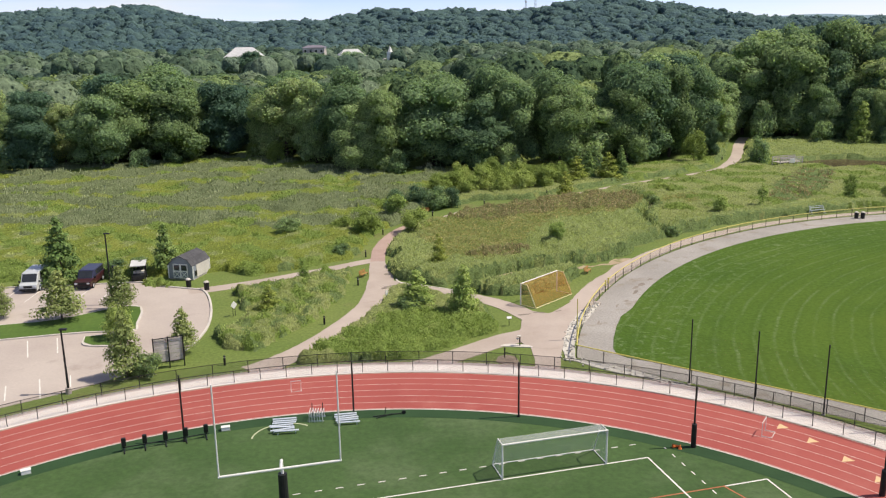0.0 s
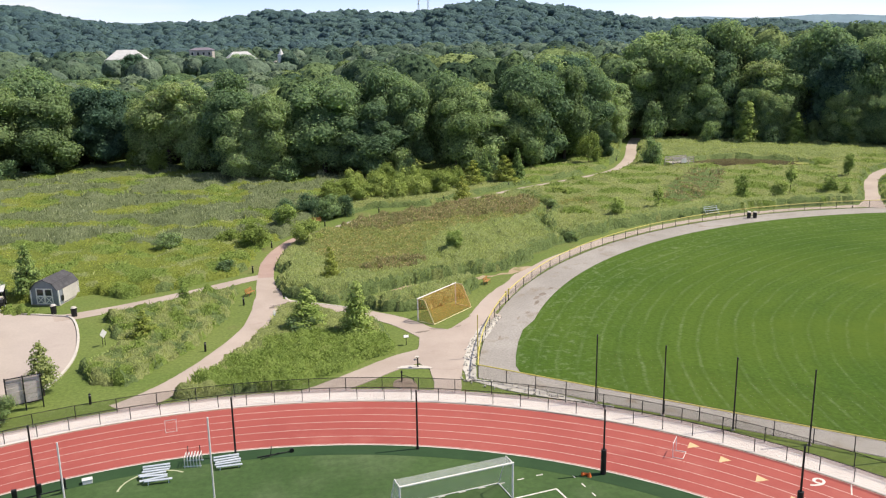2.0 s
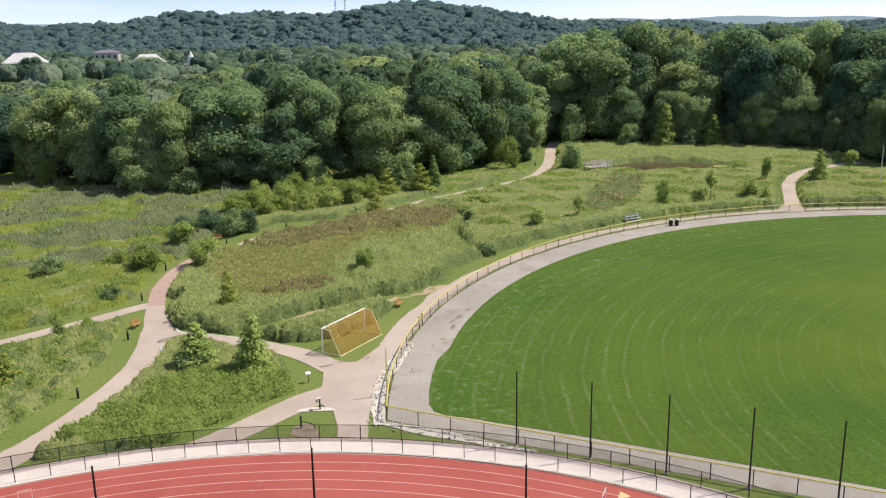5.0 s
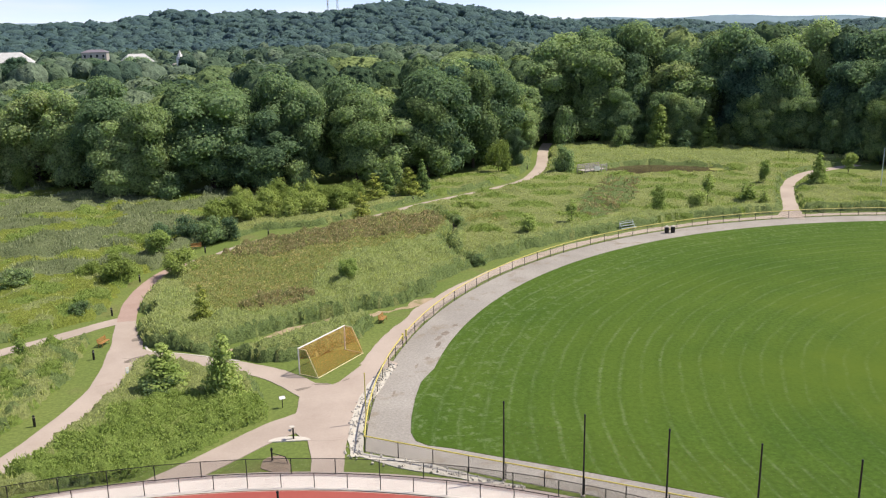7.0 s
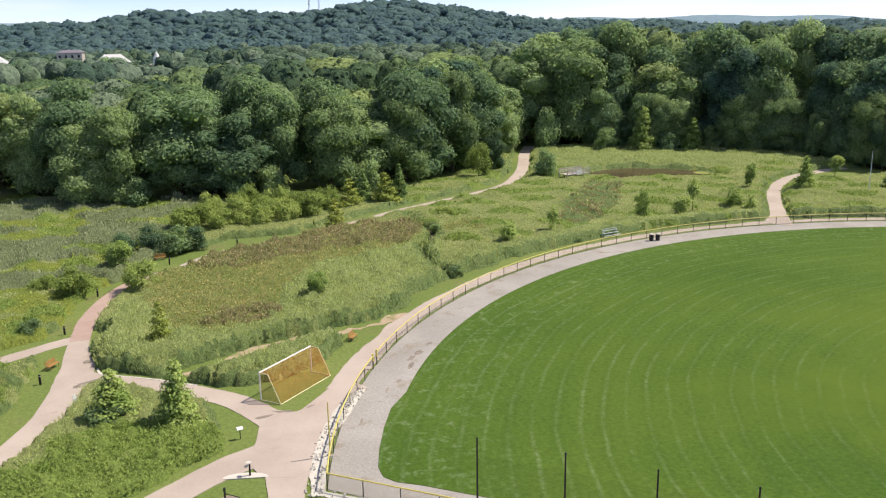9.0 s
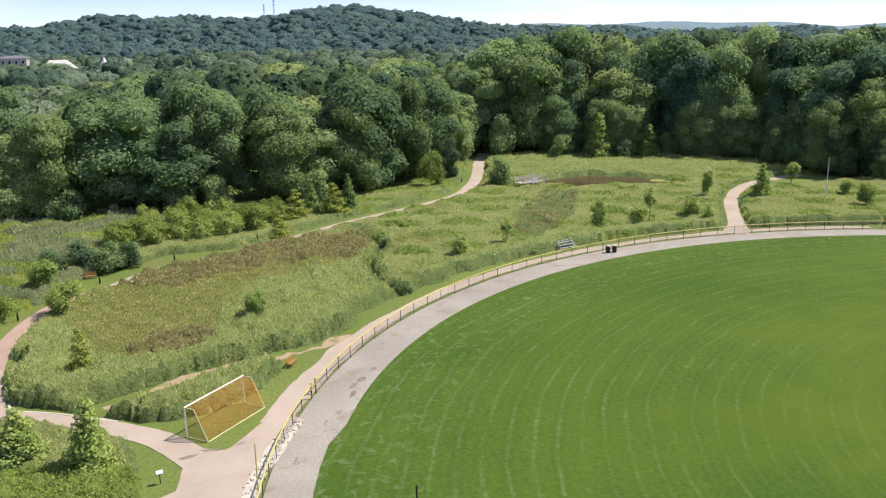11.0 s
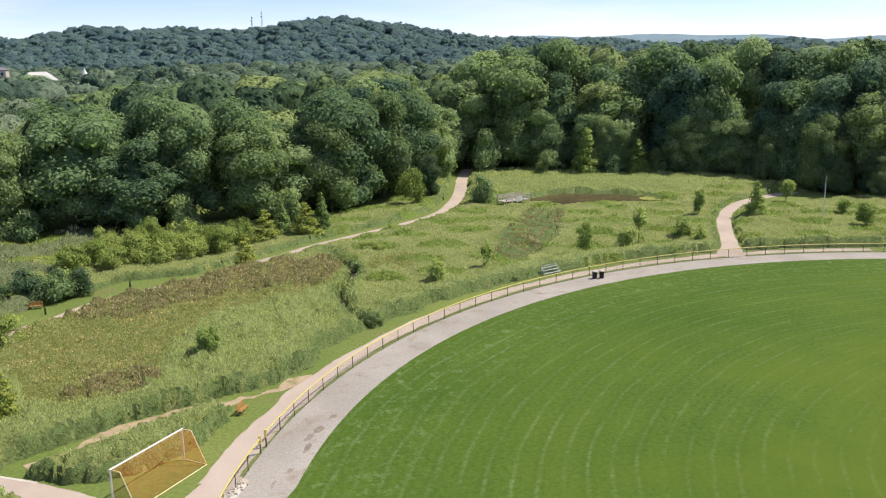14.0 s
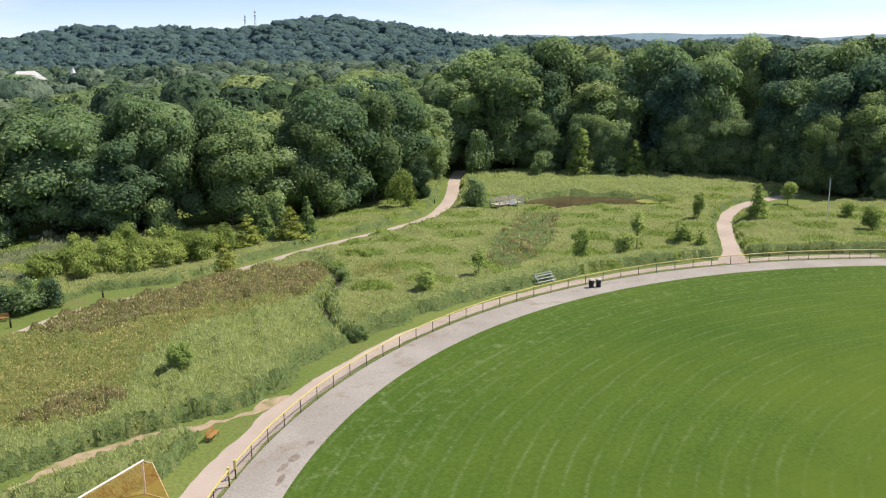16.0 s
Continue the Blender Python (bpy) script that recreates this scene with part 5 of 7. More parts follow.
net_at = [(19.7, 66.1), (23.95, 63.0), (28.0, 59.9), (32.15, 56.9), (36.3, 53.9)]
for i, (x, y) in enumerate(net_at):
    p = tagged(empty("net_post", Matrix.Translation((x, y, 0))), "tall slim black netting pole by the foul line fence", "pole", "ball net posts")
    part("pole", rod((0, 0, -0.2), (0, 0, 5.5), 0.065, 0.05), M["black"], p)
    part("cap", rod((0, 0, 5.48), (0, 0, 5.56), 0.075, 0.04), M["black"], p)
    part("hook", rod((0, 0, 5.3), (0.12, 0.1, 5.34), 0.015, seg=5), M["black"], p)
    part("footing", rod((0, 0, -0.1), (0, 0, 0.09), 0.17, 0.14, 12), M["concrete"], p)
netob = tagged(empty("safety_net"), "thin dark protective netting hung between tall poles", "net")
for a, b in zip(net_at[:-1], net_at[1:]):
    V = [(*a, 1.2), (*b, 1.2), (*b, 4.4), (*a, 4.4)]
    mesh_ob("net_panel", V, [(0, 1, 2, 3)], M["ball_net"], netob)

track_at = [(-18.95, 57.2, 5.05), (-7.2, 61.3, 4.3), (5.3, 60.4, 4.35), (16.95, 55.1, 4.5), (26.7, 48.3, 4.6)]
for i, (x, y, h) in enumerate(track_at):
    p = tagged(empty("track_post", Matrix.Translation((x, y, 0))), "tall black pole at the turf's edge" + (" with thick black padding" if i >= 3 else ""), "pole", "poles round the turf")
    part("pole", rod((0, 0, -0.2), (0, 0, h), 0.075, 0.06), M["black"], p)
    part("cap", rod((0, 0, h - 0.02), (0, 0, h + 0.05), 0.085, 0.05), M["black"], p)
    part("ground_sleeve", rod((0, 0, -0.1), (0, 0, 0.14), 0.13, 0.12, 12), M["black"], p)
    if i >= 3:
        part("padding", rod((0, 0, 0.05), (0, 0, 1.75), 0.19, 0.18, 12), M["black"], p, "thick black vinyl padding")

# ---- goals ----
U = Vector((7.06, 1.88, 0)).normalized()
W = Vector((-U.y, U.x, 0))


def goal(name, at, u, w, wide, high, top, deep, r, post_mat, stay_mat, net_mat, label):
    """A football goal with its front foot at `at`, its mouth along u and its net towards w."""
    g = tagged(empty(name, Matrix.Translation(at)), label, "goal")
    z = Vector((0, 0, 1))
    ends = [Vector((0, 0, 0)), u * wide]
    for e in ends:
        part("post", rod(e, e + z * high, r, seg=10), post_mat, g)
        part("top_stay", rod(e + z * high, e + z * high + w * top, r * 0.6, seg=8), stay_mat, g)
        part("back_stay", rod(e + z * high + w * top, e + w * deep, r * 0.6, seg=8), stay_mat, g)
        part("ground_bar", rod(e + z * 0.04, e + w * deep + z * 0.04, r * 0.6, seg=8), stay_mat, g)
    part("crossbar", rod(z * high - u * r, u * (wide + r) + z * high, r, seg=10), post_mat, g)
    part("back_bar", rod(w * deep + z * 0.04, u * wide + w * deep + z * 0.04, r * 0.6, seg=8), stay_mat, g)
    rng = np.random.RandomState(3)
    nx, nz = 14, 8
    V, F = [], []
    for i in range(nx + 1):
        for j in range(nz + 1):
            f = j / nz
            if f < 0.25:
                q = z * (high - 0.03) + w * top * f / 0.25
            else:
                k = (f - 0.25) / 0.75
                q = (z * high + w * top) * (1 - k) + (w * deep + z * 0.1) * k + w * 0.25 * math.sin(k * 3.14) * (0.6 + 0.4 * rng.rand()) - z * 0.12 * math.sin(k * 3.14)
            V.append(u * wide * i / nx + q + z * (0.12 * rng.rand() if j == nz else 0))
    for i in range(nx):
        for j in range(nz):
            a = i * (nz + 1) + j
            F.append((a, a + 1, a + nz + 2, a + nz + 1))
    mesh_ob("net", V, F, net_mat, g, "loosely hung goal net")
    for e in ends:
        Vs = [e + z * high, e + z * high + w * top, e + w * deep + z * 0.05, e + z * 0.05]
        mesh_ob("side_net", Vs, [(0, 1, 2, 3)], net_mat, g)
    return g


goal("soccer_goal", (3.44, 51.0, 0.02), U, W, 7.32, 2.44, 0.95, 2.05, 0.06, M["white"], M["white"], M["white_net"], "white soccer goal with a torn white net on turf")
U2 = Vector((4.43, 4.88, 0)).normalized()
goal("soccer_goal", (7.86, 87.75, 0.0), U2, Vector((U2.y, -U2.x, 0)), 6.6, 2.35, 0.85, 2.0, 0.065, M["white"], M["cream"], M["orange_net"], "white and yellow soccer goal with an orange net on grass")

fg = tagged(empty("football_goalpost", Matrix.Translation((-10.3, 48.7, 0))), "white football goalpost with a black padded base post", "goalpost")
part("base_pad", rod((0, 0, 0), (0, 0, 1.95), 0.3, 0.28, 14), M["black"], fg, "thick black vinyl padding")
bm = bmesh.new()
neck = [(0, 0, 1.6), (0, 0, 2.6), (0.02, -0.12, 2.9), (0.08, -0.5, 3.05), (0.23, -1.45, 3.05)]
for p, q in zip(neck[:-1], neck[1:]):
    add_rod(bm, p, q, 0.09, seg=10)
part("gooseneck", bm, M["white"], fg)
mid = Vector((0.23, -1.45, 3.05))
for s in (-1, 1):
    e = mid + U * (3.6 * s)
    part("upright", rod(e, e + Vector((0, 0, 5.85)), 0.05, 0.045, 10), M["white"], fg)
part("crossbar", rod(mid - U * 3.66, mid + U * 3.66, 0.075, seg=10), M["white"], fg)

# ---- markings on turf and track ----


def stripe(name, a, b, w, z, mat, label):
    a, b = Vector(a), Vector(b)
    d = (b - a).normalized()
    n = Vector((-d.y, d.x)) * w / 2
    return tagged(mesh_ob(name, [(*(a - n), z), (*(b - n), z), (*(b + n), z), (*(a + n), z)], [(0, 1, 2, 3)], mat), label, kind="structure")


U_ = Vector((U.x, U.y))
D_ = Vector((U.y, -U.x))
gl = Vector((3.44, 51.0))
stripe("goal_line", gl - U_ * 16, gl + U_ * 10.45, 0.12, 0.026, M["line"], "white painted goal line")
stripe("box_line", gl + U_ * 10.39, gl + U_ * 10.39 + D_ * 18, 0.12, 0.030, M["line"], "white painted penalty box line")
for k in range(19):
    p = Vector((-9.9, 49.5)) + U_ * (k * 1.37)
    stripe("dash", p, p + U_ * 0.48, 0.09, 0.027, M["line"], "white painted dash")
for k in range(7):
    p = Vector((14.9, 55.3)) + Vector((0.26, -0.966)) * (k * 1.25)
    stripe("dash", p, p + Vector((0.26, -0.966)) * 0.45, 0.09, 0.027, M["line"], "white painted dash")
stripe("orange_line", (5, 46.4), (17.5, 49.75), 0.12, 0.028, M["orange_line"], "orange painted field line")
stripe("orange_line", (17.4, 49.7), (21.0, 43.5), 0.12, 0.032, M["orange_line"], "orange painted field line")
stripe("side_line", (17.5, 49.75), (20.45, 50.55), 0.12, 0.024, M["line"], "white painted field line")
stripe("side_line", (20.4, 50.55), (22.2, 44.0), 0.12, 0.034, M["line"], "white painted field line")
V, F = ring(-11.8, 57.5, 2.32, 2.44, 182, 55, 0.025, 30)
tagged(mesh_ob("curved_line", V, F, M["yellow_line"]), "faded yellow curved line on turf", kind="structure")
for x, y in ((24.15, 58.0), (25.4, 55.75), (26.6, 52.95), (27.45, 50.2)):
    tagged(mesh_ob("track_marker", [(x - 0.46, y - 0.34, 0.044), (x + 0.46, y - 0.26, 0.044), (x + 0.05, y + 0.48, 0.044)], [(0, 1, 2)], M["tan_paint"]), "tan triangle painted on the red track", "marking", "track markers")
cu = bpy.data.curves.new("lane_number", "FONT")
cu.body, cu.size, cu.align_x, cu.align_y, cu.extrude = "6", 1.9, "CENTER", "CENTER", 0.002
tmp = bpy.data.objects.new("tmp", cu)
six = bpy.data.meshes.new_from_object(tmp)
bpy.data.objects.remove(tmp)
six.materials.append(M["line"])
tagged(new("lane_number", six), "white numeral six painted on the red track", "marking").matrix_world = pose(30.0, 52.0, 0.045, 0, 0, 128)
stripe("start_tick", (31.2, 50.2), (31.9, 51.4), 0.09, 0.043, M["line"], "white painted start tick")

# ---- things on the turf ----
sled = tagged(empty("blocking_sled", Matrix.Translation((-20.15, 56.8, 0.02)) @ Matrix.Rotation(0.36, 4, "Z")), "five-pad black football blocking sled on turf", "sled")
part("beam", rod((-3.0, 0, 0.28), (3.0, 0, 0.28), 0.04), M["black"], sled)
for i in range(5):
    x = -2.8 + 1.4 * i
    part("pad", add_box(bmesh.new(), x, -0.06, 0.72, 0.32, 0.2, 0.66, 0.07, Matrix.Rotation(0.12, 4, "X")), M["black"], sled)
    part("arm", rod((x, 0.2, 0.3), (x, -0.02, 0.75), 0.03), M["black"], sled)
    part("skid", add_rod(rod((x, -0.55, 0.05), (x, 0.6, 0.05), 0.045), (x, 0.5, 0.06), (x, 0.1, 0.32), 0.03), M["black"], sled)


def bench_stack(at, rz, n, long, label):
    s = tagged(empty("bench_stack", Matrix.Translation((*at, 0.02)) @ Matrix.Rotation(rz, 4, "Z")), label, "benches", "stacked benches")
    rng = np.random.RandomState(n)
    for i in range(n):
        o = rng.randn() * 0.2
        part("plank", add_box(bmesh.new(), o, i * 0.36, 0.2 + 0.05 * rng.rand(), long, 0.22, 0.05, 0.008, Matrix.Rotation(rng.randn() * 0.05, 4, "Z")), M["aluminium"], s)
        for k in (-0.36, 0.36):
            part("leg", add_box(bmesh.new(), o + k * long, i * 0.36, 0.09, 0.05, 0.18, 0.18, 0.006), M["aluminium"], s)
    return s


bench_stack((-12.1, 58.1), 0.14, 7, 1.75, "rows of silver aluminium team benches on turf")
bench_stack((-7.5, 59.5), 0.14, 5, 1.7, "rows of silver aluminium team benches on turf")
rack = tagged(empty("hurdle_rack", Matrix.Translation((-9.9, 60.4, 0.02))), "white metal rack of stacked frames on turf", "rack")
for i in range(6):
    x = -0.5 + 0.2 * i
    part("upright_frame", add_rod(add_rod(rod((x, -0.4, 0), (x, -0.4, 0.75), 0.025), (x, 0.45, 0), (x, 0.45, 0.75), 0.025), (x, -0.4, 0.75), (x, 0.45, 0.75), 0.025), M["white"], rack)
for y in (-0.4, 0.45):
    part("base_bar", rod((-0.6, y, 0.1), (0.6, y, 0.1), 0.03), M["aluminium"], rack)
for x in (-0.4, 0.4):
    part("handle_bar", rod((x, 0.46, 0.1), (x, 0.62, 1.1), 0.03), M["black"], rack)
fold = tagged(empty("folded_frame", Matrix.Translation((-4.6, 60.9, 0.02)) @ Matrix.Rotation(0.18, 4, "Z")), "black folded tubular frame lying on turf", "frame")
part("long_tube", rod((-1.1, 0, 0.06), (1.3, 0.1, 0.09), 0.035), M["black"], fold)
part("cross_tube", rod((-0.9, -0.35, 0.06), (0.4, 0.05, 0.14), 0.03), M["black"], fold)
part("raised_tube", rod((-0.2, 0, 0.08), (-0.1, 0.15, 0.65), 0.03), M["black"], fold)
part("wheel", rod((1.25, 0.0, 0.16), (1.25, 0.1, 0.16), 0.16, seg=14), M["black"], fold)
for x, y, rz in ((-16.4, 58.9, 0.3), (-28.3, 52.8, 0.5)):
    b = tagged(empty("equipment_box", Matrix.Translation((x, y, 0.02)) @ Matrix.Rotation(rz, 4, "Z")), "small white plastic box lying on turf", "box", "white boxes")
    part("tub", box(0, 0, 0.13, 0.62, 0.36, 0.26, bevel=0.03), M["white"], b)
    part("lid", box(0, 0, 0.28, 0.66, 0.4, 0.05, bevel=0.015), M["white"], b)
cone = tagged(empty("cone_pile", Matrix.Translation((15.8, 55.0, 0.02))), "orange plastic training cones lying on turf", "cones")
part("lying_cone", rod((-0.3, 0, 0.14), (0.22, 0.1, 0.08), 0.14, 0.04, 12), M["orange"], cone)
part("standing_cone", rod((0.16, -0.16, 0), (0.16, -0.16, 0.3), 0.14, 0.03, 12), M["orange"], cone)


def hurdle(at, rz, size=1.0):
    h = tagged(empty("hurdle", Matrix.Translation((*at, 0.03)) @ Matrix.Rotation(rz, 4, "Z") @ Matrix.Scale(size, 4)), "white metal hurdle standing on the red track", "hurdle", "hurdles")
    part("top_board", box(0, 0, 1.02, 1.18, 0.03, 0.075, bevel=0.005), M["white"], h)
    for s in (-0.55, 0.55):
        part("upright", rod((s, 0, 0), (s, 0, 1.0), 0.022), M["white"], h)
        part("foot", rod((s, -0.7, 0.03), (s, 0.02, 0.03), 0.025), M["white"], h)
    part("cross_tube", rod((-0.55, -0.68, 0.03), (0.55, -0.68, 0.03), 0.022), M["white"], h)


hurdle((-12.4, 66.2), 0.25, 0.72)
hurdle((22.5, 57.0), 1.0)

# ---- riprap at the fence corner ----
rip = tagged(empty("riprap"), "strip of pale broken stones along the outfield fence corner", "stones")
rng = np.random.RandomState(77)
rocks = []
for i in range(6):
    bm = bmesh.new()
    bmesh.ops.create_icosphere(bm, subdivisions=1, radius=1)
    for v in bm.verts:
        v.co *= 0.7 + 0.45 * rng.rand()
    rocks.append(as_mesh("stone", bm, M["stone"]))
ribbon("riprap_bed", [(10.7, 71.6, 1.0), (11.0, 74.2, 1.1), (11.7, 77.8, 1.15), (13.0, 81.8, 1.05), (14.7, 85.4, 1.0), (16.0, 87.6, 0.6)], 0.066, M["stone"], 0.12, "bed of pale gravel and stones", 11, 0.1)
ribbon("riprap_bed", [(10.6, 72.0, 1.2), (14.0, 69.6, 1.2), (18.0, 66.6, 0.8), (20.5, 64.8, 0.4)], 0.058, M["stone"], 0.15, "bed of pale gravel and stones", 12, 0.1)
runs = [(smooth_line([(10.6, 72.2, 0.5), (11.0, 74.2, 0.5), (11.7, 77.8, 0.55), (13.0, 81.8, 0.5), (14.7, 85.4, 0.5), (16.0, 87.6, 0.3)]), 205), (smooth_line([(10.6, 72.0, 0.55), (14.0, 69.6, 0.6), (18.0, 66.6, 0.4), (20.5, 64.8, 0.2)]), 92)]
for P, n in runs:
    for _ in range(n):
        x, y, w = P[rng.randint(len(P))]
        s = 0.06 + 0.085 * rng.rand()
        m = Matrix.LocRotScale((x + (rng.rand() * 2 - 1) * w, y + (rng.rand() * 2 - 1) * w, 0.07 + s * 0.25), Euler(rng.rand(3) * 6), Vector((s, s * 0.85, s * 0.6)))
        shared("stone", rocks[rng.randint(6)], m, rip)
fp = tagged(empty("foul_pole", Matrix.Translation((12.15, 76.8, 0))), "tall slim yellow foul pole among pale stones", "pole")
part("pole", rod((0, 0, -0.2), (0, 0, 4.0), 0.05, 0.045, 10), M["yellow"], fp)
part("cap", rod((0, 0, 3.98), (0, 0, 4.05), 0.06, 0.03, 10), M["yellow"], fp)
part("footing", rod((0, 0, -0.1), (0, 0, 0.12), 0.2, 0.18, 12), M["concrete"], fp)

# ---- path furniture ----


def bollard(x, y):
    b = tagged(empty("path_bollard", Matrix.Translation((x, y, 0))), "short dark path bollard with a pale band", "bollard", "path bollards")
    part("post", rod((0, 0, -0.1), (0, 0, 0.72), 0.1, seg=10), M["black"], b)
    part("band", rod((0, 0, 0.72), (0, 0, 0.8), 0.085, seg=10), M["kerb"], b, "pale lens band")
    part("cap", rod((0, 0, 0.8), (0, 0, 0.9), 0.11, 0.07, 10), M["black"], b)


for x, y in ((-19.6, 71.9), (-12.2, 82.5), (-10.1, 96.1), (-10.3, 109.0), (-8.9, 121.6), (-1.9, 133.9), (6.6, 142.3), (17.9, 150.0), (31.3, 160.6), (60.3, 187.6)):
    bollard(x, y)


def wood_bench(x, y, rz, label):
    b = tagged(empty("park_bench", Matrix.Translation((x, y, 0)) @ Matrix.Rotation(rz, 4, "Z") @ Matrix.Scale(0.84, 4)), label, "bench", "park benches")
    for i in range(3):
        part("seat_slat", box(0, -0.18 + 0.17 * i, 0.45, 1.7, 0.14, 0.04, bevel=0.008), M["wood"], b)
    for i in range(3):
        part("back_slat", box(0, 0.27 + 0.03 * i, 0.58 + 0.15 * i, 1.7, 0.035, 0.12, bevel=0.008), M["wood"], b)
    for s in (-0.65, 0.65):
        part("leg_frame", add_rod(add_rod(rod((s, -0.22, 0), (s, -0.2, 0.44), 0.035), (s, 0.3, 0), (s, 0.34, 0.95), 0.035), (s, -0.22, 0.42), (s, 0.3, 0.42), 0.03), M["wood"], b)


wood_bench(-9.75, 99.8, 1.15, "orange-brown wooden bench beside the footpath")
wood_bench(16.9, 99.7, 1.1, "orange-brown wooden bench by the meadow grass")
wood_bench(-3.2, 136.6, 0.1, "red-brown wooden bench before dark shrubs")


def info_sign(x, y, rz, w, h, tilt, mat, label, double=True):
    s = tagged(empty("info_sign", Matrix.Translation((x, y, 0)) @ Matrix.Rotation(rz, 4, "Z")), label, "sign", "path signs")
    for k in ((-w * 0.3, w * 0.3) if double else (0,)):
        part("post", rod((k, 0, -0.1), (k, 0, h), 0.035), M["black"], s)
    t = Matrix.Rotation(tilt, 4, "X")
    part("panel", add_box(bmesh.new(), 0, -0.03, h, w, 0.03, w * 0.62, 0.006, t), mat, s)
    part("panel_rim", add_box(bmesh.new(), 0, -0.012, h - 0.01, w + 0.05, 0.02, w * 0.62 + 0.05, 0.006, t), M["black"], s)


info_sign(6.15, 81.2, 0.2, 0.46, 0.85, -0.95, M["white"], "tilted white information panel on grass", False)
ms = tagged(empty("marker_sign", Matrix.Translation((-6.5, 90.5, 0)) @ Matrix.Rotation(0.8, 4, "Z")), "small upright pale sign panel on a short dark post", "sign", "path signs")
part("post", rod((0, 0, -0.1), (0, 0, 0.75), 0.04), M["black"], ms)
part("panel", box(0, -0.05, 0.78, 0.32, 0.04, 0.6, bevel=0.008), M["white"], ms)
part("panel_band", box(0, -0.075, 0.62, 0.3, 0.012, 0.16), M["sign_blue"], ms, "pale blue printed band")
ds = tagged(empty("diamond_sign", Matrix.Translation((-21.9, 85.6, 0)) @ Matrix.Rotation(1.0, 4, "Z")), "white diamond-shaped sign on two short posts", "sign")
part("panel", add_box(bmesh.new(), 0, 0, 1.2, 0.62, 0.03, 0.62, 0.01, Matrix.Rotation(0.785, 4, "Y")), M["white"], ds)
for s in (-0.15, 0.15):
    part("post", rod((s, 0.04, -0.1), (s, 0.04, 1.15), 0.03), M["black"], ds)
V = [(6.4 + 1.5 * math.cos(a), 75.15 + 0.75 * math.sin(a) - 0.22 * math.cos(a)) for a in np.linspace(0, math.pi, 14)]
slab("fountain_pad", V, 0.075, M["kerb"], 0.12, "pale concrete half-round pad", rounded=False)
df = tagged(empty("drinking_fountain", Matrix.Translation((6.7, 75.45, 0.07))), "slim dark drinking fountain on a pale pad", "fountain")
part("column", rod((0, 0, 0), (0, 0, 0.85), 0.07, 0.06, 10), M["black"], df)
part("bowl", rod((-0.06, 0, 0.84), (-0.06, 0, 0.95), 0.1, 0.19, 14), M["kerb"], df, "pale metal bowl")
part("side_bowl", rod((-0.22, 0, 0.6), (-0.22, 0, 0.7), 0.07, 0.14, 12), M["kerb"], df)
slab("planting_bed", [(4.3, 71.6), (4.5, 72.7), (5.2, 73.2), (6.0, 72.8), (6.3, 71.5), (6.1, 70.6), (5.2, 70.8)], 0.05, M["soil"], 0.1, "bare brown planting bed in the lawn")
hp = tagged(empty("hydrant_pipe", Matrix.Translation((5.1, 72.5, 0.05))), "dark standpipe on a bare brown bed", "standpipe")
part("pipe", rod((0, 0, -0.1), (0, 0, 0.8), 0.06), M["black"], hp)
part("valve_head", rod((0, 0, 0.78), (0, 0, 0.95), 0.1, 0.06, 10), M["black"], hp)
part("hose_arm", add_rod(rod((0.03, 0, 0.55), (0.9, -0.5, 0.42), 0.03), (0.9, -0.5, 0.42), (1.0, -0.7, 0.05), 0.03), M["black"], hp)


def litter_bin(x, y, group, label):
    b = tagged(empty("litter_bin", Matrix.Translation((x, y, 0.01))), label, "bin", group)
    part("drum", rod((0, 0, 0), (0, 0, 0.85), 0.28, 0.31, 16), M["black"], b)
    part("rim", rod((0, 0, 0.85), (0, 0, 0.9), 0.335, seg=16), M["black"], b)
    part("lid", rod((0, 0, 0.9), (0, 0, 1.04), 0.32, 0.2, 16), M["kerb"], b, "pale domed lid")


litter_bin(-29.7, 96.5, "car park bins", "black litter bin by the car park kerb")
litter_bin(-27.3, 95.3, "car park bins", "black litter bin by the car park kerb")
litter_bin(61.5, 127.2, "outfield bins", "black litter bin on the gravel by the fence")
litter_bin(62.4, 127.1, "outfield bins", "black litter bin on the gravel by the fence")
bl = tagged(empty("bleacher", Matrix.Translation((57.4, 130.6, 0)) @ Matrix.Rotation(0.3, 4, "Z") @ Matrix.Diagonal((1.0, 0.8, 0.8, 1.0))), "small weathered silver bleacher beside the outfield fence", "bleacher")
for i in range(3):
    part("seat_plank", box(0, 0.45 * i, 0.42 + 0.36 * i, 2.7, 0.26, 0.05, bevel=0.008), M["aluminium"], bl)
for s in (-1.2, 1.2):
    part("support", add_rod(add_rod(rod((s, 0, 0), (s, 0.95, 1.2), 0.04), (s, 0.95, 0), (s, 0.95, 1.5), 0.04), (s, 0, 0.1), (s, 0.95, 0.1), 0.035), M["aluminium"], bl)
part("back_rail", rod((-1.3, 0.95, 1.45), (1.3, 0.95, 1.45), 0.03), M["aluminium"], bl)

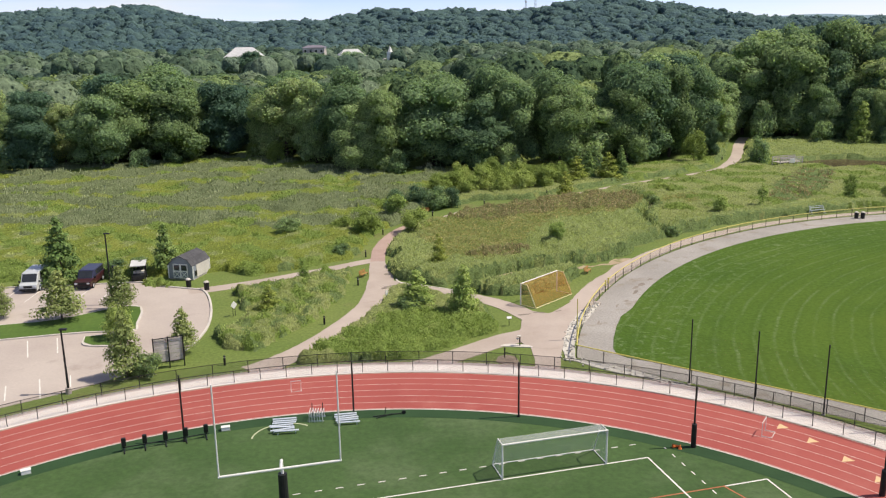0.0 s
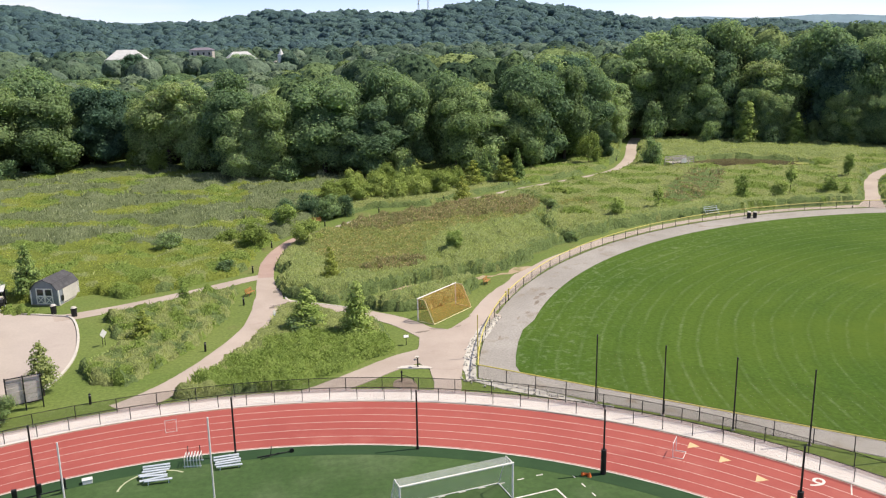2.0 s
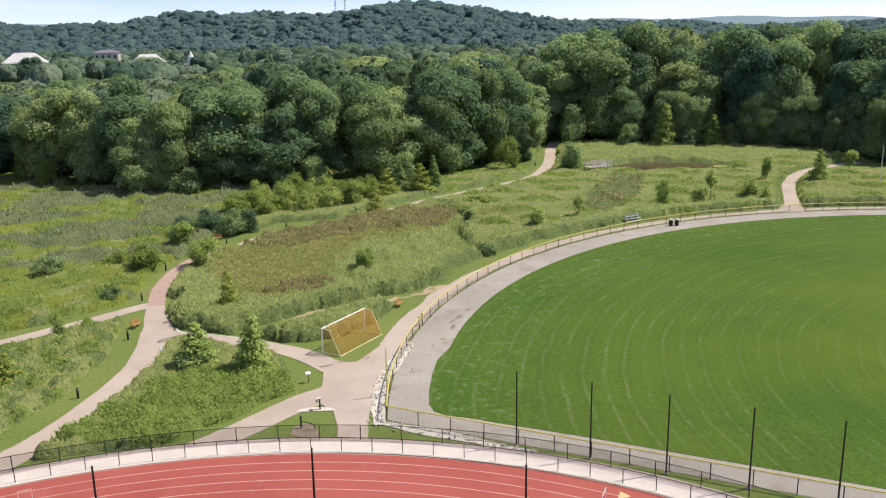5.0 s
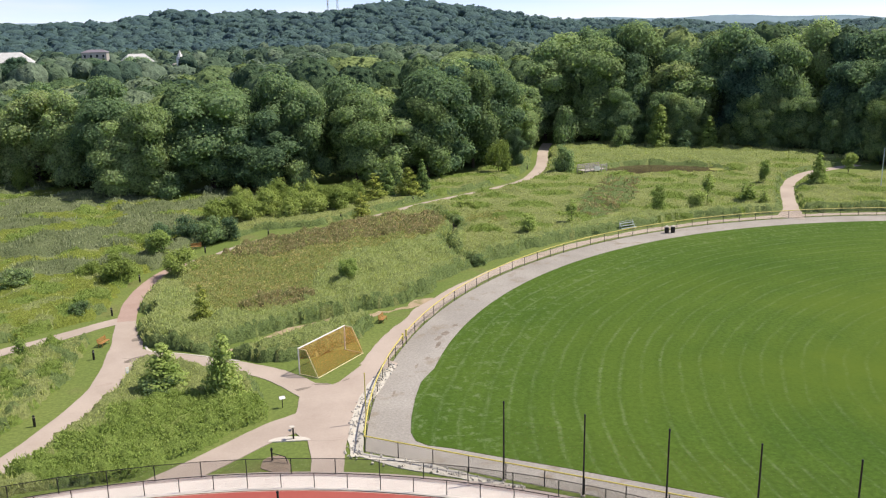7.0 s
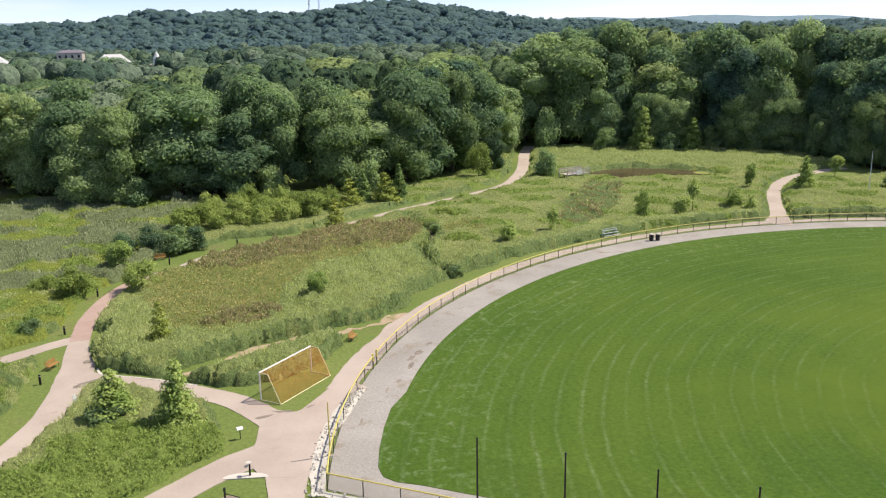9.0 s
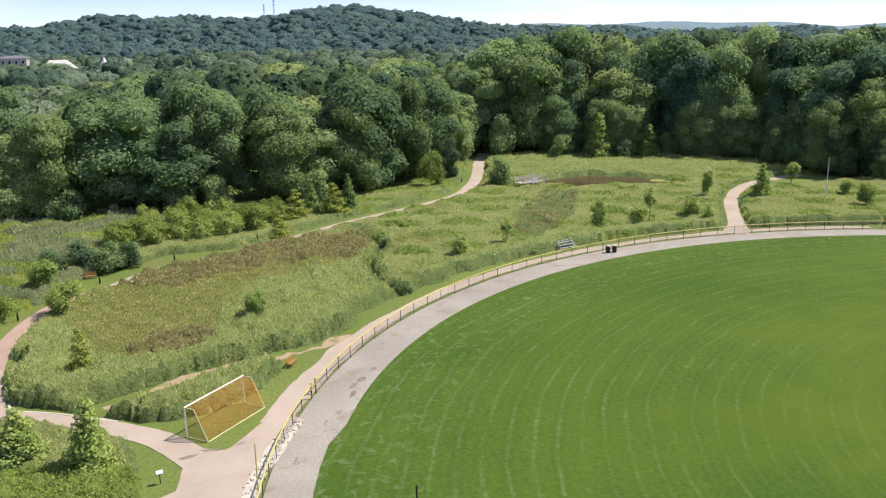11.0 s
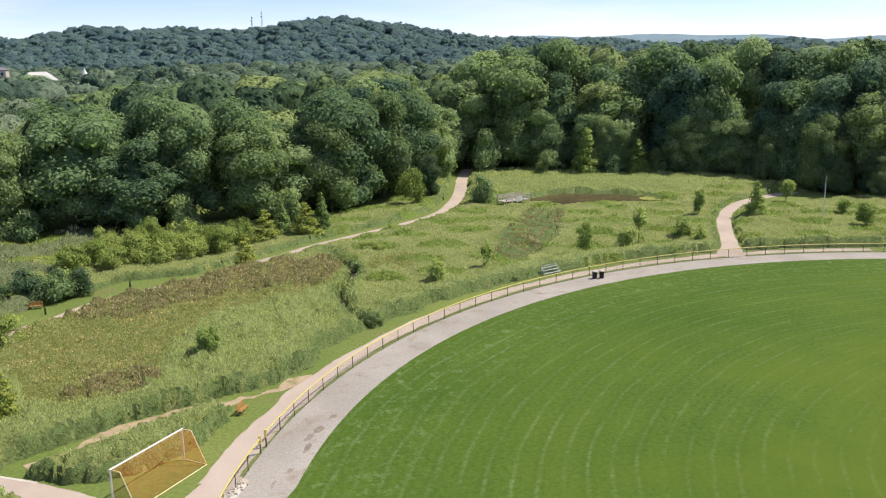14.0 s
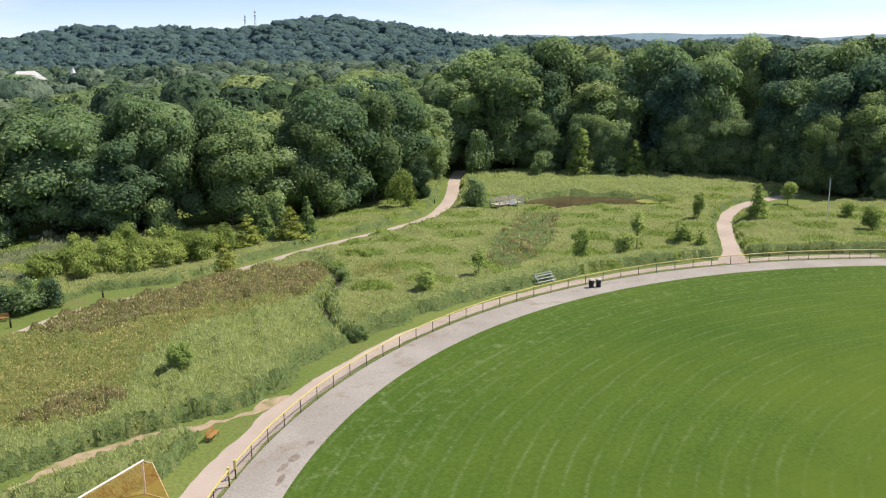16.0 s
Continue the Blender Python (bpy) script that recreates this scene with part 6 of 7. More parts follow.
# ---- pond deck ----
dk = tagged(empty("viewing_deck", Matrix.Translation((71.4, 179.8, 0.25)) @ Matrix.Rotation(0.3, 4, "Z")), "weathered wooden viewing deck with railings by the pond", "deck")
for i in range(10):
    part("deck_board", box(-2.5 + 0.55 * i, 0, 0.42, 0.5, 2.6, 0.06, bevel=0.01), M["grey_wood"], dk)
for x in (-2.7, -1.35, 0, 1.35, 2.7):
    for y in (-1.25, 1.25):
        part("post", box(x, y, 0.55, 0.12, 0.12, 1.8, bevel=0.01), M["pale_board"], dk)
for y in (-1.25, 1.25):
    for z in (0.85, 1.15, 1.45):
        part("rail", box(0, y - 0.08, z, 5.6, 0.05, 0.14, bevel=0.01), M["pale_board"], dk)
part("notice_panel", box(0.1, -1.4, 0.75, 1.3, 0.05, 0.9, bevel=0.01), M["white"], dk, "pale blank board")
slab("pond_weed", [(95.5, 177.0), (98.6, 177.4), (101.0, 173.6), (98.0, 172.6), (95.0, 174.6)], 0.055, M["weed"], 0.03, "yellow-green weed on the pond's edge")
pole = tagged(empty("flag_pole", Matrix.Translation((110.6, 145.6, 0))), "tall bare grey metal pole in meadow grass", "pole")
part("shaft", rod((0, 0, -0.2), (0, 0, 7.4), 0.08, 0.05), M["aluminium"], pole)
part("ball", add_rod(bmesh.new(), (0, 0, 7.4), (0, 0, 7.55), 0.07, 0.03), M["aluminium"], pole)

# ---- car park ----
for a, b in (((-40.3, 79.0), (-38.2, 74.5)), ((-37.7, 79.6), (-35.9, 75.5)), ((-42.9, 78.4), (-40.8, 73.9)), ((-34.8, 69.3), (-32.9, 65.2)), ((-32.5, 70.1), (-31.1, 66.8)), ((-37.0, 67.9), (-35.6, 64.8))):
    stripe("bay_line", a, b, 0.11, 0.026, M["line"], "faded white parking bay line")
for k in range(5):
    stripe("bay_line", (-49.2 + 2.75 * k, 91.6), (-49.4 + 2.75 * k, 96.6), 0.11, 0.026, M["line"], "faded white parking bay line")


def lamp_post(x, y, h, label):
    p = tagged(empty("lamp_post", Matrix.Translation((x, y, 0))), label, "lamp post", "car park lamps")
    part("pole", rod((0, 0, -0.2), (0, 0, h), 0.1, 0.07, 10), M["black"], p)
    part("base", rod((0, 0, 0), (0, 0, 0.5), 0.24, 0.22, 12), M["concrete"], p)
    part("lamp_head", box(0.18, 0, h + 0.03, 0.6, 0.32, 0.12, bevel=0.03), M["black"], p)


lamp_post(-31.0, 66.2, 5.5, "black lamp post with a box head beside the car park")
lamp_post(-36.2, 90.2, 7.9, "tall black lamp post with a box head in the car park")
lamp_post(-35.3, 89.0, 4.6, "black lamp post with a box head in the car park")

nb = tagged(empty("notice_board", Matrix.Translation((-24.3, 71.5, 0)) @ Matrix.Rotation(0.42, 4, "Z")), "weathered grey timber sign board seen from behind", "sign board")
for x in (-1.25, 0.0, 1.25):
    part("post", box(x, 0, 1.4, 0.1, 0.1, 3.0, bevel=0.012), M["black"], nb)
for s in (-0.63, 0.63):
    for i in range(6):
        part("board", add_box(bmesh.new(), s, 0.07, 0.75 + 0.36 * i, 1.12, 0.035, 0.33, 0.006, Matrix.Rotation(0.02 * (i % 3 - 1), 4, "Y")), M["pale_board"], nb)
for z in (0.62, 2.8):
    part("brace", box(0, -0.03, z, 2.6, 0.06, 0.08, bevel=0.01), M["black"], nb)


def prism(pts, half, axis="X"):
    """A solid from a side outline (y, z), from -half to half across."""
    bm = bmesh.new()
    A = [bm.verts.new((-half, y, z)) for y, z in pts]
    B = [bm.verts.new((half, y, z)) for y, z in pts]
    bm.faces.new(A)
    bm.faces.new(B[::-1])
    n = len(pts)
    for i in range(n):
        bm.faces.new((A[i], B[i], B[(i + 1) % n], A[(i + 1) % n]))
    bmesh.ops.recalc_face_normals(bm, faces=bm.faces)
    return bm


def soften(bm, w=0.05):
    bmesh.ops.bevel(bm, geom=list(bm.edges), offset=w, segments=2, affect="EDGES", profile=0.6)
    return bm


def vehicle(name, at, rz, lower, roof, body_mat, roof_mat, half, label, category):
    v = tagged(empty(name, Matrix.Translation((*at, 0.02)) @ Matrix.Rotation(rz, 4, "Z")), label, category, "parked vehicles")
    part("body", soften(prism(lower, half), 0.06), body_mat, v)
    part("cabin", soften(prism(roof, half * 0.93), 0.07), roof_mat, v)
    (y0, z0), (y1, z1) = roof[0], roof[1]
    mid = ((y0 + y1) / 2, (z0 + z1) / 2)
    slope = math.atan2(y1 - y0, z1 - z0)
    length = math.hypot(y1 - y0, z1 - z0)
    part("windscreen", add_box(bmesh.new(), 0, mid[0] - 0.012, mid[1], half * 1.62, 0.03, length * 0.78, 0.01, Matrix.Rotation(-slope, 4, "X")), M["glass"], v, "dark glass windscreen")
    yb = roof[-1][0]
    for s in (-1, 1):
        part("side_window", box(s * half * 0.935, (y1 + yb) / 2 + 0.1, (z0 + z1) / 2 + 0.02, 0.03, (yb - y1) * 0.78, (z1 - z0) * 0.62, bevel=0.01), M["glass"], v)
        part("headlight", box(s * half * 0.72, lower[0][0] - 0.02, 0.78, 0.32, 0.05, 0.18, bevel=0.02), M["aluminium"], v, "clear headlight")
        part("mirror", box(s * (half + 0.12), y0 + 0.25, z0 + 0.12, 0.2, 0.1, 0.2, bevel=0.03), M["black"], v)
        for y in (lower[0][0] + 0.95, lower[-1][0] - 1.0):
            w = part("tyre", rod((s * half - s * 0.24, y, 0.34), (s * half + s * 0.02, y, 0.34), 0.34, seg=18), M["tyre"], v)
            part("rim", rod((s * half - s * 0.05, y, 0.34), (s * half + s * 0.03, y, 0.34), 0.19, seg=12), M["aluminium"], w)
    part("bumper", box(0, lower[0][0] - 0.06, 0.45, half * 1.9, 0.16, 0.2, bevel=0.04), M["black"], v)
    part("grille", box(0, lower[0][0] - 0.01, 0.76, half * 0.95, 0.05, 0.24, bevel=0.02), M["black"], v)
    return v


vehicle("van", (-47.5, 94.9), 0.12, [(0.0, 0.3), (0.0, 0.95), (0.55, 1.15), (5.1, 1.2), (5.2, 0.35)], [(0.45, 1.1), (1.25, 2.1), (5.0, 2.12), (5.15, 1.15)], M["van_paint"], M["van_paint"], 0.98, "silver-white passenger van parked nose out", "van")
vehicle("pickup_truck", (-41.7, 95.8), 0.05, [(0.0, 0.35), (0.0, 1.0), (1.2, 1.1), (5.2, 1.15), (5.25, 0.4)], [(1.1, 1.05), (1.75, 1.95), (5.0, 1.9), (5.15, 1.1)], M["red_paint"], M["navy_paint"], 0.95, "maroon truck with a dark navy cap parked in the lot", "truck")

gc = tagged(empty("utility_cart", Matrix.Translation((-36.4, 99.4, 0.0)) @ Matrix.Rotation(0.25, 4, "Z")), "utility cart with a white canopy roof beside the lot", "cart", "parked vehicles")
part("canopy", add_box(bmesh.new(), 0, 0.6, 2.05, 1.75, 2.4, 0.1, 0.04, Matrix.Rotation(0.06, 4, "X")), M["roof_white"], gc, "white canopy roof")
for x in (-0.75, 0.75):
    for y in (-0.45, 1.6):
        part("roof_post", rod((x, y, 0.5), (x, y, 2.02), 0.03), M["black"], gc)
part("body", soften(box(0, 0.6, 0.55, 1.45, 2.5, 0.5), 0.08), M["black"], gc)
part("seat", soften(box(0, 0.7, 0.95, 1.3, 0.55, 0.3), 0.06), M["kerb"], gc)
part("back_wall", box(0, 1.72, 1.3, 1.5, 0.06, 1.2, bevel=0.01), M["black"], gc)
part("steering_column", rod((-0.3, 0.1, 0.8), (-0.3, 0.35, 1.2), 0.03), M["black"], gc)
for x in (-0.7, 0.7):
    for y in (-0.25, 1.4):
        w = part("tyre", rod((x - 0.1, y, 0.27), (x + 0.1, y, 0.27), 0.27, seg=14), M["tyre"], gc)
        part("rim", rod((x - 0.115, y, 0.27), (x + 0.115, y, 0.27), 0.14, seg=10), M["aluminium"], w)

# shed with a barn roof
sh = tagged(empty("storage_shed", Matrix.Translation((-31.0, 101.6, 0)) @ Matrix.Rotation(-0.25, 4, "Z")), "grey storage shed with white trim and dark barn roof", "shed")
wd, dp = 1.6, 1.95
out = [(-wd, 0.1), (-wd, 1.7), (-wd * 0.62, 2.45), (0, 2.85), (wd * 0.62, 2.45), (wd, 1.7), (wd, 0.1)]
bm = bmesh.new()
A = [bm.verts.new((x, -dp, z)) for x, z in out]
B = [bm.verts.new((x, dp, z)) for x, z in out]
bm.faces.new(A[::-1])
bm.faces.new(B)
for i in range(len(out)):
    bm.faces.new((A[i], A[(i + 1) % len(out)], B[(i + 1) % len(out)], B[i]))
bmesh.ops.recalc_face_normals(bm, faces=bm.faces)
part("wall", bm, M["siding"], sh)
for (x0, z0), (x1, z1) in zip(out[1:5], out[2:6]):
    d = math.atan2(z1 - z0, x1 - x0)
    L = math.hypot(x1 - x0, z1 - z0)
    part("roof", add_box(bmesh.new(), (x0 + x1) / 2, 0, (z0 + z1) / 2 + 0.05, L + 0.1, 2 * dp + 0.36, 0.06, 0.012, Matrix.Rotation(-d, 4, "Y")), M["shingle"], sh)
for s in (-1, 1):
    dr = part("door", box(s * 0.48, -dp - 0.03, 1.05, 0.94, 0.05, 1.75, bevel=0.008), M["siding"], sh)
    for z in (0.22, 1.05, 1.88):
        part("trim", box(s * 0.48, -dp - 0.065, z, 0.94, 0.03, 0.1), M["white"], dr)
    for x in (s * 0.48 - 0.43, s * 0.48 + 0.43):
        part("trim", box(x, -dp - 0.069, 1.05, 0.1, 0.03, 1.75), M["white"], dr)
    part("pane", box(s * 0.48, -dp - 0.06, 1.47, 0.7, 0.02, 0.6), M["glass"], dr, "dark door pane")
    for k in (-1, 1):
        part("cross_brace", add_box(bmesh.new(), s * 0.48, -dp - 0.06, 0.64, 0.09, 0.025, 1.05, 0, Matrix.Rotation(k * 0.8, 4, "Y")), M["white"], dr)
    part("corner_trim", box(s * (wd + 0.005), -dp - 0.01, 0.92, 0.12, 0.12, 1.66), M["white"], sh)
    part("corner_trim", box(s * (wd + 0.005), dp + 0.01, 0.92, 0.12, 0.12, 1.66), M["white"], sh)
# pale sheet laid over the grey wall to colour in its sunlight
part("side_wall_panel", box(wd + 0.03, 0.35, 0.95, 0.04, 3.0, 1.5), M["kerb"], sh, "pale sheet painting sunlight on the side wall")
part("side_vent", box(wd + 0.06, -1.35, 0.75, 0.04, 0.45, 0.6), M["black"], sh)
part("skid", box(0, 0, 0.06, 2 * wd, 2 * dp, 0.12), M["grey_wood"], sh)

# ---- young trees and shrubs ----
YOUNG = [tree_kind(60 + i, 5, 1.85, 0.9, 3400, 0.15, M["leaf_young"], lob=18, r=0.07, core=0.3, rag=0.6) for i in range(3)]
SPIRE = [tree_kind(64 + i, 5, 1.8, 0.3, 4200, 0.155, M["leaf_young"], "cone", 20, 0.08, 0.35, 0.65) for i in range(3)]
FIR = [tree_kind(68 + i, 6, 2.0, 0.4, 3600, 0.19, M["leaf_dark"], "cone", 20, 0.1, 0.35, 0.65) for i in range(2)]
YEL = [tree_kind(72 + i, 4.5, 1.6, 0.5, 1800, 0.17, M["leaf_yellow"], "cone", 13, 0.06, 0.2, 0.7) for i in range(2)]
SHRUB = [tree_kind(76 + i, 3.6, 2.5, 0.1, 4000, 0.165, M["leaf_willow"], lob=20, r=0.07, core=0.3, rag=0.7, spread=0.85, main=0.42) for i in range(4)]
DARK = [tree_kind(80 + i, 3.5, 2.4, 0.1, 3400, 0.18, M["leaf"], lob=20, r=0.07, core=0.4, rag=0.6, spread=0.78, main=0.5) for i in range(3)]
LOTTREE = [tree_kind(88 + i, 5, 1.85, 0.9, 3000, 0.16, M["leaf_dull"], "cone", 20, 0.07, 0.0, 0.75) for i in range(3)]
WISP = [tree_kind(84 + i, 5, 1.3, 0.5, 900, 0.18, M["leaf_young"], lob=9, r=0.05, core=0.0, rag=0.8) for i in range(2)]
SETS = {"young": (YOUNG, 5, 3.9), "spire": (SPIRE, 5, 3.2), "fir": (FIR, 6, 3.6), "yellow": (YEL, 4.5, 2.8), "shrub": (SHRUB, 3.6, 5.2), "dark": (DARK, 3.5, 5.0), "wisp": (WISP, 5, 2.8), "lot": (LOTTREE, 5, 3.9)}
WORDS = {"young": ("young_tree", "young leafy green tree with a slim trunk"), "spire": ("young_tree", "young pointed leafy green tree"), "fir": ("conifer", "dark green pointed young conifer"), "yellow": ("yellowing_tree", "small tree with yellowing leaves"),
         "shrub": ("willow_shrub", "rounded yellow-green willow shrub"), "dark": ("dark_shrub", "dense dark green rounded shrub"), "lot": ("young_tree", "young tree with dull brownish green leaves"), "wisp": ("sapling", "thin wispy grey-green sapling in meadow grass")}
rng = np.random.RandomState(90)


def grow(what, x, y, h, w, where, sort="tree"):
    kinds, h0, w0 = SETS[what]
    nm, words = WORDS[what]
    plant(nm, kinds[rng.randint(len(kinds))], x, y, (w / w0, w / w0, h / h0), rng.rand() * 6.28, words + " " + where, "shrub" if what in ("shrub", "dark") else "tree")


for what, x, y, h, w in (("lot", -39.3, 84.6, 5.4, 5.6), ("lot", -34.4, 88.0, 4.9, 4.2), ("lot", -23.8, 74.2, 4.6, 3.6), ("lot", -46.2, 86.4, 3.4, 3.2)):
    grow(what, x, y, h, w, "by the car park")
grow("lot", -27.3, 69.4, 5.9, 4.2, "by the car park")
grow("dark", -25.6, 69.6, 1.8, 3.0, "by the car park")
grow("shrub", -31.6, 79.0, 3.2, 3.4, "on a kerbed islet")
grow("fir", -34.1, 102.6, 6.2, 3.6, "behind the car park")
grow("fir", -45.2, 98.8, 8.0, 5.0, "behind the car park")
grow("dark", -37.0, 101.6, 2.2, 3.2, "behind the car park")
grow("dark", -40.0, 101.6, 1.9, 3.6, "behind the car park")
grow("spire", -3.1, 86.5, 4.3, 4.0, "among herbs by the paths")
grow("dark", -3.4, 86.0, 1.6, 4.0, "among herbs by the paths")
grow("spire", 1.75, 84.0, 5.5, 3.5, "among herbs by the paths")
grow("yellow", -0.8, 103.4, 4.3, 2.3, "in meadow grass")
grow("yellow", -18.4, 86.4, 3.0, 3.0, "in tall grass")
grow("wisp", -16.6, 97.4, 3.4, 1.8, "in tall grass")
for what, x, y, h, w in (("young", 14.9, 112.6, 3.5, 3.4), ("shrub", -4.2, 122.4, 3.6, 4.6), ("young", -7.6, 131.2, 4.1, 4.4), ("shrub", -11.4, 121.5, 3.4, 4.9), ("dark", -22.4, 121.5, 2.4, 4.6), ("shrub", -15.0, 124.5, 2.0, 3.2), ("dark", -13.5, 109.5, 1.5, 3.2)):
    grow(what, x, y, h, w, "in the meadow")
for what, x, y, h, w in (("young", 42.2, 130.6, 3.4, 3.4), ("young", 64.8, 137.2, 4.9, 3.2), ("young", 72.2, 139.0, 3.5, 4.0), ("wisp", 75.4, 141.2, 6.2, 3.2), ("wisp", 83.0, 142.0, 4.2, 4.0), ("young", 94.5, 155.6, 5.0, 2.8), ("spire", 103.0, 152.2, 6.2, 3.8), ("young", 118.0, 164.0, 4.0, 3.6),
                         ("dark", 65.2, 178.8, 5.4, 4.8), ("young", 113.2, 139.2, 4.1, 4.2), ("young", 116.6, 148.2, 3.2, 2.8), ("wisp", 50.0, 134.5, 4.6, 2.4), ("shrub", 38.0, 150.0, 1.8, 3.4), ("dark", 31.6, 118.0, 1.2, 2.6), ("dark", 34.6, 140.4, 1.3, 2.6), ("wisp", 84.0, 139.0, 3.4, 2.6)):
    grow(what, x, y, h, w, "in the meadow")
for x, y, h in ((2.8, 157.4, 4.6), (8.4, 158.0, 5.0), (13.0, 159.2, 4.7), (-1.0, 151.8, 3.5), (1.6, 154.0, 3.9), (4.2, 152.0, 3.3), (7.0, 154.6, 4.4), (9.4, 152.6, 3.4), (11.6, 155.0, 4.0), (14.0, 153.6, 3.8), (16.4, 157.0, 4.2), (18.8, 156.4, 4.0), (20.8, 160.0, 4.2)):
    grow("shrub", x, y, h, 4.4 + rng.rand(), "in a row along the path")
for x, y, h, w in ((20.9, 148.2, 4.5, 3.2), (31.2, 163.8, 5.5, 4.8), (24.8, 161.4, 5.2, 4.6)):
    grow("yellow", x, y, h, w, "beside the path")
for what, x, y, h, w in (("dark", 79.6, 216.5, 9.0, 8.0), ("spire", 98.5, 205.5, 10.5, 6.5), ("spire", 108.3, 200.5, 8.0, 5.5), ("dark", 91.0, 209.0, 5.0, 6.0), ("dark", 103.0, 203.0, 4.5, 6.0), ("dark", 128.0, 176.0, 7.0, 6.5)):
    grow(what, x, y, h, w, "at the foot of the woods")
# pale leaf colour in the mix stands for sunlight on these small trees
for x, y, s in ((80.8, 219.5, 0.4), (89.6, 216.5, 0.28), (95.6, 212.6, 0.3), (103.2, 205.6, 0.55), (109.0, 203.4, 0.36), (112.6, 200.6, 0.3), (118.6, 198.6, 0.37), (125.0, 192.0, 0.5), (127.6, 182.0, 0.55), (130.4, 169.0, 0.5), (58.4, 190.4, 0.42), (133.6, 176.0, 0.62)):
    plant("woodland_tree", (PALE + BIG)[rng.randint(9)], x, y, (s * 0.85, s * 0.85, s), rng.rand() * 6.28, "small leafy green tree before taller woods", group="trees of the wood edge")
grow("fir", 27.6, 165.0, 6.0, 3.4, "before the woods")
grow("fir", 34.0, 166.0, 6.4, 3.2, "before the woods")
for x, y, h, w in ((-4.6, 139.4, 3.6, 5.4), (-1.6, 139.6, 3.4, 5.2), (1.2, 140.8, 3.0, 4.2), (-7.6, 138.0, 3.2, 4.4)):
    grow("dark", x, y, h, w, "in a clump behind a bench")
for k in range(26):
    i = rng.randint(40, len(line) - 60)
    x, y = line[i] - back[i] * (0.5 + 1.5 * rng.rand())
    if away(FAR_PATH, np.array([x]), np.array([y]))[0] < 5 or abs(x - 72) < 9:
        continue
    grow("dark" if rng.rand() < 0.75 else "shrub", x, y, 3.0 + 3.5 * rng.rand(), 4.5 + 3 * rng.rand(), "at the foot of the woods")

# ---- town and hills far off ----


def house(name, x, y, rz, wide, deep, eave, ridge, roof_mat, label, windows=4):
    h = tagged(empty(name, Matrix.Translation((x, y, 0)) @ Matrix.Rotation(rz, 4, "Z")), label, "building", "town buildings")
    part("wall", box(0, 0, eave / 2, wide, deep, eave), M["render_wall"], h)
    bm = bmesh.new()
    o = 0.6
    pts = [(-wide / 2 - o, -deep / 2 - o, eave), (wide / 2 + o, -deep / 2 - o, eave), (wide / 2 + o, deep / 2 + o, eave), (-wide / 2 - o, deep / 2 + o, eave), (-wide / 2 + ridge[1], 0, ridge[0]), (wide / 2 - ridge[1], 0, ridge[0])]
    vs = [bm.verts.new(p) for p in pts]
    for f in ((0, 1, 5, 4), (2, 3, 4, 5), (1, 2, 5), (3, 0, 4), (3, 2, 1, 0)):
        bm.faces.new([vs[i] for i in f])
    part("roof", bm, roof_mat, h)
    for i in range(windows):
        wx = -wide / 2 + wide * (i + 0.5) / windows
        w = part("window", box(wx, -deep / 2 - 0.05, eave - 2.2, 1.6, 0.12, 2.0), M["white"], h)
        part("pane", box(wx, -deep / 2 - 0.12, eave - 2.2, 1.3, 0.08, 1.7), M["glass"], w)
    return h


house("school_building", -119, 538, 0.1, 22, 14, 14.5, (20.2, 6.0), M["roof_white"], "large building with a pale hipped roof above trees")
house("flat_building", -83, 545, 0.05, 20, 14, 11.0, (12.2, 1.5), M["roof_white"], "low building with a white flat roof above trees", 6)
house("gable_building", -57, 560, 0.3, 17, 12, 13.0, (17.6, 4.0), M["roof_white"], "building with a pale gabled roof above trees")
house("tower_building", -84, 590, 0.0, 14, 12, 18.5, (20.0, 3.0), M["roof_grey"], "grey-roofed building with a chimney above trees")
ch = tagged(empty("church", Matrix.Translation((-31, 536, 0))), "small white church with a spire above trees", "church", "town buildings")
part("nave", box(0, 6, 6, 9, 16, 12), M["render_wall"], ch)
part("bell_tower", box(0, -2, 8, 4, 4, 16), M["white"], ch)
part("spire", rod((0, -2, 16), (0, -2, 19.5), 1.6, 0.1, 8), M["white"], ch)
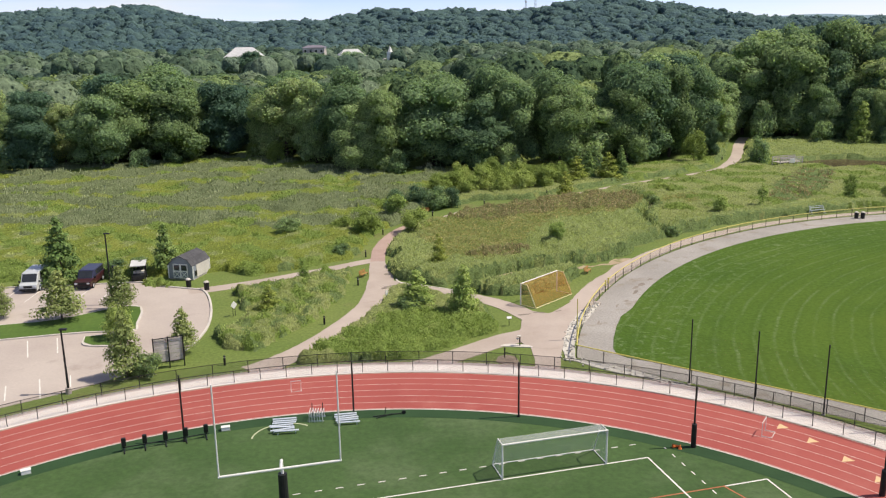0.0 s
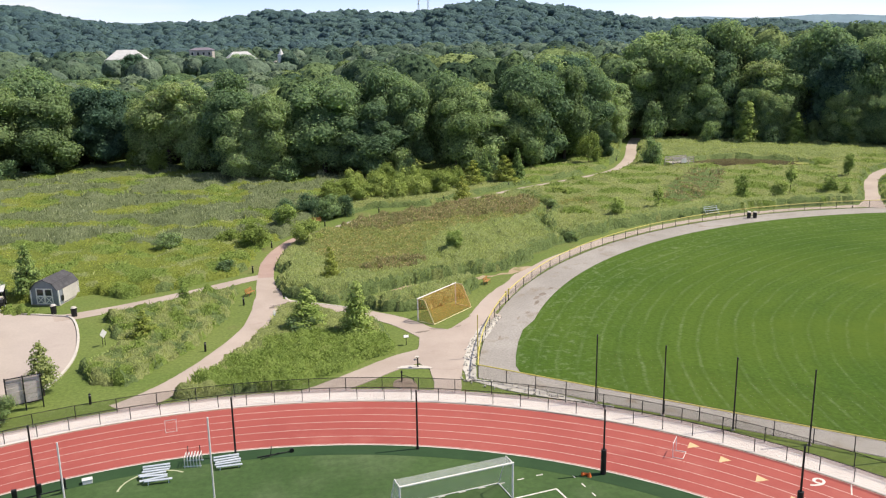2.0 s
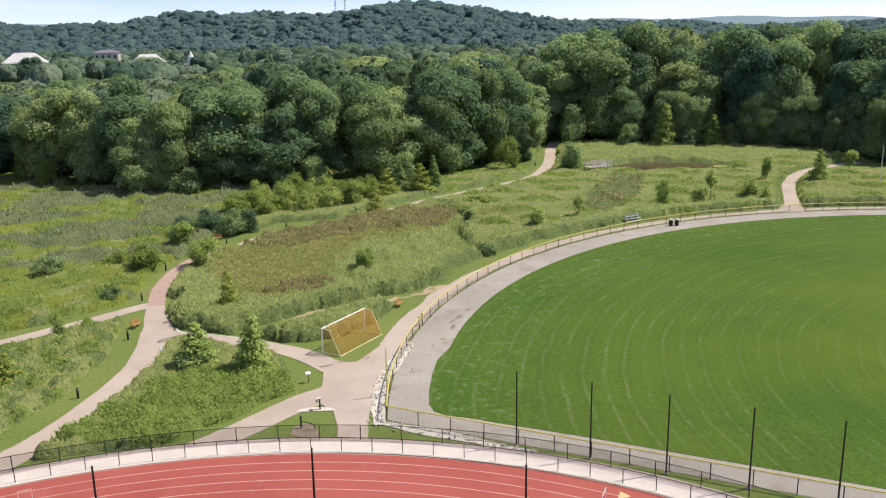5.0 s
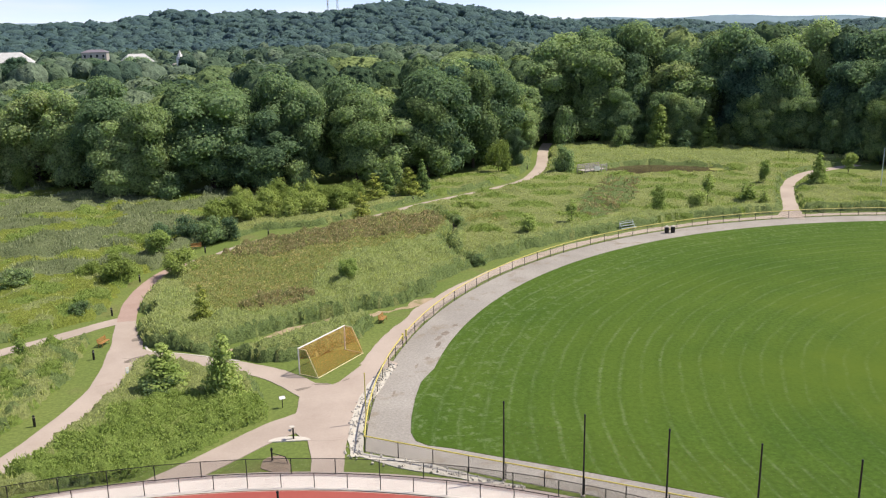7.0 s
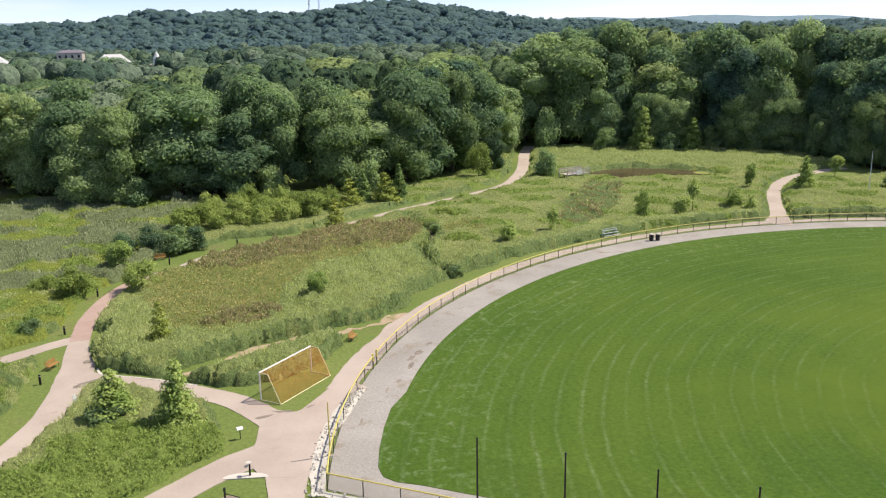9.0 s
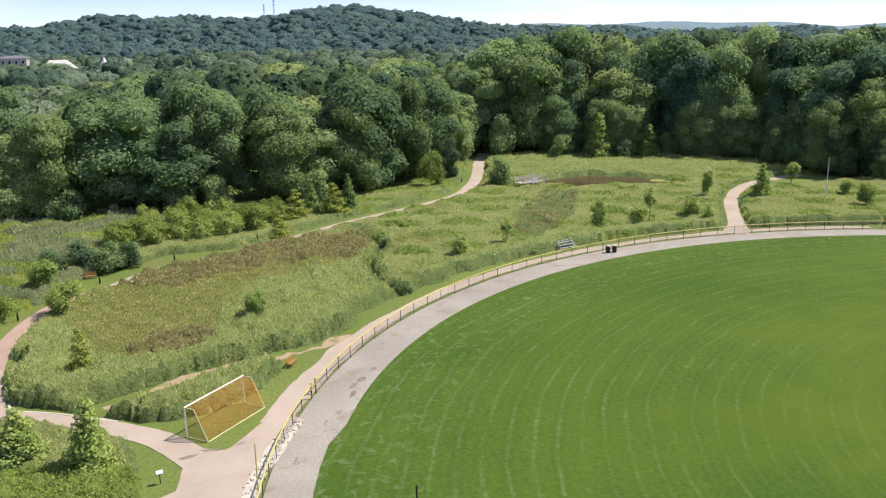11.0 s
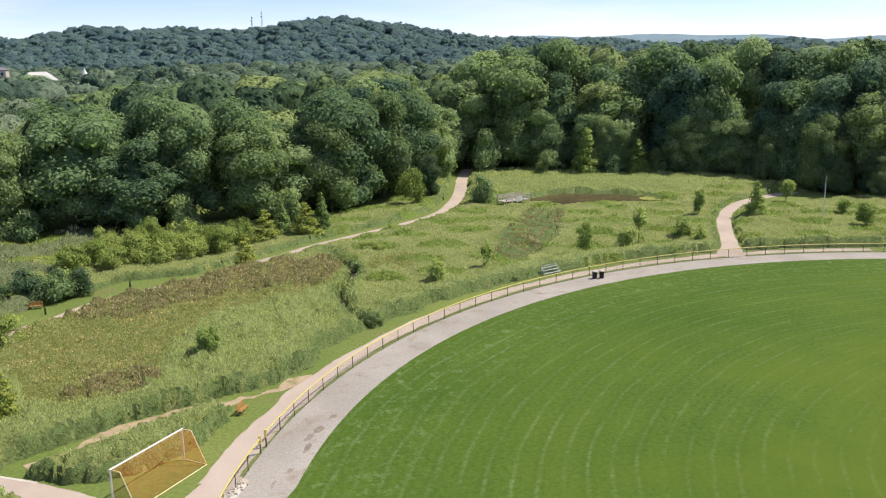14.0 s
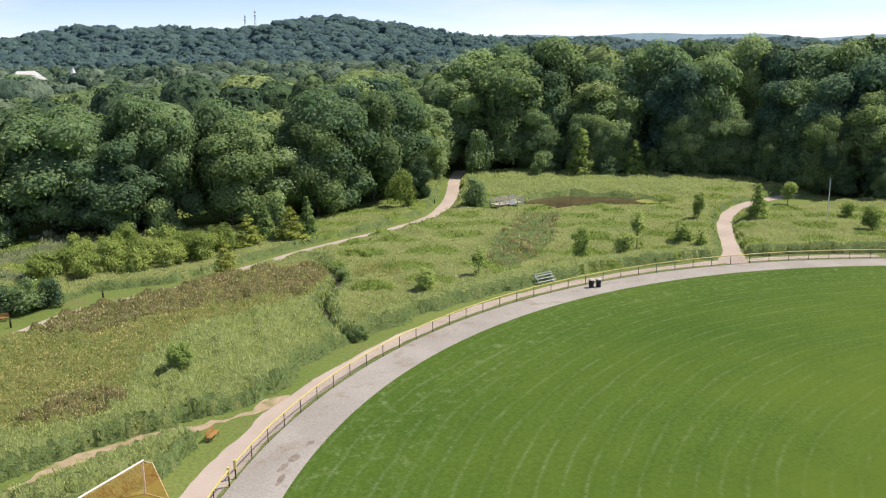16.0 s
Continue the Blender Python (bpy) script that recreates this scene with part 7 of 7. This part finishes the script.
for az, h in ((5.35, 36), (5.95, 40)):
    x, y = 1400 * math.sin(radians(az)), 1400 * math.cos(radians(az))
    z = float(land(np.array(x), np.array(y)))
    t = tagged(empty("radio_tower", Matrix.Translation((x, y, z))), "slim grey lattice radio tower on a wooded hill", "tower", "radio towers")
    for k in range(3):
        a = k * 2.094
        part("leg", rod((2.2 * math.cos(a), 2.2 * math.sin(a), 0), (0.6 * math.cos(a), 0.6 * math.sin(a), h), 0.35, 0.25, 5), M["aluminium"], t)
    for k in range(7):
        q = 2.2 - 1.6 * k / 7
        part("brace", rod((-q, 0, h * k / 7), (q * 0.8, 0, h * (k + 1) / 7), 0.2, seg=4), M["aluminium"], t)
    part("dish", rod((0, -1.2, h * 0.8), (0, -1.9, h * 0.8), 1.6, 1.2, 12), M["white"], t)
    part("dish", rod((0.5, -1.2, h * 0.93), (0.5, -1.9, h * 0.93), 1.4, 1.0, 12), M["white"], t)

# a far ridge closes the horizon, its blue haze put into the colour
m, nt, b = bare("hazed_ridge")
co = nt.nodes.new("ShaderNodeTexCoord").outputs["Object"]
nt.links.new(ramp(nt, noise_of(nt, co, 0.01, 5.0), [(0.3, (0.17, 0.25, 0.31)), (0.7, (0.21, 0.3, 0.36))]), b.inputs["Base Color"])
b.inputs["Roughness"].default_value, b.inputs["Specular IOR Level"].default_value = 1.0, 0.0
V, F = [], []
az = np.linspace(-70, 70, 400)
up = np.interp(az, [-70, -30, -14, 10, 21, 33, 40, 43, 70], [10, 10, 12, 10, 8.4, 8.0, 2.5, 3, 4]) / 1000
rr = np.random.RandomState(4)
bump = np.convolve(rr.randn(404), np.ones(5) / 5, "valid") * 2.2 + 4 * np.sin(az * 0.9)
for a, u, q in zip(np.radians(az), up, bump):
    for r, z in ((3300, -20.0), (3700, 28.6 + 3700 * u + q), (4300, -40.0)):
        V.append((r * math.sin(a), r * math.cos(a), z))
for i in range(399):
    k = 3 * i
    F += [(k, k + 3, k + 4, k + 1), (k + 1, k + 4, k + 5, k + 2)]
tagged(mesh_ob("backdrop", V, F, m), "distant wooded ridge with blue haze in its colour", kind="structure")
